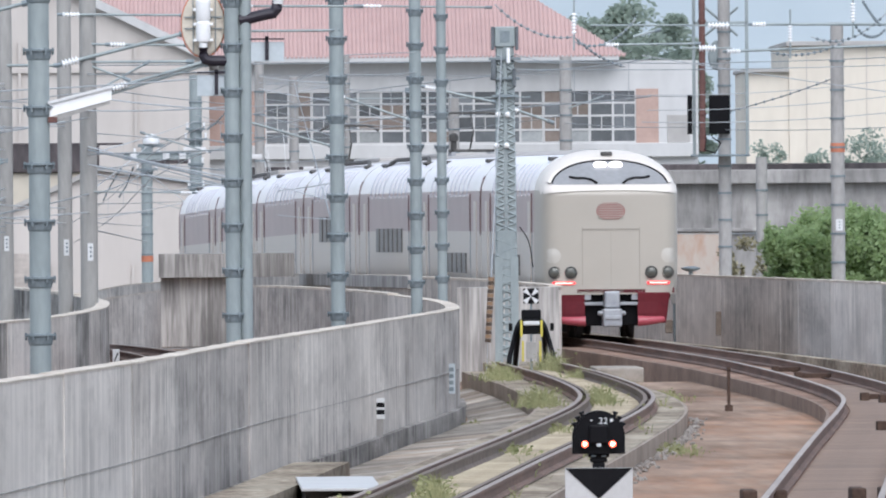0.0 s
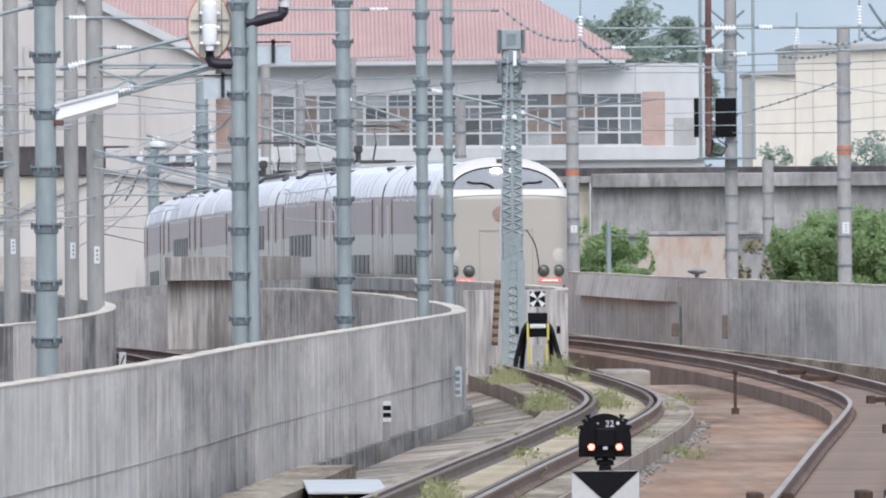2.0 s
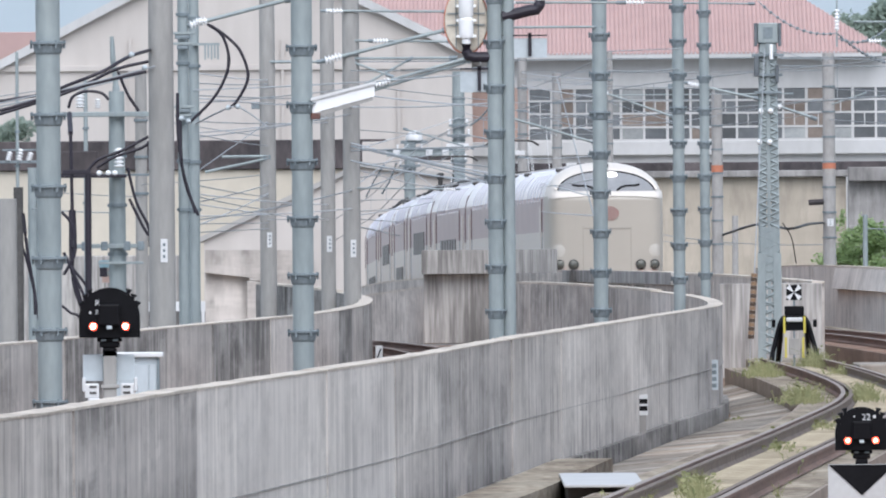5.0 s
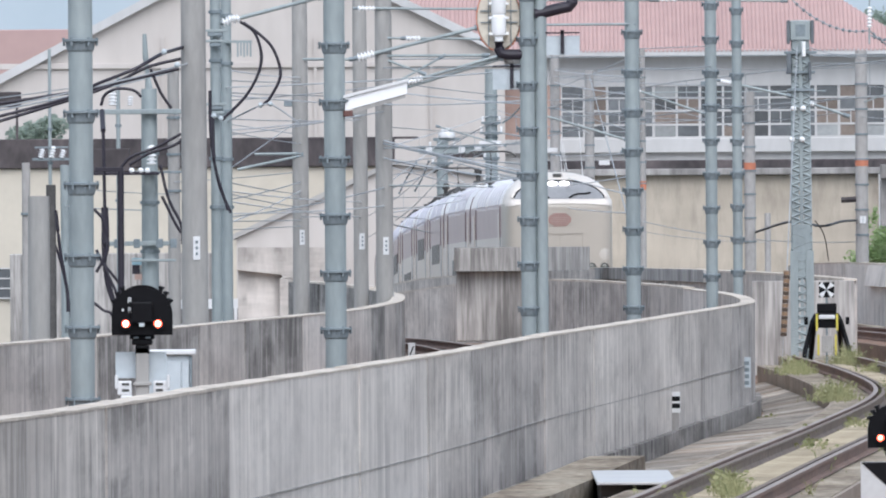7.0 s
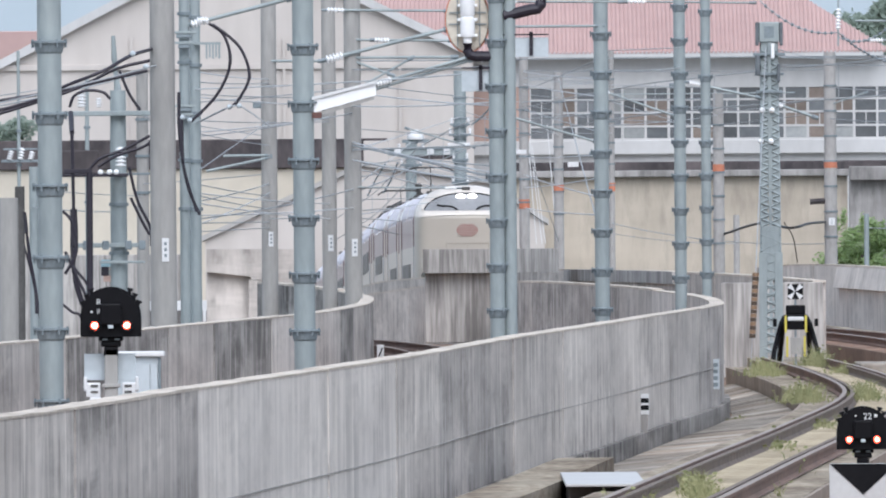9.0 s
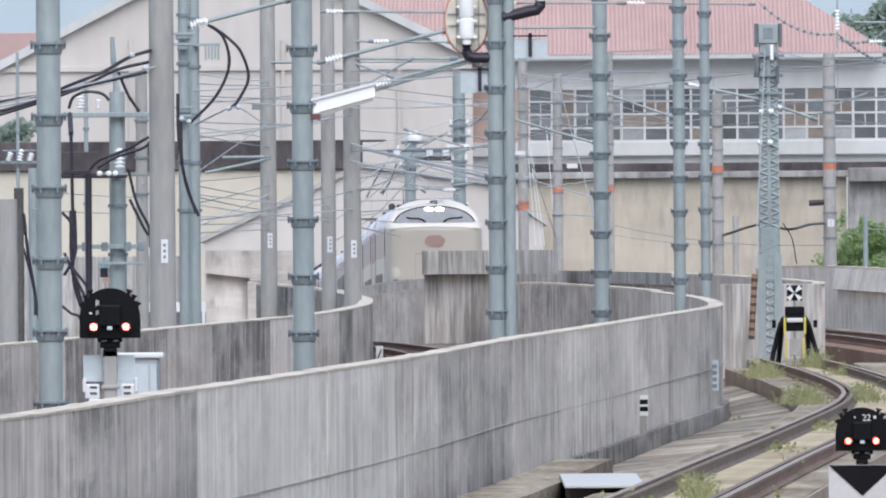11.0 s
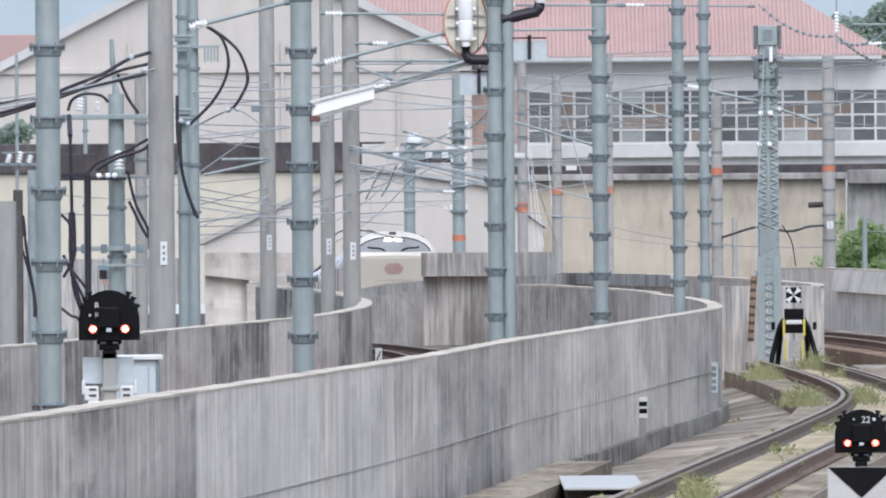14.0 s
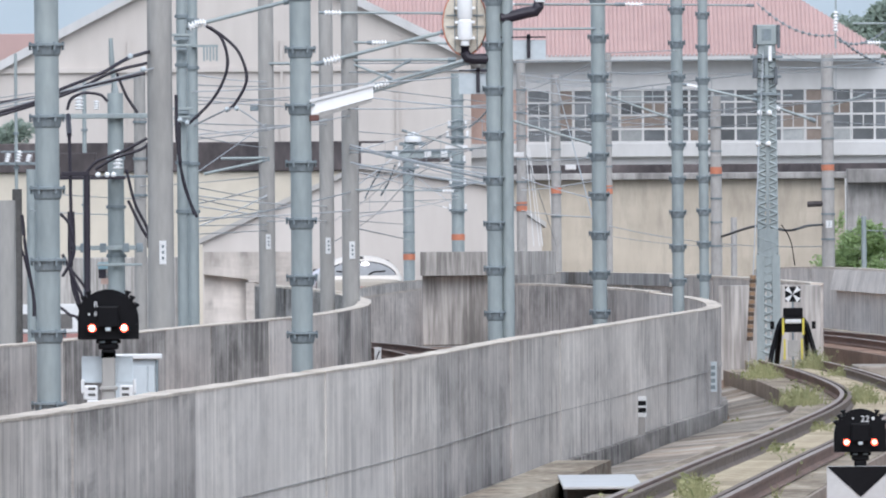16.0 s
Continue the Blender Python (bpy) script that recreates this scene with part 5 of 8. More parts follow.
concrete_pole(-7.148, 430, -0.31, 5.472, 0.05, 0.04, "slim grey steel mast behind the switchgear", None, None, "steel", "steel_post", rings=3)
concrete_pole(-9.309, 470, -0.31, 6.341, 0.045, 0.035, "slim grey steel mast behind the switchgear", None, None, "steel", "steel_post", rings=3)
concrete_pole(-8.032, 420, -0.31, 3.664, 0.09, 0.09, "slim blue-grey steel post", None, None, "steel", "steel_post")


# ---- by the tracks ----
def plate(name, bm, mat, label, category):
    return tagged(part(name, bm, mat), label, category)


def lettering(text, size, m, mat, parent, name="lettering"):
    cu = bpy.data.curves.new(name, "FONT")
    cu.body, cu.size, cu.extrude, cu.align_x, cu.align_y = text, size, 0.002, "CENTER", "CENTER"
    cu.materials.append(mat)
    o = new(name, cu)
    o.parent = parent
    o.matrix_basis = m
    return o


def dwarf_signal(x, y, z, k, lens, marks, label, core=0.0):
    """A low shunting signal: black arched housing, two lit lenses, hoods, neck. z: the housing's foot."""
    d = tagged(empty("shunting_signal", pose(x, y, z)), label, "railway signal", "shunting signals")
    w, h, depth = 0.255 * k, 0.42 * k, 0.2

    def arch(sc, y0, y1):
        bm = bmesh.new()
        pts = [(-w * sc, 0.0), (w * sc, 0.0)] + [(w * sc * math.cos(a), 0.165 * k + (h - 0.165 * k) * sc * math.sin(a)) for a in [math.pi * i / 20 for i in range(21)]]
        f = [bm.verts.new((a, y0, b)) for a, b in pts]
        g = [bm.verts.new((a, y1, b)) for a, b in pts]
        bm.faces.new(f)
        bm.faces.new(g[::-1])
        n = len(pts)
        for i in range(n):
            bm.faces.new((f[i], g[i], g[(i + 1) % n], f[(i + 1) % n]))
        bmesh.ops.recalc_face_normals(bm, faces=bm.faces)
        return bm

    body = part("housing", arch(1.0, 0.0, depth), M["black"], d, "black arched metal housing")
    part("front_cover", arch(0.93, -0.02, 0.001), M["black"], body)
    part("lamp_box", boxes((-0.09 * k, 0.09 * k, -0.09, -0.02, 0.1 * k, 0.28 * k), bevel=0.015), M["black"], body, "raised black lamp box")
    for s in (-1, 1):
        xx = s * 0.135 * k
        bm = bmesh.new()
        lathe(bm, ((0.045 * k, 0.0), (0.055 * k, 0.0), (0.055 * k, 0.05), (0.045 * k, 0.05)), 18, (xx, -0.02, 0.095 * k), Euler((radians(90), 0, 0)).to_matrix())
        hood = part("lens_hood", bm, M["black"], body)
        bm = bmesh.new()
        lathe(bm, ((0.001, 0.0), (0.038 * k, 0.0), (0.032 * k, 0.03), (0.001, 0.035)), 16, (xx, -0.04, 0.095 * k), Euler((radians(90), 0, 0)).to_matrix())
        smooth(part("lens", bm, lens, hood, "glowing red-white lens"))
        if core:
            bm = lathe(bmesh.new(), ((0.001, 0.0), (core * k, 0.0), (core * 0.7 * k, 0.012), (0.001, 0.014)), 14, (xx, -0.072, 0.095 * k), Euler((radians(90), 0, 0)).to_matrix())
            smooth(part("lamp_core", bm, M["lens_core"], hood, "white-hot lamp core"))
        for xa, za in ((w * 0.6, h * 0.84), (w * 0.74, h * 0.74), (w * 0.86, h * 0.6)):
            bm = boxes((-0.016, 0.016, 0.02, 0.12, -0.02, 0.05), (-0.026, 0.026, 0.03, 0.1, 0.035, 0.055), bevel=0.006)
            bmesh.ops.transform(bm, matrix=pose(s * xa, 0, za, 0, s * math.degrees(math.atan2(xa, za)) * 0.6, 0), verts=bm.verts)
            part("hinge_lug", bm, M["black"], body)
    part("centre_lens", boxes((-0.022 * k, 0.022 * k, -0.1, -0.088, 0.07 * k, 0.1 * k), bevel=0.004), M["pale_box"], body, "small pale centre lens")
    neck = part("neck", boxes((-0.105 * k, 0.105 * k, 0.03, 0.16, -0.035 * k, 0.0), (-0.085 * k, 0.085 * k, 0.04, 0.15, -0.085 * k, -0.035 * k), (-0.06 * k, 0.06 * k, 0.05, 0.14, -0.165 * k, -0.085 * k), bevel=0.012), M["black"], d, "black bolted neck")
    for xx in (-0.05, 0.05):
        part("bolt", boxes((xx * k - 0.022, xx * k + 0.022, 0.02, 0.05, -0.03 * k, -0.012 * k), bevel=0.005), M["steel_dark"], neck, "dull steel bolt head")
    for text, size, xx, zz in marks:
        if text:
            lettering(text, size, pose(xx * k, -0.024, zz * k, 90, 0, 0), M["white"], body)
        else:
            part("bar", boxes((xx * k - size * 0.3, xx * k + size * 0.3, -0.03, -0.021, zz * k - size * 0.3, zz * k + size * 0.3)), M["white"], body)
    return d


a = dwarf_signal(3.881, 200, 0.366, 0.96, M["signal_glow"], (("22", 0.085, 0.045, 0.318), ("", 0.045, 0.125, 0.325), ("", 0.025, -0.07, 0.325)), "black shunting signal with two red lights over a triangle board", 0.014)
board = part("marker_board", boxes((-0.315, 0.315, 0.02, 0.05, -0.065 - 0.12 - 0.366, 0.235 - 0.366), bevel=0.004), M["board_white"], a, "white board with a black triangle")
bm = bmesh.new()
zt = 0.235 - 0.366
f = [bm.verts.new(p) for p in ((-0.31, 0.012, zt - 0.004), (0.31, 0.012, zt - 0.004), (0.0, 0.012, zt - 0.29))]
g = [bm.verts.new((v.co.x, 0.019, v.co.z)) for v in f]
bm.faces.new(f)
bm.faces.new(g[::-1])
for k in range(3):
    bm.faces.new((f[k], g[k], g[(k + 1) % 3], f[(k + 1) % 3]))
bmesh.ops.recalc_face_normals(bm, faces=bm.faces)
part("triangle", bm, M["black"], board)
part("post", boxes((-0.04, 0.04, 0.06, 0.14, DECK - 0.366, -0.1)), M["steel_dark"], a)

b = dwarf_signal(-2.774, 178, 1.579, 0.99, M["signal_glow"], (("R", 0.07, -0.1, 0.29), ("R", 0.06, -0.1, 0.21), ("", 0.03, -0.16, 0.21)), "black shunting signal with two bright lights on a white post", 0.02)
zb = 1.579
part("post", boxes((-0.055, 0.055, 0.05, 0.15, -0.31 - zb, -0.1), bevel=0.01), M["concrete_pole"], b, "pale square post")
part("post_clamp", boxes((-0.075, 0.075, 0.03, 0.17, -0.42, -0.39), bevel=0.006), M["concrete_pole"], b)
part("back_board", boxes((-0.225, 0.2, 0.16, 0.2, -0.36, -0.14), bevel=0.003), M["pale_box"], b, "pale backing board")
for s in (-1, 1):
    bk = part("bracket_box", boxes((s * 0.15 - 0.06, s * 0.15 + 0.06, 0.02, 0.15, -0.5, -0.38), (s * 0.215 - 0.014, s * 0.215 + 0.014, 0.0, 0.16, -0.45, -0.33), (s * 0.13 - 0.05, s * 0.13 + 0.05, 0.0, 0.05, -0.55, -0.5), bevel=0.012), M["white"], b, "small white cast bracket")
    for zz in (-0.405, -0.455):
        part("slot", boxes((s * 0.14 - 0.03, s * 0.14 + 0.03, 0.012, 0.022, zz - 0.012, zz + 0.008), bevel=0.003), M["under"], bk)

# a relay cabinet behind it
c = tagged(empty("relay_cabinet", pose(-2.646, 186, -0.31)), "pale blue-grey relay cabinet with sloping lid beside the parapet", "cabinet")
zc = 1.384 + 0.31
part("body", boxes((-0.2, 0.17, 0, 0.4, 0, zc - 0.02), bevel=0.012), M["pale_box"], c)
part("lid", boxes((-0.24, 0.21, -0.05, 0.45, zc - 0.02, zc + 0.025), bevel=0.01), M["white"], c, "overhanging pale lid")
part("door", boxes((-0.17, 0.08, -0.012, 0.0, 0.12, zc - 0.08), bevel=0.005), M["pale_box"], c)
part("door", boxes((0.09, 0.15, -0.012, 0.0, 0.12, zc - 0.08), bevel=0.005), M["pale_box"], c)
part("edge_strip", boxes((0.155, 0.178, -0.018, 0.0, 0.05, zc - 0.03), bevel=0.003), M["steel_dark"], c, "dark corner strip")


def buffer_stop():
    d = tagged(empty("buffer_stop", pose(6.427, 394, 0)), "black rail-built buffer stop with yellow edging at the siding's end", "buffer stop")
    for s in (-1, 1):
        part("leg", tube(bmesh.new(), [(s * 0.44, -0.3, -0.2), (s * 0.4, 0.0, 0.1), (s * 0.26, 0.35, 0.62), (s * 0.2, 0.5, 0.72)], 0.05, 6), M["black"], d, "dark bent rail leg")
        part("brace", tube(bmesh.new(), [(s * 0.3, 1.2, -0.2), (s * 0.22, 0.4, 0.68)], 0.05, 6), M["black"], d)
        part("lug", boxes((s * 0.38 - 0.035, s * 0.38 + 0.035, 0.1, 0.25, 0.56, 0.7), bevel=0.01), M["black"], d)
    part("beam", boxes((-0.21, 0.21, -0.05, 0.3, 0.5, 0.78), bevel=0.02), M["black"], d, "black buffer beam")
    part("hood", boxes((-0.18, 0.18, 0.0, 0.3, 0.78, 0.95), bevel=0.02), M["black"], d)
    part("pad", boxes((-0.15, 0.15, -0.12, -0.05, 0.66, 0.74), bevel=0.02), M["white"], d, "white worn pad")
    for s in (-1, 1):
        part("edge_strip", boxes((s * 0.185 - 0.02, s * 0.185 + 0.02, -0.1, -0.05, 0.45, 0.76)), M["yellow"], d, "yellow edging strip")
        part("edge_strip", boxes((s * 0.16 - 0.02, s * 0.16 + 0.02, -0.1, -0.05, 0.0, 0.38)), M["yellow"], d, "yellow edging strip")
    part("board", boxes((-0.1, 0.1, -0.06, -0.03, 0.05, 0.36), bevel=0.01), M["concrete_pole"], d, "pale board under the beam")
    return d


buffer_stop()
s_ = tagged(empty("stop_sign", pose(6.455, 396, 0)), "black square sign with a white cross above the buffer", "sign")
zc = 1.192
part("sign_post", tube(bmesh.new(), [(0, 0.03, DECK), (0, 0.03, zc)], 0.02, 8), M["steel_dark"], s_)
sg = part("sign_board", boxes((-0.14, 0.14, -0.01, 0.01, zc - 0.14, zc + 0.14), bevel=0.004), M["black"], s_)
for ang in (45, 135):
    for q in (-1, 1):
        bm = bmesh.new()
        vs = [bm.verts.new(p) for p in ((0.0, -0.016, 0.0), (0.05, -0.016, 0.16), (-0.05, -0.016, 0.16))]
        bm.faces.new(vs)
        bmesh.ops.transform(bm, matrix=pose(0, 0, zc, 0, ang + 90 + 90 * q, 0), verts=bm.verts)
        part("cross_arm", bm, M["white"], sg)

# lattice mast beside the buffer
m = tagged(empty("lattice_mast", pose(6.096, 402, -0.31)), "pale grey steel lattice mast with boxed foot", "mast")
top = 5.841 + 0.31
foot = 1.609 + 0.31
for sx in (-1, 1):
    for sy in (-1, 1):
        bm = bmesh.new()
        vs = []
        for zz, o in ((0.0, 0.2), (top, 0.155)):
            xa, ya = sx * o, sy * o
            vs.append([bm.verts.new(p) for p in ((xa, ya, zz), (xa - sx * 0.13, ya, zz), (xa - sx * 0.13, ya - sy * 0.012, zz), (xa - sx * 0.012, ya - sy * 0.012, zz), (xa - sx * 0.012, ya - sy * 0.085, zz), (xa, ya - sy * 0.085, zz))])
        for q in range(6):
            bm.faces.new((vs[0][q], vs[0][(q + 1) % 6], vs[1][(q + 1) % 6], vs[1][q]))
        bm.faces.new(vs[0][::-1])
        bm.faces.new(vs[1])
        bmesh.ops.recalc_face_normals(bm, faces=bm.faces)
        part("corner_angle", bm, M["steel"], m)
    part("foot_plate", boxes((sx * 0.21 - 0.012 - (0.12 if sx > 0 else 0), sx * 0.21 + 0.012 + (0.12 if sx < 0 else 0), -0.22, -0.2, 0, foot + 0.3), bevel=0.004), M["steel"], m, "pale steel cover plate")
part("front_plate", boxes((-0.165, 0.165, -0.205, -0.19, 1.397 + 0.31, 2.402 + 0.31), bevel=0.004), M["steel"], m, "solid front plate")
z = 0.3
k = 0
while z < top - 0.3:
    w0 = 0.2 - 0.05 * z / top
    sgn = 1 if k % 2 else -1
    for yy in (-w0, w0):
        part("lattice_bar", tube(bmesh.new(), [(-sgn * w0, yy, z), (sgn * w0, yy, z + 0.15)], 0.03, 4), M["steel"], m)
        part("lattice_bar", tube(bmesh.new(), [(sgn * w0, yy * 1.05, z), (-sgn * w0, yy * 1.05, z + 0.15)], 0.018, 4), M["steel"], m)
    if k % 2:
        for xx in (-w0, w0):
            part("lattice_bar", tube(bmesh.new(), [(xx, -w0, z), (xx, w0, z + 0.3)], 0.02, 4), M["steel"], m)
    z += 0.15
    k += 1
head = part("mast_head", boxes((-0.19, 0.19, -0.2, 0.2, top, top + 0.38), bevel=0.02), M["steel"], m, "boxed mast head")
for s in (-1, 1):
    part("side_cheek", boxes((s * 0.225 - 0.03, s * 0.225 + 0.03, -0.22, 0.16, top - 0.06, top + 0.38), bevel=0.012), M["cheek"], head, "dark side cheek")
part("equipment_box", boxes((-0.26, -0.17, -0.3, 0.0, top - 0.62, top - 0.24), bevel=0.02), M["cheek"], m, "dark cable box")
part("equipment_box", boxes((0.14, 0.2, -0.3, 0.0, top - 0.75, top - 0.4), bevel=0.02), M["cheek"], m, "dark cable box")
part("centre_bar", boxes((-0.034, 0.034, -0.2, -0.18, 0.3, top), bevel=0.004), M["steel"], m)
part("head_window", boxes((-0.09, 0.09, -0.206, -0.199, top + 0.08, top + 0.3), bevel=0.004), M["steel_dark"], head)
part("bushing", tube(bmesh.new(), [(0.06, -0.3, top - 0.3), (0.06, -0.3, top - 0.02)], 0.035, 8), M["porcelain"], m, "white bushing")
for zz, hw in ((top - 0.25, 0.3), (top - 0.62, 0.27), (top - 0.95, 0.25)):
    part("clamp_band", boxes((-hw, hw, -0.24, 0.24, zz, zz + 0.05), bevel=0.008), M["steel_dark"], m)
for zz, xx in ((4.572 + 0.31, -0.14), (4.572 + 0.31, 0.04), (3.991 + 0.31, -0.17), (3.991 + 0.31, 0.02)):
    bm = bmesh.new()
    bmesh.ops.create_icosphere(bm, subdivisions=2, radius=0.055)
    bmesh.ops.translate(bm, vec=(xx, -0.26, zz), verts=bm.verts)
    smooth(part("insulator", bm, M["porcelain"], m, "white porcelain knob"))
# striped guy guard
g = tagged(empty("guy_guard"), "tan and black striped guard tube over a stay wire", "guard")
pa, pb = Vector((5.685, 398, 0.332)), Vector((5.757, 398, 1.547))
for i in range(16):
    q0, q1 = pa.lerp(pb, i / 16), pa.lerp(pb, (i + 0.94) / 16)
    part("stripe", tube(bmesh.new(), [q0, q1], 0.058, 10), M["stripe_tan"] if i % 2 else M["stripe_dark"], g)
part("stay_wire", tube(bmesh.new(), [(5.63, 398, DECK), (5.757, 398, 1.547), (6.021, 401, 5.727)], 0.012, 5), M["wire"], g)
plate("mast_footing", boxes((5.784, 6.889, 398, 412, DECK - 0.01, -0.12), bevel=0.03), M["slab"], "low concrete footing under the lattice mast", "footing")
plate("track_box", boxes((7.678, 8.573, 398, 404, DECK - 0.01, -0.157), bevel=0.03), M["walk_slab"], "low weathered concrete box between the tracks", "box")
pit = tagged(empty("cable_pit", pose(1.58, 213, -0.31)), "pale steel lid over a dark cable pit beside the siding", "cable pit")
part("lid", boxes((-0.4, 0.4, 0, 10, 0.185, 0.215), bevel=0.008), M["board_white"], pit, "flat pale grey lid")
part("pit_frame", boxes((-0.36, 0.36, 0.3, 9.6, DECK + 0.31, 0.185), bevel=0.01), M["under"], pit, "dark pit frame")

# big concrete bay on the parapet
bay = tagged(empty("parapet_bay"), "bulky stained concrete bay with overhanging cap on the viaduct", "parapet bay", kind="structure")
part("bay_body", boxes((-0.49, 1.617, 520, 523.4, -0.4, 1.294), bevel=0.03), M["pier"], bay, "streaked concrete pier")
bm = bmesh.new()
lo, hi = 1.295, 1.869
pts = ((-0.535, 519.6), (1.653, 519.6), (2.758, 521.6), (2.768, 523.5), (-0.539, 523.5))
f = [bm.verts.new((a_, b_, lo)) for a_, b_ in pts]
h = [bm.verts.new((a_, b_, hi)) for a_, b_ in pts]
bm.faces.new(f[::-1])
bm.faces.new(h)
for k in range(5):
    bm.faces.new((f[k], f[(k + 1) % 5], h[(k + 1) % 5], h[k]))
part("bay_cap", bm, M["pier"], bay, "thick overhanging cap")

# signs on the long parapet
def on_face(slope):
    """Where the parapet's deck-side face lies in the direction slope."""
    y = 150.0
    while glide(WALL_A, y, 1) + 0.13 < slope * y:
        y += 0.25
    return y - 0.6


yw = on_face(0.009183)
sn = tagged(empty("marker_plate", pose(0.009183 * yw, yw, EYE + (2.491511 - EYE) * yw)), "small white plate with black bars on the parapet", "sign")
part("plate", boxes((-0.08, 0.08, -0.012, 0.0, -0.14, 0.14), bevel=0.003), M["white"], sn)
for z0 in (0.05, -0.045):
    part("bar", boxes((-0.075, 0.075, -0.016, -0.012, z0 - 0.035, z0 + 0.03)), M["black"], sn)
part("bracket", boxes((-0.06, 0.06, 0.0, 0.5, -0.42, 0.1), bevel=0.005), M["old_wall"], sn)
yw = on_face(0.012561)
sn = tagged(empty("number_board", pose(0.012561 * yw, yw, EYE + (2.492881 - EYE) * yw)), "tall narrow pale number board on the parapet end", "sign")
part("plate", boxes((-0.06, 0.06, -0.012, 0.0, -0.23, 0.23), bevel=0.003), M["pale_box"], sn)
for i in range(4):
    part("bar", boxes((-0.035, 0.035, -0.016, -0.012, -0.19 + 0.1 * i, -0.13 + 0.1 * i)), M["steel_dark"], sn)
part("bracket", boxes((-0.02, 0.02, 0.0, 0.6, -0.2, 0.2)), M["steel_dark"], sn)
sn = tagged(empty("kilometre_post", pose(-1.2, 395, -0.31)), "small white trackside post with a dark stroke", "sign")
zt = 0.274 + 0.31
part("post", boxes((-0.065, 0.065, -0.02, 0.02, 0, zt), bevel=0.008), M["white"], sn)
bm = tube(bmesh.new(), [(-0.03, -0.026, zt - 0.22), (0.035, -0.026, zt - 0.06)], 0.012, 5)
part("bar", bm, M["black"], sn)
pp = tagged(empty("marker_post", pose(8.46, 332, MID)), "rusty brown iron marker post on the deck", "post")
part("shaft", boxes((-0.025, 0.025, -0.025, 0.025, 0, 0.68), bevel=0.006), M["brown"], pp)
part("cap", boxes((-0.035, 0.035, -0.035, 0.035, 0.63, 0.69), bevel=0.008), M["brown"], pp)
part("foot", boxes((-0.06, 0.06, -0.06, 0.06, 0, 0.1), bevel=0.01), M["brown"], pp)

# fittings across the main track
for y, x0, x1 in ((382, 10.5, 11.0), (366, 10.45, 11.1), (321, 10.15, 11.3), (317, 10.3, 11.3), (275, 8.9, 9.7)):
    ob = part("point_rod", boxes((x0, x1, y, y + 0.12, -0.14, -0.06), (x0, x0 + 0.12, y - 0.3, y + 0.4, -0.17, -0.04), bevel=0.01), M["brown"])
    tagged(ob, "rusty brown point rodding beside the main rail", "rodding", "point rods")
for x, y in ((5.508, 203), (6.571, 204)):
    bm = bmesh.new()
    for s in (-1, 1):
        box(bm, x + s * 0.14 - 0.07, x + s * 0.14 + 0.07, y, y + 1.2, -0.17, -0.02, bevel=0.02)
    tagged(part("rail_clamp", bm, M["brown"]), "rusty clamp pair gripping the rail foot", "clamp", "rail clamps")


# ---- weeds, bushes, trees ----
def weed(x, y, z, w, h, n, seed, mat="weed", name="weed_clump", label="dry green weeds growing beside the rail"):
    rnd = random.Random(seed)
    bm = bmesh.new()
    for _ in range(n):
        px, py = x + rnd.gauss(0, w * 0.42), y + rnd.gauss(0, 2.4)
        far = min(1.0, abs(px - x) / (w * 0.8))
        hh = h * rnd.uniform(0.25, 1.25) * (1.1 - 0.6 * far)
        dx, dy = rnd.gauss(0, 0.45) * hh, rnd.uniform(-0.3, 0.3) * hh
        t = rnd.uniform(0.0025, 0.0065)
        v = [bm.verts.new(p) for p in ((px - t, py, z), (px + t, py, z), (px + dx * 0.35 + t, py + dy * 0.4, z + hh * 0.65), (px + dx * 0.35 - t, py + dy * 0.4, z + hh * 0.65), (px + dx, py + dy, z + hh * rnd.uniform(0.75, 1.0)))]
        bm.faces.new((v[0], v[1], v[2], v[3]))
        bm.faces.new((v[3], v[2], v[4]))
        if rnd.random() < 0.22:
            q = rnd.uniform(0.4, 0.95)
            cx, cz = px + dx * q * 0.8, z + hh * q
            s = rnd.uniform(0.02, 0.04)
            a = rnd.uniform(0, 3.1)
            f = [bm.verts.new((cx + s * math.cos(a + k) * 0.9, py + s * 0.3 * math.sin(k), cz + s * math.sin(a + k) * 0.5)) for k in (0, 1.57, 3.14, 4.71)]
            bm.faces.new(f)
    ob = part(name, bm, M[mat])
    return tagged(ob, label, "weeds", "weeds by the siding", "stuff")


for i, (x, y, w, h, n) in enumerate((
        (5.541, 372, 0.5, 0.33, 140), (5.306, 318, 0.5, 0.33, 150), (6.767, 392, 0.45, 0.4, 150), (6.201, 318, 0.35, 0.36, 120), (6.911, 372, 0.6, 0.22, 100), (2.43, 207, 0.28, 0.3, 120), (1.867, 205, 0.25, 0.16, 60),
        (3.855, 250, 0.5, 0.14, 70), (4.82, 275, 0.5, 0.16, 70), (6.27, 272, 0.5, 0.14, 60), (7.884, 350, 0.6, 0.2, 70), (4.568, 330, 0.4, 0.1, 40), (9.472, 296, 0.3, 0.1, 40))):
    weed(x, y, -0.19 if abs(x - glide(SIDING, y, 1)) < 1.2 else (MID if x > glide(SIDING, y, 1) else DECK), w * 0.85, h * 1.0, int(n * 2.4), 10 + i)


rnd = random.Random(77)
for i in range(22):
    y = 202 + 8.6 * i
    weed(glide(SIDING, y, 1) + (-0.66, 0.7, -0.4, 0.45)[i % 4], y, -0.24, 0.12, 0.12 + 0.2 * rnd.random(), 26, 200 + i, label="sparse thin weeds along the siding rail")


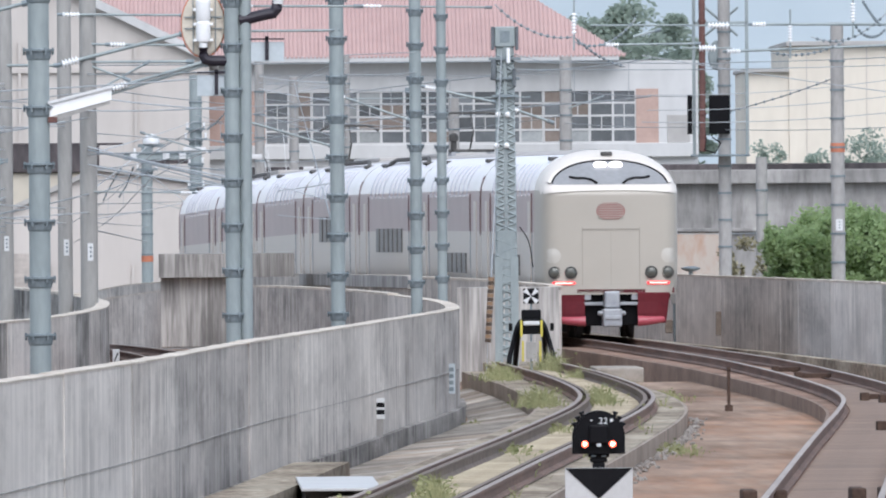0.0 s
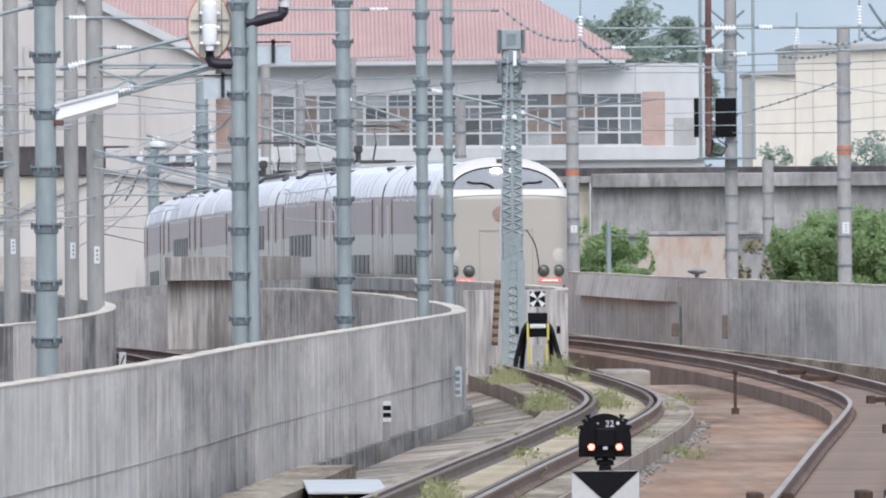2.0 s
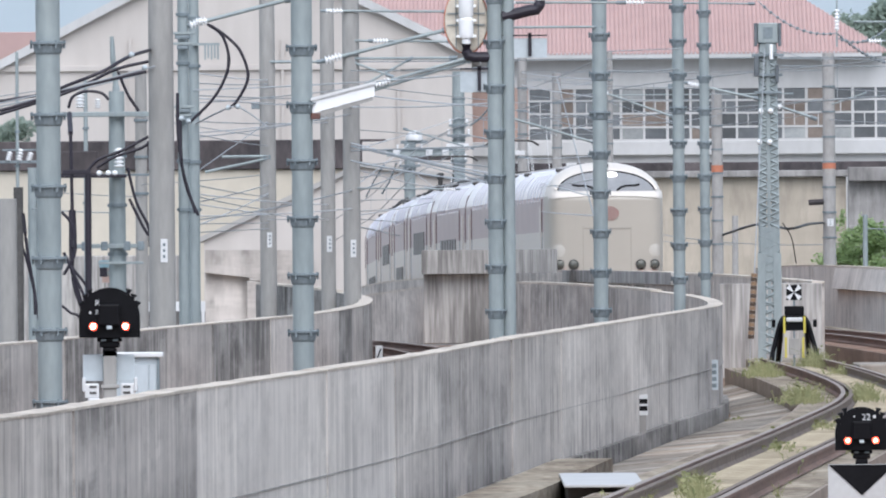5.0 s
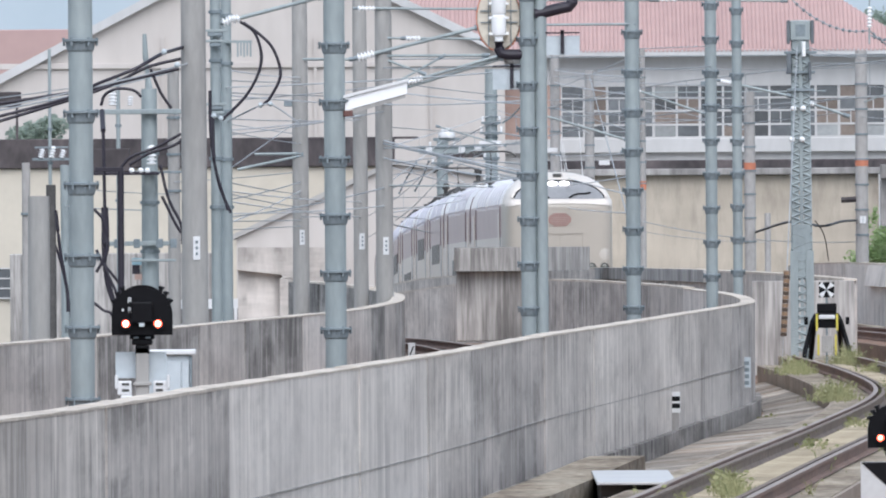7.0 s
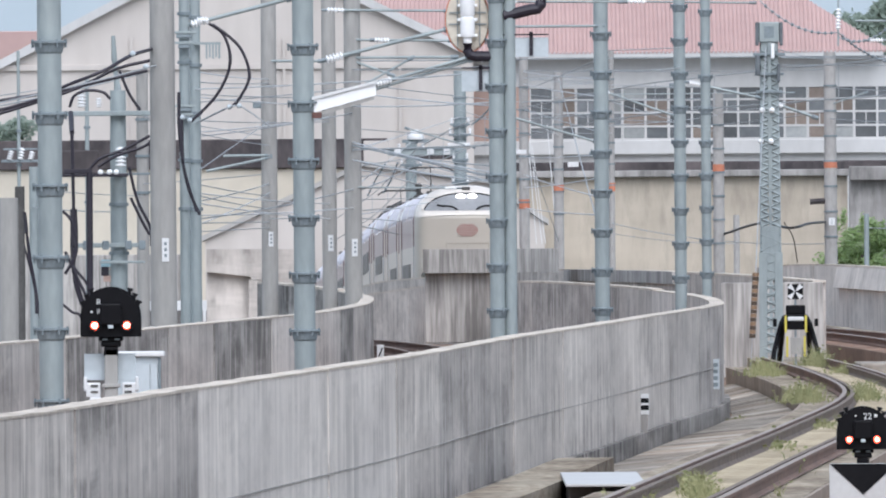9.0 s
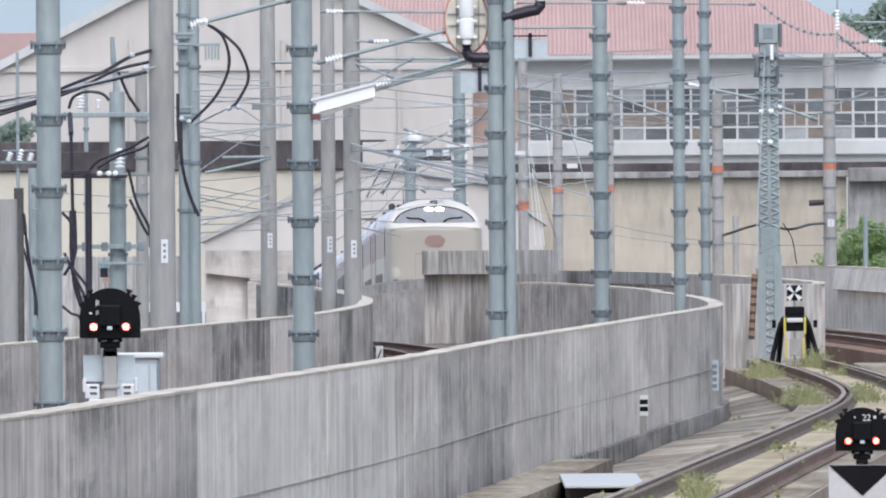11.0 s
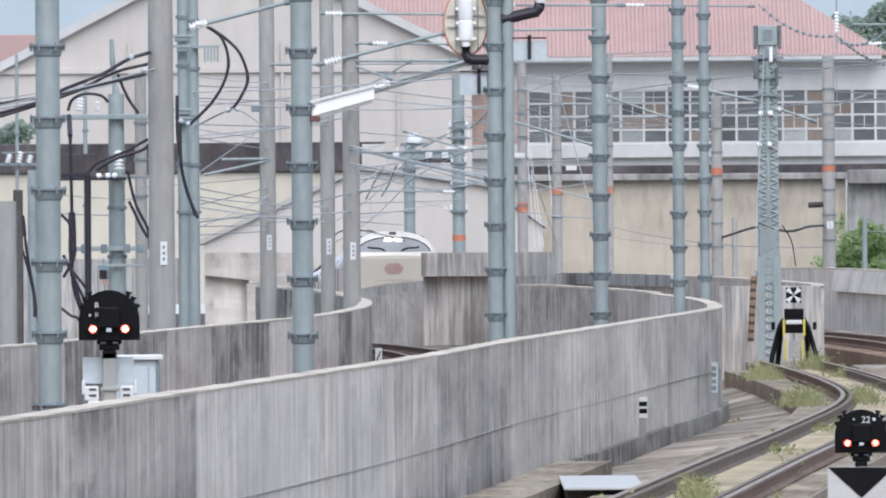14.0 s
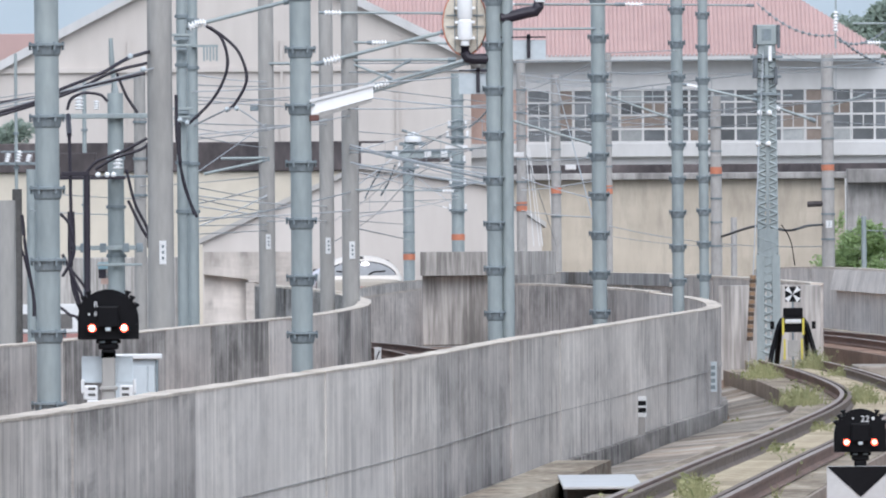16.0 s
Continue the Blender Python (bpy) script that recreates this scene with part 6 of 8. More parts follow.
def foliage(bm, rnd, centre, size, n, leaf):
    for _ in range(n):
        d = Vector((rnd.gauss(0, 1), rnd.gauss(0, 1), rnd.gauss(0, 1)))
        d = d.normalized() * rnd.uniform(0.1, 1.15) ** 0.7
        p = Vector(centre) + Vector((d.x * size[0], d.y * size[1], d.z * size[2]))
        a = Vector((rnd.gauss(0, 1), rnd.gauss(0, 1), rnd.gauss(0, 0.6))).normalized()
        b = a.cross(Vector((rnd.gauss(0, 1), rnd.gauss(0, 1), rnd.gauss(0, 1)))).normalized()
        s = leaf * rnd.uniform(0.6, 1.3)
        bm.faces.new([bm.verts.new(p + q) for q in (a * s, b * s * 0.5, -a * s, -b * s * 0.5)])


def tree(x, y, z, h, w, mat, clumps, seed, label, leaf=0.16, per=260, trunk=0.35, shoots=0):
    rnd = random.Random(seed)
    t = tagged(empty("tree", pose(x, y, z)), label, "tree")
    bm = bmesh.new()
    tube(bm, [(0, 0, 0), (0.1, 0, h * 0.3), (-0.05, 0.1, h * 0.6), (0.05, 0, h * 0.85)], 0.16, 8, 0.04)
    for k in range(7):
        a = k * 2.4
        z0 = h * (trunk + 0.045 * k)
        tube(bm, [(0, 0, z0), (w * 0.3 * math.cos(a), w * 0.3 * math.sin(a), z0 + w * 0.15), (w * 0.42 * math.cos(a), w * 0.42 * math.sin(a), z0 + w * 0.25)], 0.018, 5, 0.008)
    smooth(part("trunk", bm, M["bark"], t))
    bm = bmesh.new()
    for _ in range(clumps):
        zc = rnd.uniform(trunk, 0.95)
        span = w * 0.5 * (1 - ((zc - 0.6) / 0.55) ** 2) ** 0.5 if abs(zc - 0.6) < 0.55 else 0.1
        a, r = rnd.uniform(0, math.tau), span * rnd.uniform(0.2, 0.95)
        s = w * rnd.uniform(0.1, 0.24)
        foliage(bm, rnd, (r * math.cos(a), r * math.sin(a), h * zc), (s, s, s * 0.75), per, leaf)
    for k in range(7):
        a = k * 2.4
        s = w * 0.13
        foliage(bm, rnd, (w * 0.4 * math.cos(a), w * 0.4 * math.sin(a), h * (trunk + 0.045 * k) + w * 0.24), (s, s, s * 0.7), per // 2, leaf)
    for k in range(shoots):
        a = k * 2.4
        q = rnd.uniform(0.62, 1.0)
        foliage(bm, rnd, (w * 0.5 * q * math.cos(a), w * 0.3 * math.sin(a), h * (1.06 - 0.22 * q * q) - w * 0.06), (w * 0.05, w * 0.05, w * rnd.uniform(0.12, 0.2)), per // 5, leaf)
    cr = part("crown", bm, M[mat], t, "uneven leafy crown")
    return t


tree(16.73, 642, GROUND, 2.52 - GROUND, 1.5, "leaf_brown", 16, 55, "sparse brownish-green shrub behind the parapet", 0.075, 150, 0.5, 10)
GREEN = "bright green leafy bush behind the parapet"
for i, (x, zt, y, w) in enumerate(((18.257, 2.635, 640, 2.3), (19.295, 3.099, 650, 3.4), (19.961, 2.975, 645, 3.2), (20.817, 3.14, 640, 3.2), (21.913, 3.009, 645, 3.2))):
    tree(x, y, GROUND, zt - GROUND, w, "leaf", 46, 30 + i, GREEN, 0.085, 560, 0.5, 14)
for i, (x, zt, y, w) in enumerate(((12.783, 2.934, 660, 2.3), (13.615, 2.535, 665, 1.9))):
    tree(x, y, GROUND, zt - GROUND, w, "leaf", 30, 50 + i, GREEN, 0.08, 300, 0.5, 12)
for i, (x, zt, y, w) in enumerate(((22.872, 14.732, 1120, 5.5), (24.898, 14.194, 1125, 5.5), (21.103, 12.521, 1120, 3.0), (26.049, 13.503, 1130, 4.0))):
    tree(x, y, GROUND, zt - GROUND, w, "leaf_hazed", 40, 60 + i, "tall tree behind the red roof, its green paled by haze", 0.22, 200, 0.5)
for i, (x, zt, y, w) in enumerate(((24.584, 6.479, 900, 2.0), (26.817, 6.072, 905, 2.2), (28.682, 6.811, 900, 2.8), (30.032, 6.43, 905, 2.4))):
    tree(x, y, GROUND, zt - GROUND, w, "leaf_hazed", 34, 70 + i, "sparse tree before the cream hall, its green paled by haze", 0.11, 55, 0.6)
tree(-17.655, 880, GROUND, 7.377 - GROUND, 2.6, "leaf_hazed", 30, 90, "tree beside the shed roof, its green paled by haze", 0.15, 200, 0.6)


# ---- the street behind the left deck, with a van ----
tagged(part("road", boxes((-60, -6.5, 648, 672, GROUND - 0.2, -1.9)), M["ground"]), "grey street on a bank behind the viaduct", "road", kind="structure")


def van():
    """A small van; its front looks to -x."""
    v = tagged(empty("van", pose(-11.0, 656, -1.9)), "white-roofed van with dull red lower body on the street", "van")
    prof = ((0.0, 0.35), (0.0, 0.95), (0.25, 1.1), (0.95, 1.22), (1.55, 1.95), (1.8, 2.08), (4.6, 2.1), (4.75, 1.95), (4.8, 0.35))

    def skin(pts, w, mat, name, label):
        bm = bmesh.new()
        f = [bm.verts.new((x, -w, z)) for x, z in pts]
        g = [bm.verts.new((x, w, z)) for x, z in pts]
        bm.faces.new(f)
        bm.faces.new(g[::-1])
        n = len(pts)
        for k in range(n):
            bm.faces.new((f[k], g[k], g[(k + 1) % n], f[(k + 1) % n]))
        bmesh.ops.recalc_face_normals(bm, faces=bm.faces)
        bmesh.ops.bevel(bm, geom=bm.edges[:], offset=0.04, segments=2, affect="EDGES")
        return part(name, bm, mat, v, label)

    skin(((0.0, 0.35), (0.0, 0.95), (0.25, 1.1), (0.95, 1.2), (4.8, 1.2), (4.8, 0.35)), 0.85, M["emblem"], "lower_body", "dull red lower body")
    skin(((0.95, 1.21), (1.55, 1.95), (1.8, 2.08), (4.6, 2.1), (4.76, 1.95), (4.79, 1.21)), 0.82, M["white"], "upper_body", "white roof and upper sides")
    for s in (-1, 1):
        for x0, x1 in ((1.55, 2.3), (2.4, 3.5), (3.6, 4.5)):
            part("side_window", boxes((x0, x1, s * 0.82 - 0.02, s * 0.82 + 0.02, 1.35, 1.8), bevel=0.008), M["glass"], v)
        for x in (0.85, 3.9):
            bm = lathe(bmesh.new(), ((0.1, -0.09), (0.3, -0.09), (0.32, -0.05), (0.32, 0.05), (0.3, 0.09), (0.1, 0.09)), 18, (x, s * 0.75, 0.32), Euler((radians(90), 0, 0)).to_matrix())
            smooth(part("wheel", bm, M["black"], v))
        part("headlight", boxes((-0.03, 0.05, s * 0.6 - 0.14, s * 0.6 + 0.14, 0.75, 0.92), bevel=0.02), M["porcelain"], v)
    return v


VAN = van()


# ---- overhead line ----
def insulator(parent, p0, p1, r, n, name="insulator"):
    """A string of white porcelain sheds from p0 to p1."""
    a, b = Vector(p0), Vector(p1)
    d = b - a
    prof = []
    for i in range(n):
        h = d.length * i / n
        st = d.length / n
        prof += [(r * 0.45, h), (r, h + st * 0.3), (r, h + st * 0.5), (r * 0.45, h + st * 0.75)]
    prof.append((r * 0.45, d.length))
    bm = lathe(bmesh.new(), prof, 12, a, d.to_track_quat("Z", "Y").to_matrix())
    return part(name, bm, M["porcelain"], parent, "white porcelain insulator")


def moored(p):
    """The end of a line taken to the pole that stands in its way, or left where it is."""
    best, keep = 0.0022, Vector(p)
    for x, y, top, r in POLES:
        gap = abs(x / y - p[0] / p[1])
        z = EYE + (p[2] - EYE) * y / p[1]
        if gap < best and z < top and y > 280:
            best, keep = gap, Vector((x, y - r * 0.5, z))
    return keep


def hung(p0, p1):
    """Both ends of a bracket at the depth of the pole that carries one of them."""
    best, deep, end = 0.0035, None, 0
    for x, y, top, r in POLES:
        for i, p in enumerate((p0, p1)):
            gap = abs(x / y - p[0] / p[1]) + (0.001 if abs(y - p[1]) > 120 else 0)
            if gap < best and y > 240 and EYE + (p[2] - EYE) * y / p[1] < top:
                best, deep, end = gap, (x, y - r * 0.7), i
    if not deep:
        return Vector(p0), Vector(p1)
    out = []
    for i, p in enumerate((p0, p1)):
        k = deep[1] / p[1]
        out.append(Vector((deep[0] if i == end else p[0] * k, deep[1], EYE + (p[2] - EYE) * k)))
    return out


def wire(points, r=0.018, sag=0.0, label="thin grey overhead wire strung between poles", mat="wire", n=14, name="overhead_wire"):
    pts = [Vector(p) for p in points]
    if len(pts) == 2:
        pts = [pts[0].lerp(pts[1], i / n) - Vector((0, 0, sag * 4 * (i / n) * (1 - i / n))) for i in range(n + 1)]
    else:
        tab = [(i, p.x, p.y, p.z) for i, p in enumerate(pts)]
        m = (len(pts) - 1) * 6
        pts = [Vector(tuple(glide(tab, i / 6, c) for c in (1, 2, 3))) for i in range(m + 1)]
    return tagged(part(name, tube(bmesh.new(), pts, r, 6), M[mat]), label, "wire", "overhead wires")


def arm(p0, p1, r, ins=None, free=False, label="pale steel cantilever tube with a porcelain insulator"):
    """A cantilever tube whose first end carries an insulator of length ins."""
    t = tagged(empty("cantilever_arm"), label, "bracket", "cantilever arms")
    a, b = (Vector(p0), Vector(p1)) if ins and not free else hung(p0, p1)
    d = (b - a).normalized()
    part("tube", tube(bmesh.new(), [a, b], r, 10), M["steel"], t)
    part("end_clamp", tube(bmesh.new(), [b - d * 0.08, b + d * 0.06], r * 1.5, 8), M["steel_dark"], t)
    if ins:
        insulator(t, a - d * ins, a, r * 2.1, 5)
        part("end_cap", tube(bmesh.new(), [a - d * (ins + 0.09), a - d * ins], r * 1.1, 8), M["steel_dark"], t)
    return t


def hang_arms(rows):
    for p0, p1, r, ins in rows:
        arm(p0, p1, r, ins)


hang_arms((
        ((-3.604, 330, 5.653), (-2.334, 330, 5.974), 0.033, 0.28), ((-1.723, 368.85, 5.396), (0.086, 368.85, 5.839), 0.035, 0.3), ((-1.553, 368.85, 4.695), (0.509, 368.85, 5.311), 0.03, None), ((-0.891, 368.85, 4.972), (0.451, 368.85, 5.351), 0.03, 0.28),
        ((-1.553, 368.85, 4.783), (-1.164, 368.85, 4.896), 0.03, None), ((-1.549, 368.85, 5.355), (0.199, 368.85, 5.352), 0.026, None), ((-0.925, 368.85, 5.652), (0.162, 368.85, 5.634), 0.022, 0.26), ((-1.546, 368.85, 5.666), (-1.178, 368.85, 5.654), 0.022, None),
        ((-1.698, 368.85, 6.172), (0.088, 368.85, 6.149), 0.022, 0.3), ((-3.526, 430, 5.774), (-2.44, 430, 5.766), 0.03, None)))
hang_arms((
        ((-1.386, 372, 5.33), (-0.898, 372, 5.072), 0.022, None), ((-4.32, 420, 3.847), (-3.457, 420, 3.852), 0.03, None), ((-4.653, 420, 3.551), (-3.458, 420, 3.807), 0.03, None), ((-1.14, 380, 4.848), (-0.566, 380, 5.424), 0.02, None),
        ((1.549, 480, 4.851), (3.402, 480, 4.294), 0.03, 0.22), ((3.701, 480, 5.378), (5.15, 480, 4.862), 0.028, 0.22), ((5.246, 440, 5.298), (6.46, 440, 5.023), 0.028, 0.22), ((6.945, 440, 4.846), (7.615, 440, 4.61), 0.03, 0.22),
        ((4.077, 520, 5.59), (8.457, 520, 5.599), 0.022, None), ((0.978, 300, 5.24), (2.123, 300, 5.24), 0.02, None)))
hang_arms((
        ((1.036, 300, 5.587), (2.52, 300, 5.576), 0.018, 0.3), ((3.97, 420, 6.804), (6.069, 420, 6.766), 0.02, 0.4), ((9.015, 470, 6.862), (12.355, 470, 6.85), 0.03, None), ((12.85, 470, 6.859), (15.571, 470, 6.839), 0.03, 0.3),
        ((9.631, 470, 6.437), (11.362, 470, 6.449), 0.026, 0.3), ((12.289, 470, 6.281), (15.567, 470, 6.381), 0.03, 0.3), ((9.941, 470, 6.608), (10.499, 470, 6.752), 0.03, None), ((9.549, 520, 5.304), (10.236, 520, 5.6), 0.022, None),
        ((0.589, 600, 4.675), (-1.049, 600, 5.16), 0.025, 0.2)))

# running wires and stays, far and near
strung = []


def string_wires(rows, mat="wire"):
    """Wires moored to the poles at their ends; every third one carries an insulator."""
    for p0, p1, r, sag in rows:
        a, b = moored(p0), moored(p1)
        w = wire((a, b), r * 0.56, sag, mat=mat)
        d = (b - a).normalized()
        strung.append(w)
        if len(strung) % 3 == 0 and sag < 0.06 and abs(d.y) < 0.6:
            k = min(0.12, 1.2 / (b - a).length)
            q = a.lerp(b, 1 - k)
            insulator(w, q - d * 0.16, q + d * 0.16, r * 2.4, 5)


string_wires((
        ((-2.087, 560, 6.745), (15.077, 700, 7.861), 0.025, 0.0), ((1.817, 560, 6.466), (10.413, 640, 7.005), 0.018, 0.05), ((1.811, 560, 5.655), (7.712, 640, 6.149), 0.022, 0.0), ((1.805, 560, 4.904), (5.852, 640, 5.152), 0.02, 0.05),
        ((-0.329, 560, 5.273), (1.948, 580, 5.233), 0.02, 0.02), ((7.559, 480, 6.146), (14.501, 600, 6.973), 0.028, 0.0), ((7.558, 480, 5.982), (18.545, 560, 6.608), 0.022, 0.05), ((11.632, 540, 6.749), (17.877, 540, 5.78), 0.025, 0.03),
        ((8.658, 500, 5.595), (13.528, 560, 5.82), 0.02, 0.05), ((12.202, 560, 5.874), (18.542, 560, 6.225), 0.02, 0.12), ((12.199, 560, 5.476), (18.539, 560, 5.798), 0.02, 0.1), ((12.05, 560, 5.168), (18.535, 560, 5.371), 0.022, 0.1)))
string_wires((
        ((13.374, 560, 4.952), (18.533, 560, 4.987), 0.022, 0.04), ((13.535, 560, 6.704), (18.546, 560, 6.815), 0.024, 0.02), ((8.999, 520, 4.966), (13.817, 560, 5.051), 0.02, 0.08), ((5.642, 700, 2.459), (12.085, 700, 1.748), 0.025, 0.25),
        ((5.801, 720, 2.116), (10.535, 720, 1.741), 0.02, 0.1), ((13.949, 720, 2.246), (23.804, 720, 2.42), 0.025, 0.15), ((-1.568, 420, 5.253), (1.447, 430, 4.911), 0.02, 0.03), ((-2.103, 560, 4.549), (1.303, 570, 3.69), 0.03, 0.0),
        ((-1.809, 560, 4.429), (1.235, 570, 4.561), 0.022, 0.0), ((-1.393, 570, 4.235), (1.305, 570, 3.99), 0.022, 0.0), ((-2.182, 580, 4.042), (-0.041695, 580, 4.515), 0.022, 0.03), ((-2.224, 590, 3.479), (0.105, 590, 3.493), 0.022, 0.0)))
string_wires((
        ((-2.225, 590, 3.37), (-0.357, 590, 4.055), 0.03, 0.06), ((-2.266, 600, 2.864), (-1.003, 600, 2.949), 0.022, 0.0), ((-2.269, 600, 2.485), (-1.088, 600, 2.113), 0.026, 0.0), ((-4.774, 430, 5.364), (-2.963, 430, 5.328), 0.02, 0.02),
        ((-4.832, 430, 5.116), (-1.645, 440, 5.083), 0.018, 0.02), ((-4.777, 430, 4.957), (-1.643, 440, 5.291), 0.018, 0.02), ((-4.779, 430, 4.595), (-2.343, 440, 4.601), 0.018, 0.03), ((-4.669, 430, 4.266), (-1.647, 440, 4.77), 0.018, 0.03),
        ((-4.671, 440, 2.974), (-3.047, 440, 3.333), 0.02, 0.02), ((-4.9, 440, 3.346), (-3.628, 440, 3.082), 0.018, 0.02), ((-5.137, 440, 2.619), (-1.734, 460, 3.239), 0.022, 0.05), ((-5.137, 440, 2.538), (-3.632, 440, 2.55), 0.018, 0.0)))
string_wires((
        ((-4.907, 440, 2.362), (-3.054, 440, 2.43), 0.018, 0.0), ((-4.383, 430, 4.569), (-4.515, 430, 3.552), 0.016, 0.0), ((-4.191, 430, 4.568), (-4.357, 430, 3.55), 0.016, 0.0), ((2.676, 690, 5.204), (3.233, 690, 1.841), 0.022, 0.0),
        ((3.817, 690, 7.193), (4.504, 690, 1.886), 0.022, 0.0), ((3.798, 700, 7.262), (4.353, 700, 2.468), 0.018, 0.0), ((2.807, 700, 5.243), (3.059, 700, 1.925), 0.018, 0.0), ((-6.886, 300, 4.098), (-3.96, 300, 4.755), 0.022, 0.03),
        ((-6.886, 300, 4.058), (-4.08, 300, 4.622), 0.022, 0.03), ((-6.885, 300, 4.248), (-5.225, 300, 4.512), 0.016, 0.02), ((3.252, 480, 4.497), (1.551, 480, 5.015), 0.016, 0.0), ((7.812, 480, 6.182), (9.451, 480, 5.715), 0.022, 0.0)))
string_wires((
        ((6.166, 405, 5.78), (8.885, 470, 5.997), 0.016, 0.04), ((3.808, 520, 6.194), (5.587, 520, 6.222), 0.02, 0.03), ((6.269, 520, 5.903), (7.499, 520, 5.592), 0.022, 0.0), ((1.683, 520, 5.704), (3.126, 520, 6.473), 0.016, 0.03),
        ((3.948, 520, 6.645), (4.77, 520, 6.707), 0.014, 0.0), ((-0.75, 600, 5.111), (-1.463, 600, 4.69), 0.02, 0.0), ((-0.75, 600, 5.063), (-0.041975, 600, 4.742), 0.02, 0.0), ((1.964, 540, 6.138), (6.75, 560, 5.987), 0.018, 0.06),
        ((1.685, 520, 5.909), (4.083, 520, 6.329), 0.02, 0.03), ((-1.79, 480, 5.949), (1.065, 480, 6.004), 0.016, 0.02), ((2.708, 520, 5.518), (1.683, 520, 5.608), 0.02, 0.0), ((1.809, 560, 5.434), (7.033, 640, 5.446), 0.016, 0.05)))
string_wires((
        ((-2.249, 600, 5.169), (0.542, 700, 5.37), 0.018, 0.02), ((-1.062, 700, 5.124), (0.544, 700, 5.628), 0.02, 0.02), ((-2.448, 700, 4.544), (0.532, 700, 3.933), 0.02, 0.02), ((-1.066, 700, 4.534), (1.525, 700, 3.778), 0.024, 0.0),
        ((-2.636, 700, 3.993), (-1.068, 700, 4.35), 0.02, 0.02), ((-1.102, 720, 3.834), (0.545, 720, 3.671), 0.024, 0.0), ((-2.717, 720, 3.316), (0.543, 720, 3.406), 0.018, 0.02), ((-2.797, 740, 2.715), (-1.143, 740, 2.547), 0.02, 0.0),
        ((0.58, 740, 6.391), (2.386, 740, 5.676), 0.02, 0.0), ((0.574, 740, 5.612), (1.702, 740, 5.37), 0.024, 0.0), ((2.27, 700, 7.273), (6, 740, 7.325), 0.02, 0.04), ((2.631, 700, 6.349), (5.796, 740, 6.06), 0.018, 0.03)))
string_wires((
        ((2.628, 700, 5.889), (5.408, 740, 6.258), 0.02, 0.02), ((3.847, 720, 7.019), (5.806, 740, 7.423), 0.02, 0.0), ((5.798, 740, 6.255), (8.968, 700, 6.303), 0.018, 0.04), ((8.71, 680, 5.926), (11.896, 660, 6.321), 0.018, 0.05),
        ((8.707, 680, 5.568), (11.893, 660, 5.887), 0.018, 0.05), ((5.995, 740, 6.643), (8.961, 700, 5.382), 0.02, 0.02), ((-5.124, 460, 3.143), (-3.584, 440, 2.816), 0.018, 0.02), ((-6.163, 440, 4.745), (-3.492, 430, 4.268), 0.018, 0.02),
        ((-3.877, 336, 3.943), (-3.493, 430, 4.087), 0.016, 0.02), ((-6.174, 440, 3.356), (-3.497, 430, 3.521), 0.018, 0.02), ((-7.994, 420, 3.222), (-6.175, 440, 3.101), 0.018, 0.02), ((-7.996, 420, 2.868), (-6.037, 400, 2.755), 0.018, 0.02)))
string_wires((
        ((-3.504, 430, 2.616), (-2.143, 400, 2.674), 0.018, 0.02), ((4.09, 560, 5.005), (9.393, 640, 5.665), 0.016, 0.04)))
# lines of the far yard, in the paler sky-lit wire colour
string_wires((
        ((-7.22, 640, 6.55), (1.43, 640, 7.01), 0.02, 0.03), ((-6.77, 600, 6.08), (-2.05, 600, 5.79), 0.02, 0.03), ((-2.03, 640, 6.43), (1.35, 640, 5.99), 0.02, 0.03), ((-2.16, 680, 6.23), (1.43, 680, 6.33), 0.02, 0.03),
        ((-2.85, 620, 4.86), (1.29, 620, 3.93), 0.02, 0.03), ((-2.06, 600, 4.29), (1.18, 600, 3.63), 0.02, 0.03), ((-2.41, 700, 4.34), (0.38, 700, 3.49), 0.02, 0.03), ((-0.95, 660, 3.6), (1.45, 660, 3.89), 0.02, 0.03),
        ((-6.27, 560, 3.34), (-3.18, 560, 3.03), 0.02, 0.03), ((-6.5, 580, 3.1), (-3.3, 580, 2.64), 0.02, 0.03), ((-6.72, 600, 2.77), (-2.28, 600, 2.95), 0.02, 0.03), ((-2.44, 640, 2.75), (0.35, 640, 3.33), 0.02, 0.03)), "pale_wire")
string_wires((
        ((-6.28, 560, 2.49), (-4.49, 560, 3.33), 0.02, 0.03), ((-2.65, 700, 4.91), (-0.42, 700, 5.97), 0.02, 0.03), ((-2.74, 700, 3.68), (-1.08, 700, 5.15), 0.02, 0.03), ((-1.03, 720, 4.97), (0.41, 720, 5.81), 0.02, 0.03),
        ((-1.04, 720, 4.38), (0.39, 720, 3.1), 0.02, 0.03), ((-5.86, 520, 6.22), (-4.4, 520, 6.02), 0.02, 0.03), ((-6.32, 560, 4.92), (-3.16, 560, 5.29), 0.02, 0.03), ((2.25, 640, 5.65), (3.64, 640, 5.11), 0.02, 0.03),
        ((2.24, 640, 4.45), (4.12, 640, 4.51), 0.02, 0.03), ((2.3, 660, 3.97), (4.24, 660, 3.25), 0.02, 0.03), ((2.3, 660, 3.58), (4.24, 660, 3.87), 0.02, 0.03), ((1.97, 620, 6.5), (4, 620, 6.12), 0.02, 0.03)), "pale_wire")
string_wires((
        ((2.05, 600, 6.72), (3.88, 600, 6.5), 0.02, 0.03), ((2.13, 680, 2.97), (4.36, 680, 2.72), 0.02, 0.03)), "pale_wire")

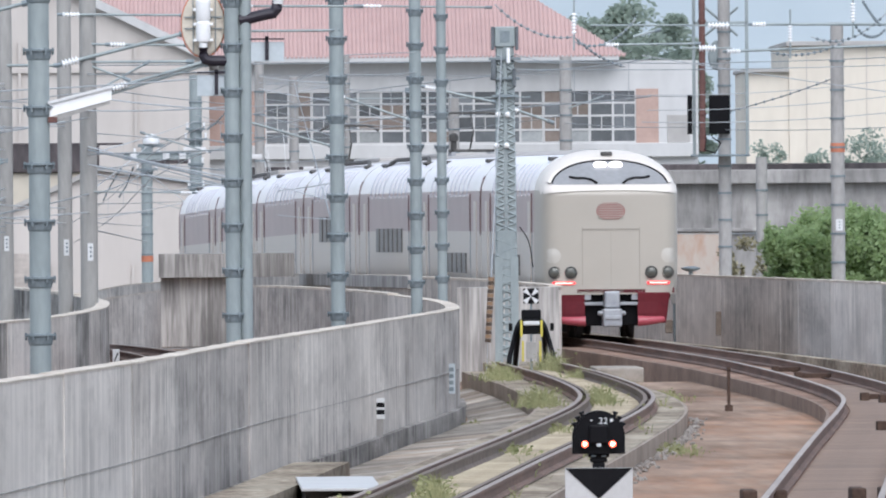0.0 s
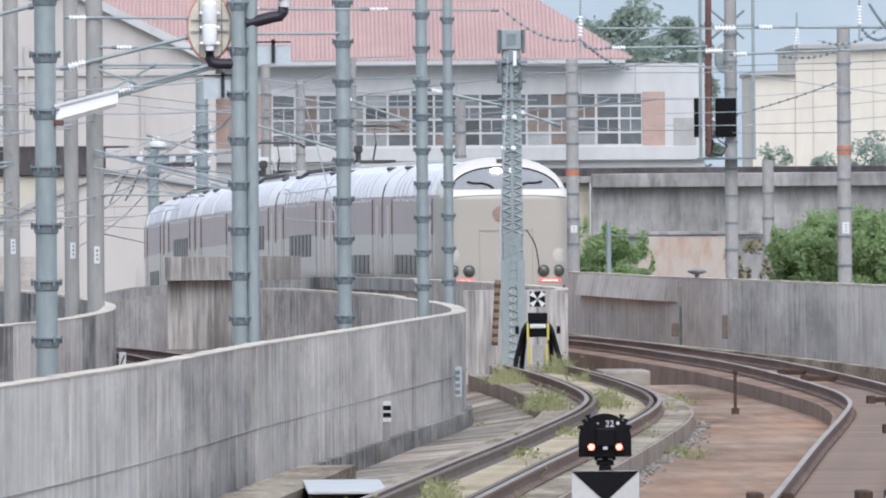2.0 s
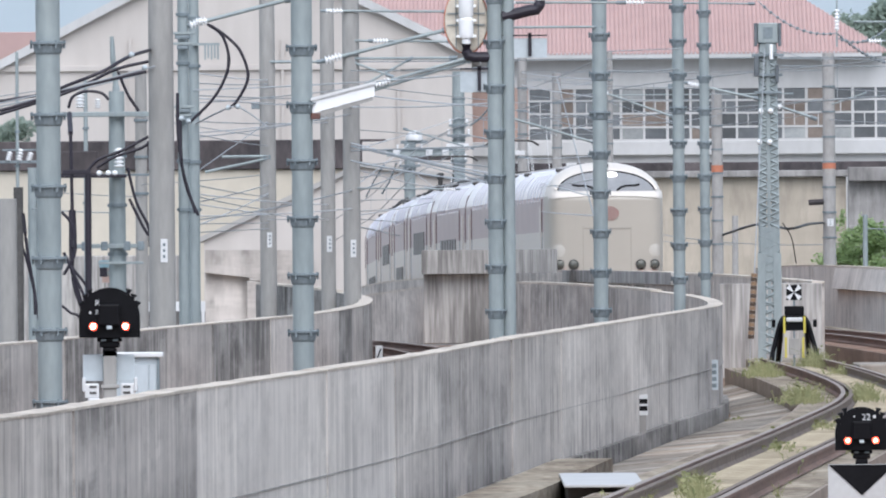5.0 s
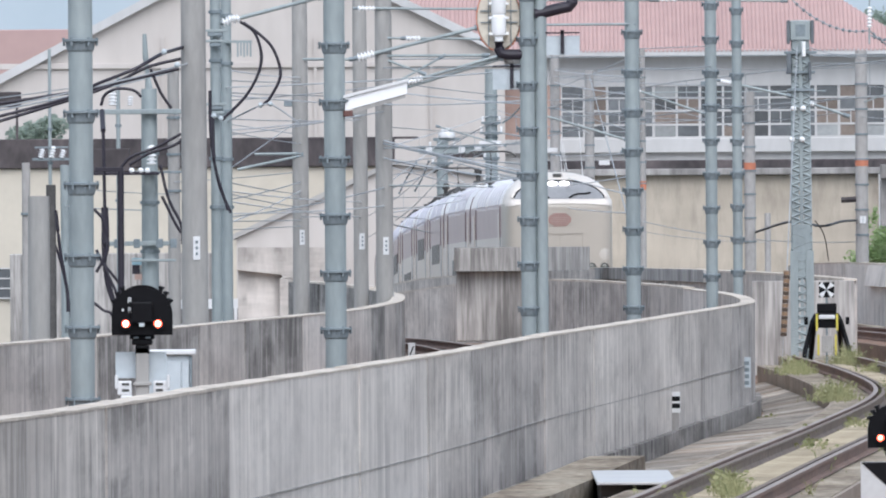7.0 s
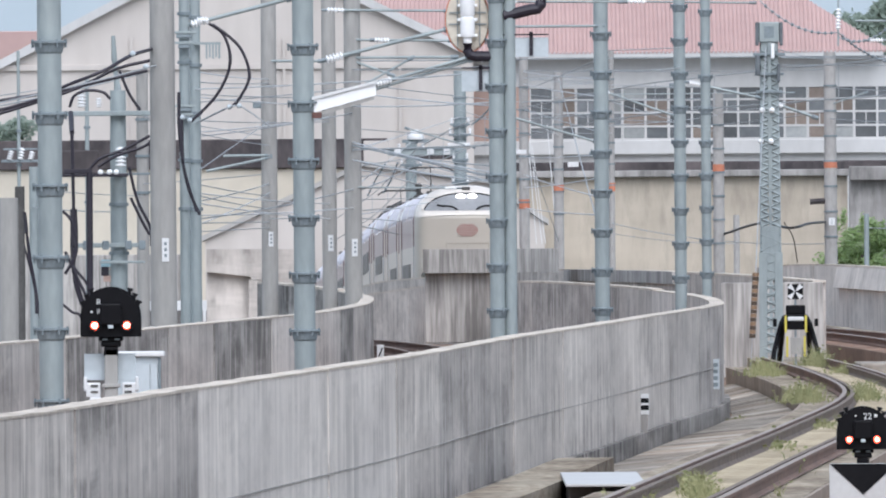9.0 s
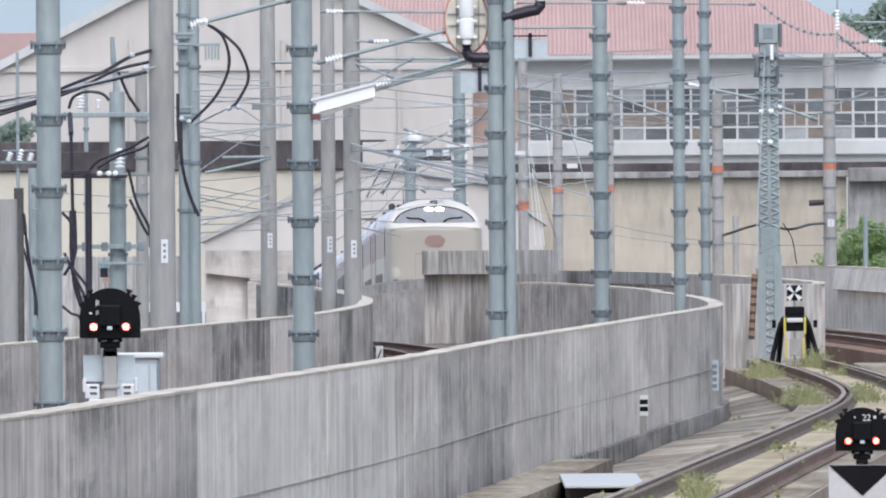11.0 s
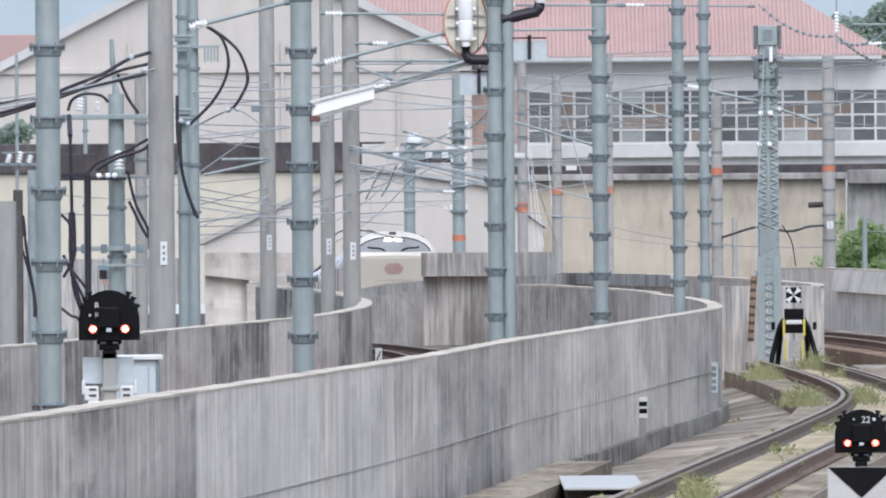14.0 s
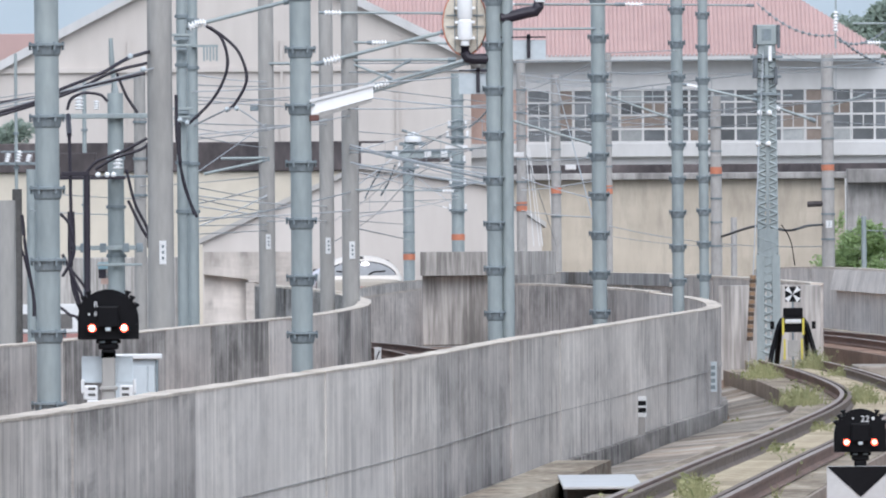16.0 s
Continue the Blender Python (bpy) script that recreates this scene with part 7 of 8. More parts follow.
# beaded messenger chains
rnd = random.Random(8)
for p0, p1, sag in (((6.916, 470, 7.335), (8.643, 470, 6.617), 0.25), ((8.642, 470, 6.518), (10.006, 470, 7.003), 0.3), ((8.643, 470, 6.617), (9.958, 480, 6.027), 0.1), ((12.969, 470, 6.239), (14.579, 470, 6.475), 0.15), ((13.837, 470, 6.579), (15.486, 470, 7.087), 0.3), ((14.956, 470, 7.387), (15.372, 470, 6.791), 0.03), ((14.767, 470, 6.869), (15.496, 470, 6.765), 0.25), ((15.41, 599.9, 5.65), (17.12, 560, 6.3), 0.05)):
    w = wire((p0, p1), 0.016, sag, "dark stay wire with beads strung along it")
    a, b = Vector(p0), Vector(p1)
    for k in range(1, 12):
        q = a.lerp(b, k / 12) - Vector((0, 0, sag * 4 * (k / 12) * (1 - k / 12)))
        bm = bmesh.new()
        bmesh.ops.create_icosphere(bm, subdivisions=1, radius=0.042)
        bmesh.ops.translate(bm, vec=q, verts=bm.verts)
        part("bead", bm, M["steel_dark"], w)
for p0, p1 in (((10.889, 640, 3.06), (11.53, 640, 3.089)),):
    tagged(part("arm_bracket", tube(bmesh.new(), [p0, p1], 0.1, 6), M["dark_strip"]), "short dark bracket arm on a pole", "bracket")
wire(((8.86, 680, 2.1), (9.41, 640, 2.43), (10.05, 625, 2.29), (10.71, 630, 2.42), (11.33, 640, 2.45)), 0.04, 0, "dark cable hanging between the mast and a pole", "black")
wire(((6.351, 402, 2.475), (6.518, 402, 2.188), (6.599, 402, 1.711)), 0.012, 0, "thin dark cable on the mast", "black")

# diagonal tray on the nearer steel pole
tr = tagged(empty("cable_tray"), "white sheet-metal tray slanting out from a steel pole", "tray")
a, b = Vector((-1.496, 247, 3.876)), Vector((-0.78, 247, 4.066))
bm = bmesh.new()
fr = []
for p in (a, b):
    fr.append([bm.verts.new(p + Vector(q)) for q in ((0, -0.08, 0.05), (0, 0.08, 0.05), (0, 0.08, -0.09), (0, -0.085, -0.09))])
for k in range(4):
    bm.faces.new((fr[0][k], fr[0][(k + 1) % 4], fr[1][(k + 1) % 4], fr[1][k]))
bm.faces.new(fr[0][::-1])
bm.faces.new(fr[1])
part("trough", bm, M["porcelain"], tr, "white trough")
bm = bmesh.new()
fr = []
for p, e in ((a, -0.02), (b, 0.02)):
    fr.append([bm.verts.new(p + Vector(q) + Vector((e, 0, 0))) for q in ((0, -0.11, 0.052), (0, 0.11, 0.052), (0, 0.11, 0.085), (0, -0.11, 0.085), )])
for k in range(4):
    bm.faces.new((fr[0][k], fr[0][(k + 1) % 4], fr[1][(k + 1) % 4], fr[1][k]))
bm.faces.new(fr[0][::-1])
bm.faces.new(fr[1])
part("cover", bm, M["white"], tr, "bright white cover")
bm = bmesh.new()
fr = []
for p, e in ((a, 0.05), (b, -0.02)):
    fr.append([bm.verts.new(p + Vector(q) + Vector((e, 0, 0))) for q in ((0, -0.075, -0.092), (0, 0.06, -0.092), (0, 0.06, -0.135), (0, -0.075, -0.135))])
for k in range(4):
    bm.faces.new((fr[0][k], fr[0][(k + 1) % 4], fr[1][(k + 1) % 4], fr[1][k]))
bm.faces.new(fr[0][::-1])
bm.faces.new(fr[1])
part("lower_lip", bm, M["concrete_pole"], tr, "dull grey-brown underside")
part("end_clamp", boxes((a.x - 0.02, a.x + 0.09, a.y - 0.09, a.y + 0.07, a.z - 0.16, a.z - 0.09), bevel=0.01), M["box_metal"], tr, "dark brown clamp")

# round backed loudspeaker-like lamp with dark elbow pipes on the twin pole
lp = tagged(empty("disc_lamp", pose(0.338, 299, 5.33)), "cream disc with a white lamp held by a dark elbow pipe", "lamp")
bm = lathe(bmesh.new(), ((0.01, 0.0), (0.3, 0.0), (0.305, 0.02), (0.29, 0.05), (0.01, 0.07)), 32, (0, 0.1, 0), Euler((radians(90), 0, 0)).to_matrix())
bmesh.ops.transform(bm, matrix=Matrix.Diagonal((1, 1, 1.5, 1)), verts=bm.verts)
smooth(part("disc", bm, M["cream_disc"], lp, "cream enamelled disc"))
part("rim", tube(bmesh.new(), [(0.305 * math.cos(q * math.tau / 32), 0.08, 0.46 * math.sin(q * math.tau / 32)) for q in range(33)], 0.012, 5), M["orange"], lp, "rusty orange rim")
for xx in (-0.14, 0.17):
    part("strap", boxes((xx - 0.006, xx + 0.006, 0.02, 0.04, -0.4, 0.4)), M["steel_dark"], lp)
for zz in (-0.06, 0.1):
    part("strap", boxes((-0.26, 0.26, 0.015, 0.035, zz - 0.008, zz + 0.008)), M["steel_dark"], lp)
bm = lathe(bmesh.new(), ((0.03, -0.36), (0.06, -0.34), (0.06, -0.28), (0.09, -0.26), (0.105, -0.2), (0.105, 0.0), (0.085, 0.02), (0.105, 0.05), (0.105, 0.3), (0.06, 0.36), (0.02, 0.38)), 20, (0, -0.08, 0.02))
smooth(part("lamp_body", bm, M["porcelain"], lp, "glossy white lamp body"))
for zz in (-0.22, 0.0, 0.2):
    part("lamp_clip", boxes((-0.14, 0.14, -0.11, 0.0, zz - 0.02, zz + 0.02), bevel=0.01), M["porcelain"], lp, "white clip round the lamp")
part("elbow_pipe", tube(bmesh.new(), [(0, -0.05, -0.33), (0, -0.05, -0.43), (0.03, -0.05, -0.49), (0.1, -0.04, -0.51), (0.36, 0.0, -0.51)], 0.074, 12), M["violet"], lp, "dark violet elbow pipe")
e2 = tagged(empty("elbow_pipe_bracket"), "dark violet elbow pipe reaching out from the twin pole", "bracket")
part("elbow_pipe", tube(bmesh.new(), [(0.842, 299, 5.382), (0.96, 299, 5.404), (1.212, 299, 5.465), (1.315, 299, 5.48), (1.362, 299, 5.543), (1.379, 299, 5.716)], 0.08, 12), M["violet"], e2)
part("white_cap", tube(bmesh.new(), [(1.379, 299, 5.606), (1.388, 299, 5.873)], 0.075, 12), M["white"], e2)
for x0, x1, z0, z1, at in ((0.248, 0.63, 4.331, 4.619, 0.7), (0.98, 1.463, 4.806, 5.078, 0.5)):
    sgn = tagged(empty("blank_plate", pose(0, 3, 0)), "pale blank enamel plate on a dark bracket", "sign", "blank plates")
    part("plate", boxes((x0, x1, 296, 296.02, z0, z1), bevel=0.004), M["pale_box"], sgn)
    xm = x0 + (x1 - x0) * at
    part("hanger", boxes((xm - 0.025, xm + 0.025, 295.95, 295.99, z0 + 0.02, z1 + 0.08), (xm - 0.02, xm + 0.18 if at > 0.6 else xm + 0.02, 295.95, 295.99, z1 + 0.02, z1 + 0.06)), M["violet"], sgn)
    part("bracket_bar", boxes((min(x0, 0.72), max(x1, 0.72), 295.97, 296.0, z1 + 0.03, z1 + 0.05)), M["violet"], sgn)

# hanging signal cage on the right
cg = tagged(empty("signal_cage"), "grey hanging steel cage with a dark signal head and brown pipe", "railway signal")
X0, X1 = 14.37, 15.852
zb = 4.439
for x in (X0, X1):
    part("hanger", boxes((x - 0.045, x + 0.045, 599.4, 599.5, zb, 11), bevel=0.008), M["steel"], cg)
    part("hanger", boxes((x - 0.03, x + 0.03, 600.2, 600.26, zb, 11)), M["steel"], cg)
part("floor_grid", boxes((X0 - 0.09, X1 + 0.06, 599.3, 600.4, zb - 0.06, zb), bevel=0.01), M["steel_dark"], cg, "grated cage floor")
part("rail_bar", boxes((X0, X1, 599.4, 599.46, 8.065, 8.144)), M["steel"], cg)
part("pipe", tube(bmesh.new(), [(14.588, 599.1, 4.522), (14.589, 599.1, 6.808), (14.591, 599.1, 9.33)], 0.09, 12), M["box_metal"], cg, "rusty brown pipe")
for zz in (8.176, 7.356, 6.441, 5.574, 4.944):
    part("pipe_collar", lathe(bmesh.new(), ((0.09, -0.03), (0.115, -0.03), (0.115, 0.03), (0.09, 0.03)), 14, (14.589, 599.1, zz)), M["box_metal"], cg)
part("signal_head", boxes((14.784, 15.368, 599.6, 599.9, 5.007, 6.095), bevel=0.03), M["black"], cg, "black signal head seen from behind")
part("signal_shade", boxes((14.185, 14.311, 599.3, 599.9, 5.007, 6.095), bevel=0.01), M["black"], cg)
bm = bmesh.new()
bmesh.ops.create_icosphere(bm, subdivisions=3, radius=0.3)
bmesh.ops.transform(bm, matrix=Matrix.Translation(Vector((15.026, 600.1, 7.207))) @ Matrix.Diagonal((0.85, 0.3, 1.4, 1)), verts=bm.verts)
smooth(part("oval_board", bm, M["steel"], cg, "pale oval board"))
part("cable_loop", tube(bmesh.new(), [(14.696, 598.9, 4.914), (14.646, 598.9, 4.568), (14.929, 598.9, 4.471), (15.089, 598.9, 4.754), (14.853, 598.9, 4.913)], 0.025, 6), M["black"], cg)
for s0, s1 in (((14.705, 600.1, 8.551), (15.615, 600.1, 7.755)), ((15.62, 600.1, 8.545), (14.699, 600.1, 7.762)), ((15.306, 600.1, 8.705), (15.063, 600.1, 7.917))):
    part("truss_bar", tube(bmesh.new(), [s0, s1], 0.04, 6), M["steel"], cg)

# switchgear on the left poles
sw = tagged(empty("switchgear"), "pole-mounted switchgear with porcelain and dark cable ends", "switchgear")
part("cross_arm", boxes((-6.201, -4.487, 329.75, 329.86, 4.185, 4.262), bevel=0.01), M["steel"], sw, "pale steel crossarm")
part("cross_arm", boxes((-6, -4.269, 329.75, 329.86, 3.275, 3.31), bevel=0.006), M["steel_dark"], sw)
part("finial", tube(bmesh.new(), [(-5.01, 330, 4.578), (-5.059, 330, 5.056), (-5.074, 330, 5.42)], 0.06, 8, 0.03), M["steel"], sw, "tapered pole top")
part("collar", lathe(bmesh.new(), ((0.12, 0), (0.2, 0.0), (0.2, 0.05), (0.12, 0.06)), 16, (-5.022, 330, 4.187)), M["steel"], sw)
for p0, p1, r, n in (((-5.551, 329, 4.316), (-5.549, 329, 4.575), 0.07, 5), ((-5.283, 329, 4.314), (-5.282, 329, 4.461), 0.05, 4), ((-4.945, 328, 3.399), (-4.943, 328, 3.702), 0.08, 5), ((-3.775, 329, 5.627), (-3.611, 329, 5.643), 0.06, 4)):
    insulator(sw, p0, p1, r, n)
for pts, r in ((((-5.636, 326, 2.198), (-5.641, 326, 2.756)), 0.046), (((-5.393, 326, 1.424), (-5.388, 326, 3.312)), 0.05), (((-5.632, 326, 2.756), (-5.649, 326, 3.914)), 0.026), (((-5.649, 326, 3.914), (-5.682, 327, 4.22)), 0.04)):
    part("cable_end", tube(bmesh.new(), pts, r, 10), M["violet"], sw, "dark heat-shrunk cable end")
part("top_arm", boxes((-5.774, -5.345, 325.95, 326.1, 3.295, 3.364), bevel=0.006), M["violet"], sw)
def power_cables(rows):
    for pts in rows:
        wire(pts, 0.026, 0, "thick drooping black power cable", "violet", name="power_cable")


power_cables((
        ((-6.887, 300, 3.956), (-5.701, 300, 4.263), (-5.305, 300, 4.449), (-4.75, 300, 4.666), (-4.393, 300.5, 4.87), (-4.1, 301.95, 4.98)), ((-6.934, 302, 3.886), (-5.341, 302, 4.367), (-4.623, 302, 4.696), (-4.129, 302, 4.819)), ((-6.977, 304, 4.183), (-5.536, 304, 4.397), (-4.895, 304, 4.536), (-4.19, 304, 4.691)), ((-3.583, 328, 5.582), (-3.36, 328, 5.408), (-3.259, 328, 5.079), (-3.313, 328, 4.769), (-3.514, 328, 4.425), (-3.861, 328, 4.082)),
        ((-3.52, 327, 5.555), (-3.281, 327, 5.381), (-3.067, 327, 5.147), (-2.958, 327, 4.759), (-3.116, 327, 4.416), (-3.246, 327, 4.288))))
power_cables((
        ((-5.698, 327, 4.306), (-5.628, 327, 4.478), (-5.438, 327, 4.562), (-5.197, 327, 4.535), (-5.078, 327, 4.43)), ((-5.387, 326, 3.355), (-5.215, 326, 3.525), (-4.871, 326, 3.651), (-4.466, 326, 3.863)), ((-5.258, 326, 3.396), (-4.957, 326, 3.566), (-4.57, 326, 3.692), (-4.397, 326, 3.819)), ((-4.06, 329, 4.538), (-4.048, 329, 3.828), (-3.941, 329, 3.135), (-3.754, 329, 2.657)),
        ((-4.008, 328, 4.126), (-3.979, 328, 3.392), (-3.785, 328, 2.7))))
power_cables((
        ((-5.606, 326, 2.756), (-5.593, 326, 2.284), (-5.63, 326, 1.855), (-5.446, 326, 1.167)), ((-5.396, 326, 2.196), (-5.391, 326, 1.682), (-5.359, 326, 1.424)), ((-4.952, 328, 4.867), (-4.808, 328, 4.521), (-4.637, 328, 4.26)), ((-4.801, 327, 3.396), (-4.676, 327, 2.879), (-4.49, 327, 2.49), (-4.466, 327, 2.189)),
        ((-4.779, 327, 2.922), (-4.593, 327, 2.534), (-4.491, 327, 2.361))))
power_cables((
        ((-5.689, 320, 2.727), (-5.547, 320, 2.541), (-5.491, 320, 2.119), (-5.662, 320, 1.784)), ((-5.968, 305, 2.704), (-5.908, 305, 2.142), (-5.816, 305, 1.579), (-5.802, 305, 1.258)), ((-5.659, 320, 2.12), (-5.469, 320, 1.698), (-5.345, 320, 1.36), (-5.31, 320, 0.5), (-5.3, 320, -0.31))))
for p in ((-3.991, 328, 4.143), (-3.879, 328, 4.099), (-3.263, 327, 4.297), (-3.117, 327, 4.313), (-4.338, 300, 4.9), (-4.158, 300, 4.717)):
    cl = bmesh.new()
    bmesh.ops.create_icosphere(cl, subdivisions=2, radius=0.042)
    bmesh.ops.translate(cl, vec=p, verts=cl.verts)
    tagged(smooth(part("cable_clamp", cl, M["pale_box"])), "small pale cable clamp on a pole cable", "clamp", "cable clamps")
wire(((-3.86, 335.9, 4.1), (-3.45, 328, 4.22), (-3.263, 327, 4.29), (-3.117, 327, 4.31), (-2.93, 327, 4.2), (-2.66, 327, 4.0)), 0.014, 0, "thin grey jumper wire between cable clamps")
for pts, r in ((((-5.654, 326, 2.46), (-5.656, 326, 2.12), (-5.617, 326, 1.64), (-5.5, 326, 1.26), (-5.393, 326, 1.0), (-5.39, 326, -0.31)), 0.03), (((-5.76, 326, 2.05), (-5.6, 326, 1.83), (-5.41, 326, 1.57), (-5.3, 326, 1.2), (-5.28, 326, -0.31)), 0.024),
               (((-5.9, 326, 1.36), (-5.765, 326, 1.276), (-5.66, 326, 1.19), (-5.54, 326, 1.13), (-5.45, 326, 0.8), (-5.44, 326, -0.31)), 0.024), (((-6.127, 310, 2.385), (-6.03, 310, 2.06), (-5.94, 310, 1.69), (-5.85, 310, 1.16), (-5.8, 310, 0.4), (-5.79, 310, -0.31)), 0.02)):
    wire(pts, r, 0, "thick black power cable dropping to the deck", "violet", name="power_cable")
for px_, py_, pz_, wd in ((-3.983, 329.8, 5.46, 0.2), (-3.983, 329.8, 5.3, 0.15), (-3.983, 329.8, 4.33, 0.19), (-3.983, 329.8, 4.2, 0.13)):
    cl = tagged(empty("pole_clamp", pose(px_, py_, pz_)), "bolted pale steel clamp round a slim pole", "clamp", "pole clamps")
    part("plate", boxes((-wd, wd, -0.08, 0.05, -0.02, 0.02), bevel=0.006), M["steel"], cl)
    part("jaw", boxes((-wd * 0.6, wd * 0.6, -0.07, 0.04, -0.09, -0.02), bevel=0.015), M["steel_dark"], cl)
part("toothed_bar", boxes(*[(-3.72 + 0.05 * k, -3.69 + 0.05 * k, 335.8, 335.9, 5.1 + 0.02 * (k % 2), 5.32) for k in range(5)], (-3.9, -3.48, 335.82, 335.92, 5.32, 5.36)), M["steel"], sw, "pale toothed bar")
# a small stacked notice and a crossbar on the switchgear pole
sn = tagged(empty("pole_notice", pose(-5.22, 330, 1.79)), "small blue, black and brown notice stack on a pole bracket", "sign")
part("plate", boxes((-0.07, 0.08, -0.02, 0.0, 0.08, 0.19), bevel=0.004), M["sky_blue"], sn, "pale blue plate")
part("plate", boxes((-0.065, 0.05, -0.025, 0.0, -0.06, 0.08), bevel=0.004), M["violet"], sn, "black plate")
part("plate", boxes((-0.03, 0.09, -0.02, 0.0, -0.15, -0.06), bevel=0.004), M["brick_pink"], sn, "brown plate")
part("bracket", boxes((-0.02, 0.2, 0.0, 0.03, -0.02, 0.02)), M["steel"], sn)
cb = tagged(empty("pole_crossbar", pose(-5.008, 329.8, 2.2)), "pale steel crossbar with clamps on the switchgear pole", "bracket")
part("bar", boxes((-0.72, 0.42, -0.03, 0.03, -0.035, 0.035), bevel=0.008), M["steel"], cb)
for xx in (-0.5, -0.2, 0.15, 0.36):
    part("clamp", boxes((xx - 0.05, xx + 0.05, -0.06, 0.04, -0.07, 0.07), bevel=0.012), M["steel_dark"], cb)
part("bar", boxes((-0.3, 0.4, -0.03, 0.03, -0.28, -0.24), bevel=0.008), M["steel"], cb)
# dark equipment tray under the upper crossarm, with lamps on its edge
eq = tagged(empty("equipment_tray", pose(-5.35, 329.3, 3.3)), "dark brown equipment tray with white fittings on the switchgear pole", "switchgear")
part("tray", boxes((-0.62, 0.05, -0.1, 0.25, 0.0, 0.36), bevel=0.02), M["dark_strip"], eq, "dark brown casing")
part("skirt", boxes((-0.64, 0.5, -0.12, 0.27, -0.05, 0.0), bevel=0.01), M["violet"], eq)
for xx in (0.08, 0.22, 0.32):
    bm = bmesh.new()
    bmesh.ops.create_icosphere(bm, subdivisions=2, radius=0.045)
    bmesh.ops.translate(bm, vec=(xx, -0.1, 0.02), verts=bm.verts)
    smooth(part("fitting", bm, M["porcelain"], eq, "white round fitting"))
# domed lamp and fittings on a far pole
dl = tagged(empty("dome_lamp", pose(-1.051, 790, 5.585)), "white domed fitting on top of a far pole", "lamp")
smooth(part("dome", lathe(bmesh.new(), ((0.3, 0.0), (0.32, 0.08), (0.25, 0.26), (0.12, 0.36), (0.02, 0.38)), 16), M["white"], dl))
part("base_plate", boxes((-0.5, 0.5, -0.1, 0.1, -0.12, 0.0), bevel=0.01), M["steel_dark"], dl)
part("stem", tube(bmesh.new(), [(-0.1, 0, -0.3), (-0.1, 0, -0.1)], 0.16, 10), M["steel"], dl)
for x, y, z, mat in ((0.261, 620, 4.752, "white"), (-3.666, 430, 4.899, "steel_dark"), (2.291, 640, 4.605, "white"), (3.84, 640, 4.218, "white"), (4.48, 640, 4.521, "steel_dark"), (5.624, 520, 5.784, "steel_dark"), (0.568, 600, 4.679, "white")):
    bx = part("terminal_box", boxes((x - 0.16, x + 0.16, y, y + 0.2, z - 0.07, z + 0.07), bevel=0.015), M[mat])
    tagged(bx, "small weathered terminal box on the line", "box", "terminal boxes")

# contact wire and messenger over the main track, with droppers
for dz, r, lab in ((5.08, 0.016, "copper contact wire over the main track"), (5.85, 0.014, "messenger wire over the main track")):
    pts = [(glide(MAIN, y, 1), y, glide(MAIN, y, 2) + dz) for y in range(440, 900, 5)]
    tagged(part("contact_wire" if dz < 5.5 else "messenger_wire", tube(bmesh.new(), pts, r, 5), M["wire"]), lab, "wire", "overhead wires")
for y in range(450, 890, 20):
    tagged(part("dropper", tube(bmesh.new(), [(glide(MAIN, y, 1), y, glide(MAIN, y, 2) + 5.07), (glide(MAIN, y, 1), y, glide(MAIN, y, 2) + 5.86)], 0.009, 5), M["wire"]), "thin dropper between messenger and contact wire", "wire", "droppers")


gb = tagged(empty("gantry_beam", pose(0, 785, 0)), "grey steel beam with a dark underside between two far poles", "beam")
part("beam", boxes((-2.05, 0.5, -0.2, 0.2, 4.98, 5.2), bevel=0.02), M["steel"], gb)
part("flange", boxes((-2.15, 0.5, -0.25, 0.25, 5.2, 5.27), bevel=0.01), M["steel_dark"], gb)
# shade below the beam, put in as a dark strip
part("underside", boxes((-1.2, 0.35, -0.22, 0.2, 4.84, 4.98), bevel=0.03), M["dark_strip"], gb, "dark strip for the shaded underside of the beam")
for xx in (-1.7, -0.5, 0.1):
    part("bracket", boxes((xx - 0.12, xx + 0.12, -0.3, -0.2, 5.0, 5.22), bevel=0.02), M["white"], gb, "white bracket plate")
wp = tagged(empty("wall_pipe", pose(11.72, 510, 0)), "grey pipe with a boxed head on the outer parapet", "pipe")
part("shaft", tube(bmesh.new(), [(0, 0, DECK), (0, 0, 0.85)], 0.035, 8), M["steel_dark"], wp)
part("head", boxes((-0.07, 0.07, -0.06, 0.06, 0.6, 1.1), bevel=0.02), M["concrete_pole"], wp)
for x, y, z0, z1, w in ((12.26, 489.6, -0.05, 0.5, 0.07), (11.62, 511.5, -0.1, 0.22, 0.09)):
    tagged(part("wall_box", boxes((x - w, x + w, y - 0.1, y + 0.1, z0, z1), bevel=0.02), M["curb"]), "tan rust-stained box fixed to the outer parapet", "box", "wall boxes")
sl = tagged(empty("wall_lamp", pose(11.97, 504, 1.27)), "low dark saucer lamp on top of the outer parapet", "lamp")
part("stand", boxes((-0.05, 0.05, -0.04, 0.04, 0.0, 0.14), bevel=0.01), M["steel_dark"], sl)
part("saucer", lathe(bmesh.new(), ((0.1, 0.12), (0.22, 0.17), (0.23, 0.2), (0.12, 0.23), (0.02, 0.24)), 16), M["steel_dark"], sl, "flat round lamp head")


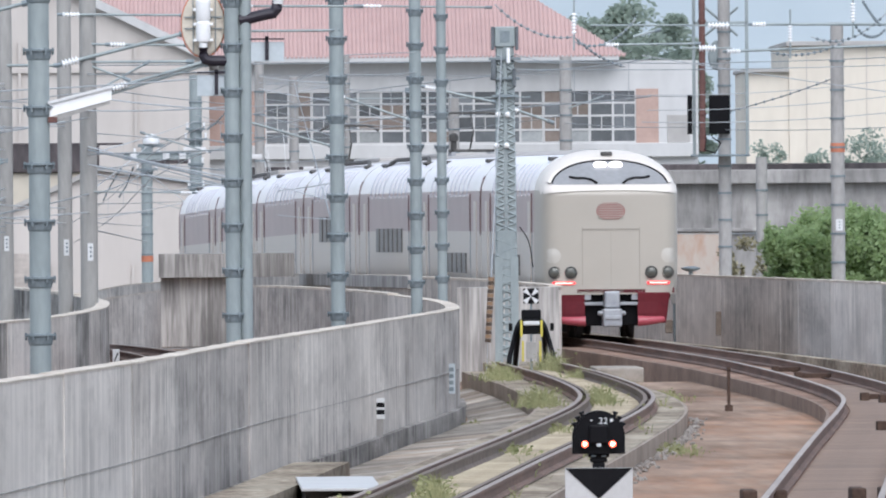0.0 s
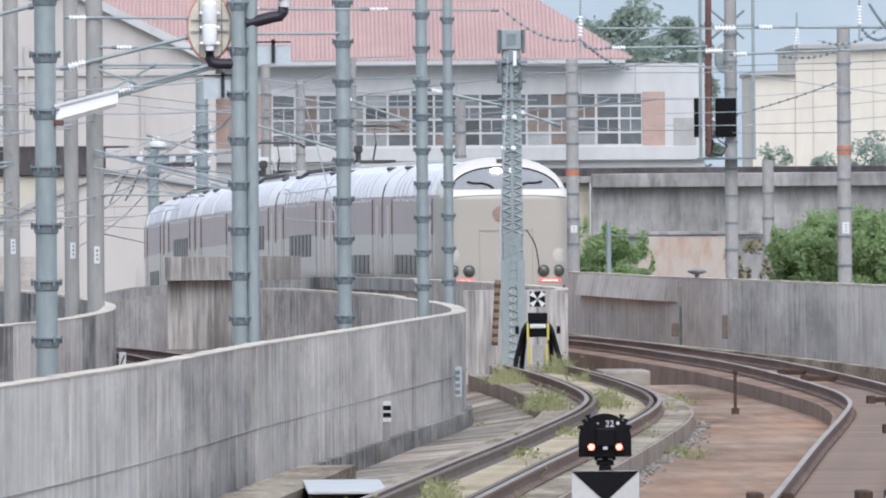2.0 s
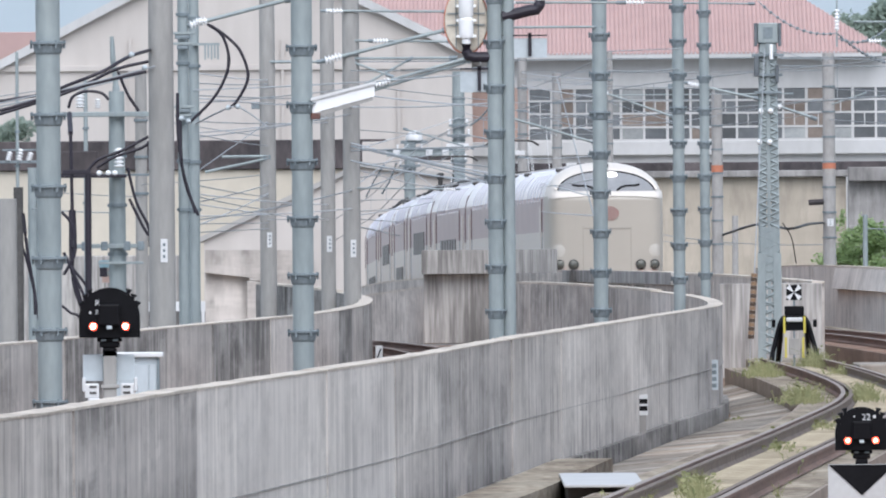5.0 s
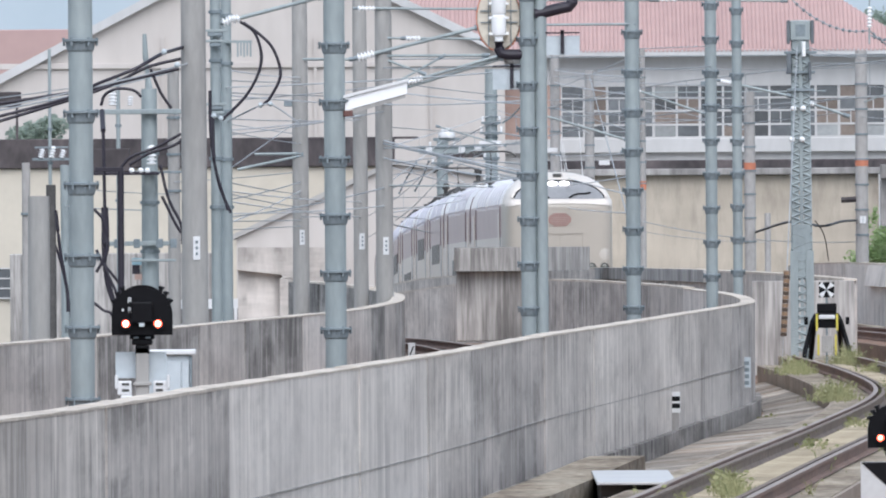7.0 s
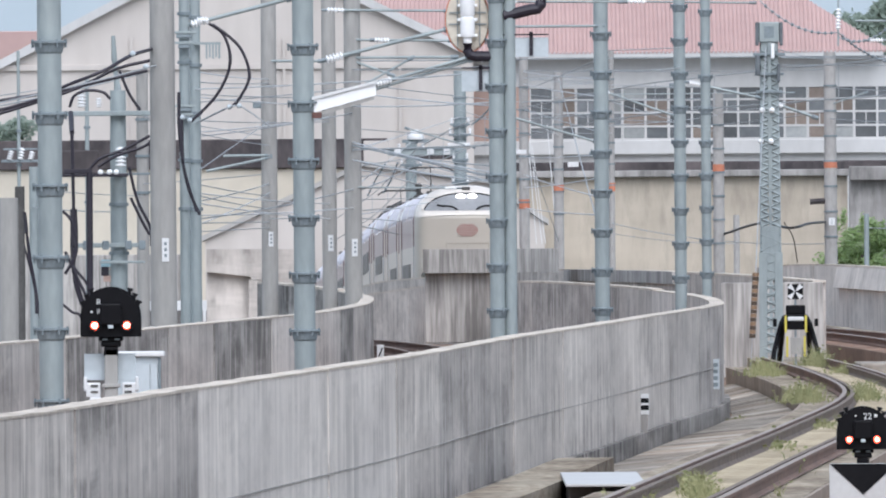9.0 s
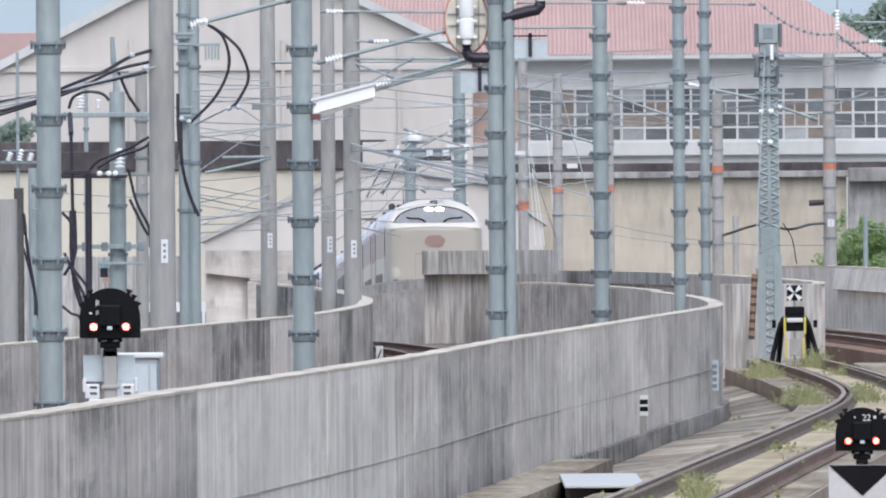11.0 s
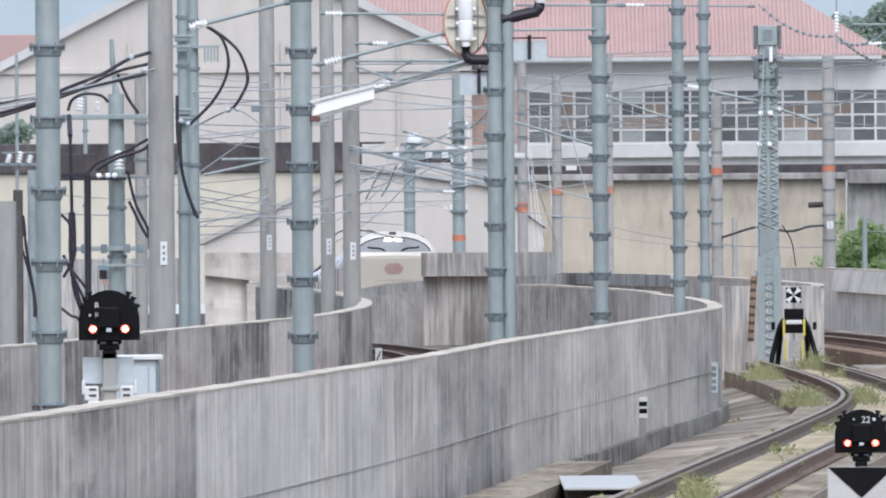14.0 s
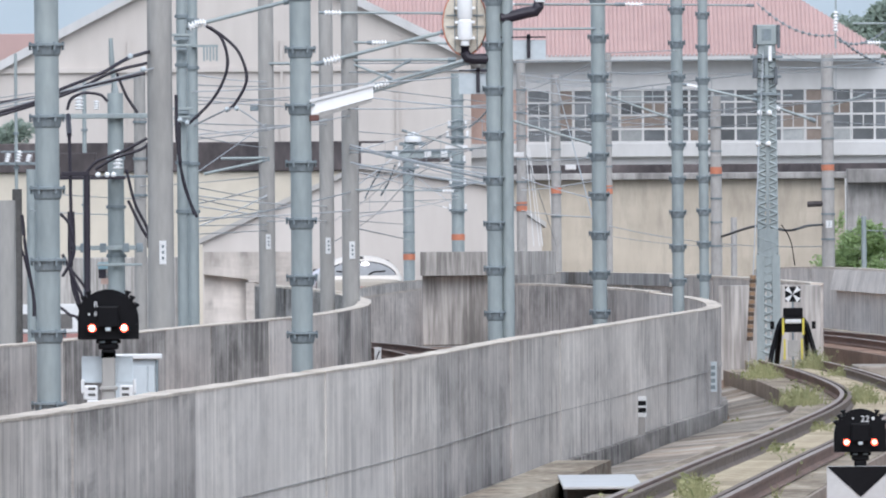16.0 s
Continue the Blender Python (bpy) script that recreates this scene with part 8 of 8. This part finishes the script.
# ---- the tangle over the far tracks ----
for x, y, z, w in ((0.581, 779.7, 6.08, 0.36), (0.581, 779.7, 5.71, 0.42), (0.581, 779.7, 4.8, 0.3), (0.581, 779.7, 3.97, 0.32), (0.581, 779.7, 3.06, 0.34), (-1.22, 789.7, 5.2, 0.5), (-1.22, 789.7, 4.65, 0.4)):
    h = tagged(empty("pole_bracket", pose(x, y, z)), "grey steel bracket with small insulators on a yard pole", "bracket", "pole brackets")
    part("bar", boxes((-w, w, -0.05, 0.05, -0.04, 0.04), bevel=0.01), M["steel_dark"], h)
    part("strap", boxes((-0.27, 0.27, -0.02, 0.5, -0.09, -0.045), bevel=0.01), M["steel_dark"], h)
    for q in (-w + 0.06, w - 0.06):
        insulator(h, Vector((q, 0, 0.04)), Vector((q, 0, 0.24)), 0.06, 3)
for p0, p1, r, ins in (
        ((0.009537, 480, 3.283), (-1.809, 480, 3.322), 0.014, 0.2), ((0.006945, 480, 2.929), (-1.053, 480, 3.114), 0.014, 0.2)):
    arm(p0, p1, r, ins, True, "pale steel registration arm with a white insulator")
for a_, b_, c_ in (((-1.327, 470, 3.19), (-1.177, 470, 3.436), (-1.026, 470, 3.819)), ((-1.674, 470, 3.131), (-1.498, 470, 3.476), (-1.298, 470, 3.796)), ((0.613, 470, 4.66), (0.787, 470, 4.782), (0.987, 470, 4.991))):
    string = wire((a_, b_, c_), 0.012, 0, "dark string of small insulator beads", "black")
    pts = [Vector(a_).lerp(Vector(b_), q / 4) for q in range(4)] + [Vector(b_).lerp(Vector(c_), q / 4) for q in range(5)]
    for p in pts:
        bm = bmesh.new()
        bmesh.ops.create_icosphere(bm, subdivisions=1, radius=0.032, matrix=Matrix.Translation(p))
        part("bead", bm, M["steel_dark"], string)
for a_, b_ in (((2.956, 742, 5.407), (3.359, 742, 1.772)), ((3.033, 742, 5.172), (3.476, 742, 1.772)), ((2.915, 742, 5.173), (3.164, 742, 1.774)), ((3.53, 735, 5.85), (3.84, 735, 1.79))):
    wire((a_, b_), 0.016, 0, "pale stay wire beside a pole", "white")

for p0, p1, r in (((11.571, 469.8, 6.841), (12.04, 469.8, 6.838), 0.075), ((11.369, 469.8, 6.348), (11.752, 469.8, 6.345), 0.075), ((14.752, 469.8, 7.313), (14.748, 469.8, 6.892), 0.06), ((13.376, 469.8, 6.828), (13.373, 469.8, 6.457), 0.055), ((8.643, 469.8, 7.135), (8.639, 469.8, 6.665), 0.06)):
    st = tagged(empty("insulator_string"), "white porcelain insulator string on the overhead line", "insulator", "insulator strings")
    insulator(st, p0, p1, r, 6)
    a, b = Vector(p0), Vector(p1)
    d = (b - a).normalized()
    part("end_rod", tube(bmesh.new(), [a - d * 0.35, b + d * 0.35], 0.02, 6), M["steel"], st)

# fittings by the shed eaves
hb = tagged(empty("line_switch", pose(-9.296, 469.9, 3.928)), "white porcelain line switch on a slim steel mast", "switch")
part("frame_bar", boxes((-0.4, 0.5, -0.05, 0.0, -0.03, 0.03), bevel=0.008), M["steel_dark"], hb)
for xx, zz, hh in ((-0.22, 0.03, 0.2), (0.02, 0.03, 0.26), (0.24, 0.03, 0.18)):
    insulator(hb, (xx, -0.03, zz), (xx + 0.05, -0.03, zz + hh), 0.07, 4)
part("frame_bar", boxes((-0.35, 0.4, -0.05, 0.0, 0.24, 0.28), bevel=0.008), M["steel_dark"], hb)
ob = tagged(empty("roof_box", pose(-18.799, 869, 7.264)), "dark ventilation box over the shed's eaves", "box")
part("casing", boxes((-0.7, 0.42, 0, 0.8, 0, 0.62), bevel=0.03), M["dark_strip"], ob)
part("stand", boxes((-0.6, -0.5, 0.2, 0.5, 4.905 - 7.264, 0.0), (0.2, 0.3, 0.2, 0.5, 4.905 - 7.264, 0.0)), M["dark_strip"], ob)
sw2 = tagged(empty("shed_window", pose(-18.472, 861.9, -0.427)), "dark shed window with pale bars in the yellow wall", "window")
part("pane", boxes((-0.75, 0.7, -0.03, 0.0, 0, 1.15)), M["pane"], sw2)
for zz in (-0.05, 0.35, 0.75, 1.15):
    part("frame_bar", boxes((-0.8, 0.75, -0.06, -0.02, zz, zz + 0.06), bevel=0.006), M["white_wall"], sw2)


# ---- what moves ----
def train_way(t):
    """Where the train's rear end is along the line after t seconds."""
    return 458 + 17.8 * t + 0.065 * t * t


def motions():
    for i, car in enumerate(CARS):
        rows = []
        for k in range(33):
            t = k * 0.5
            y0 = train_way(t) + i * CAR_STEP
            y1 = y0 + CAR_LENGTH
            a = Vector((glide(MAIN, y0, 1), y0, glide(MAIN, y0, 2)))
            b = Vector((glide(MAIN, y1, 1), y1, glide(MAIN, y1, 2)))
            d = b - a
            rows.append((t, pose(a.x, a.y, a.z, math.degrees(math.atan2(d.z, d.y)), 0, math.degrees(math.atan2(-d.x, d.y)))))
        walk(car, rows)
    # the van waits, then pulls away along the street
    walk(VAN, [(t, pose(x, 656, -1.9)) for t, x in ((0, -10.9), (13.0, -10.9), (13.8, -10.95), (14.3, -11.5), (15.0, -13.1), (16.0, -15.8))])


motions()
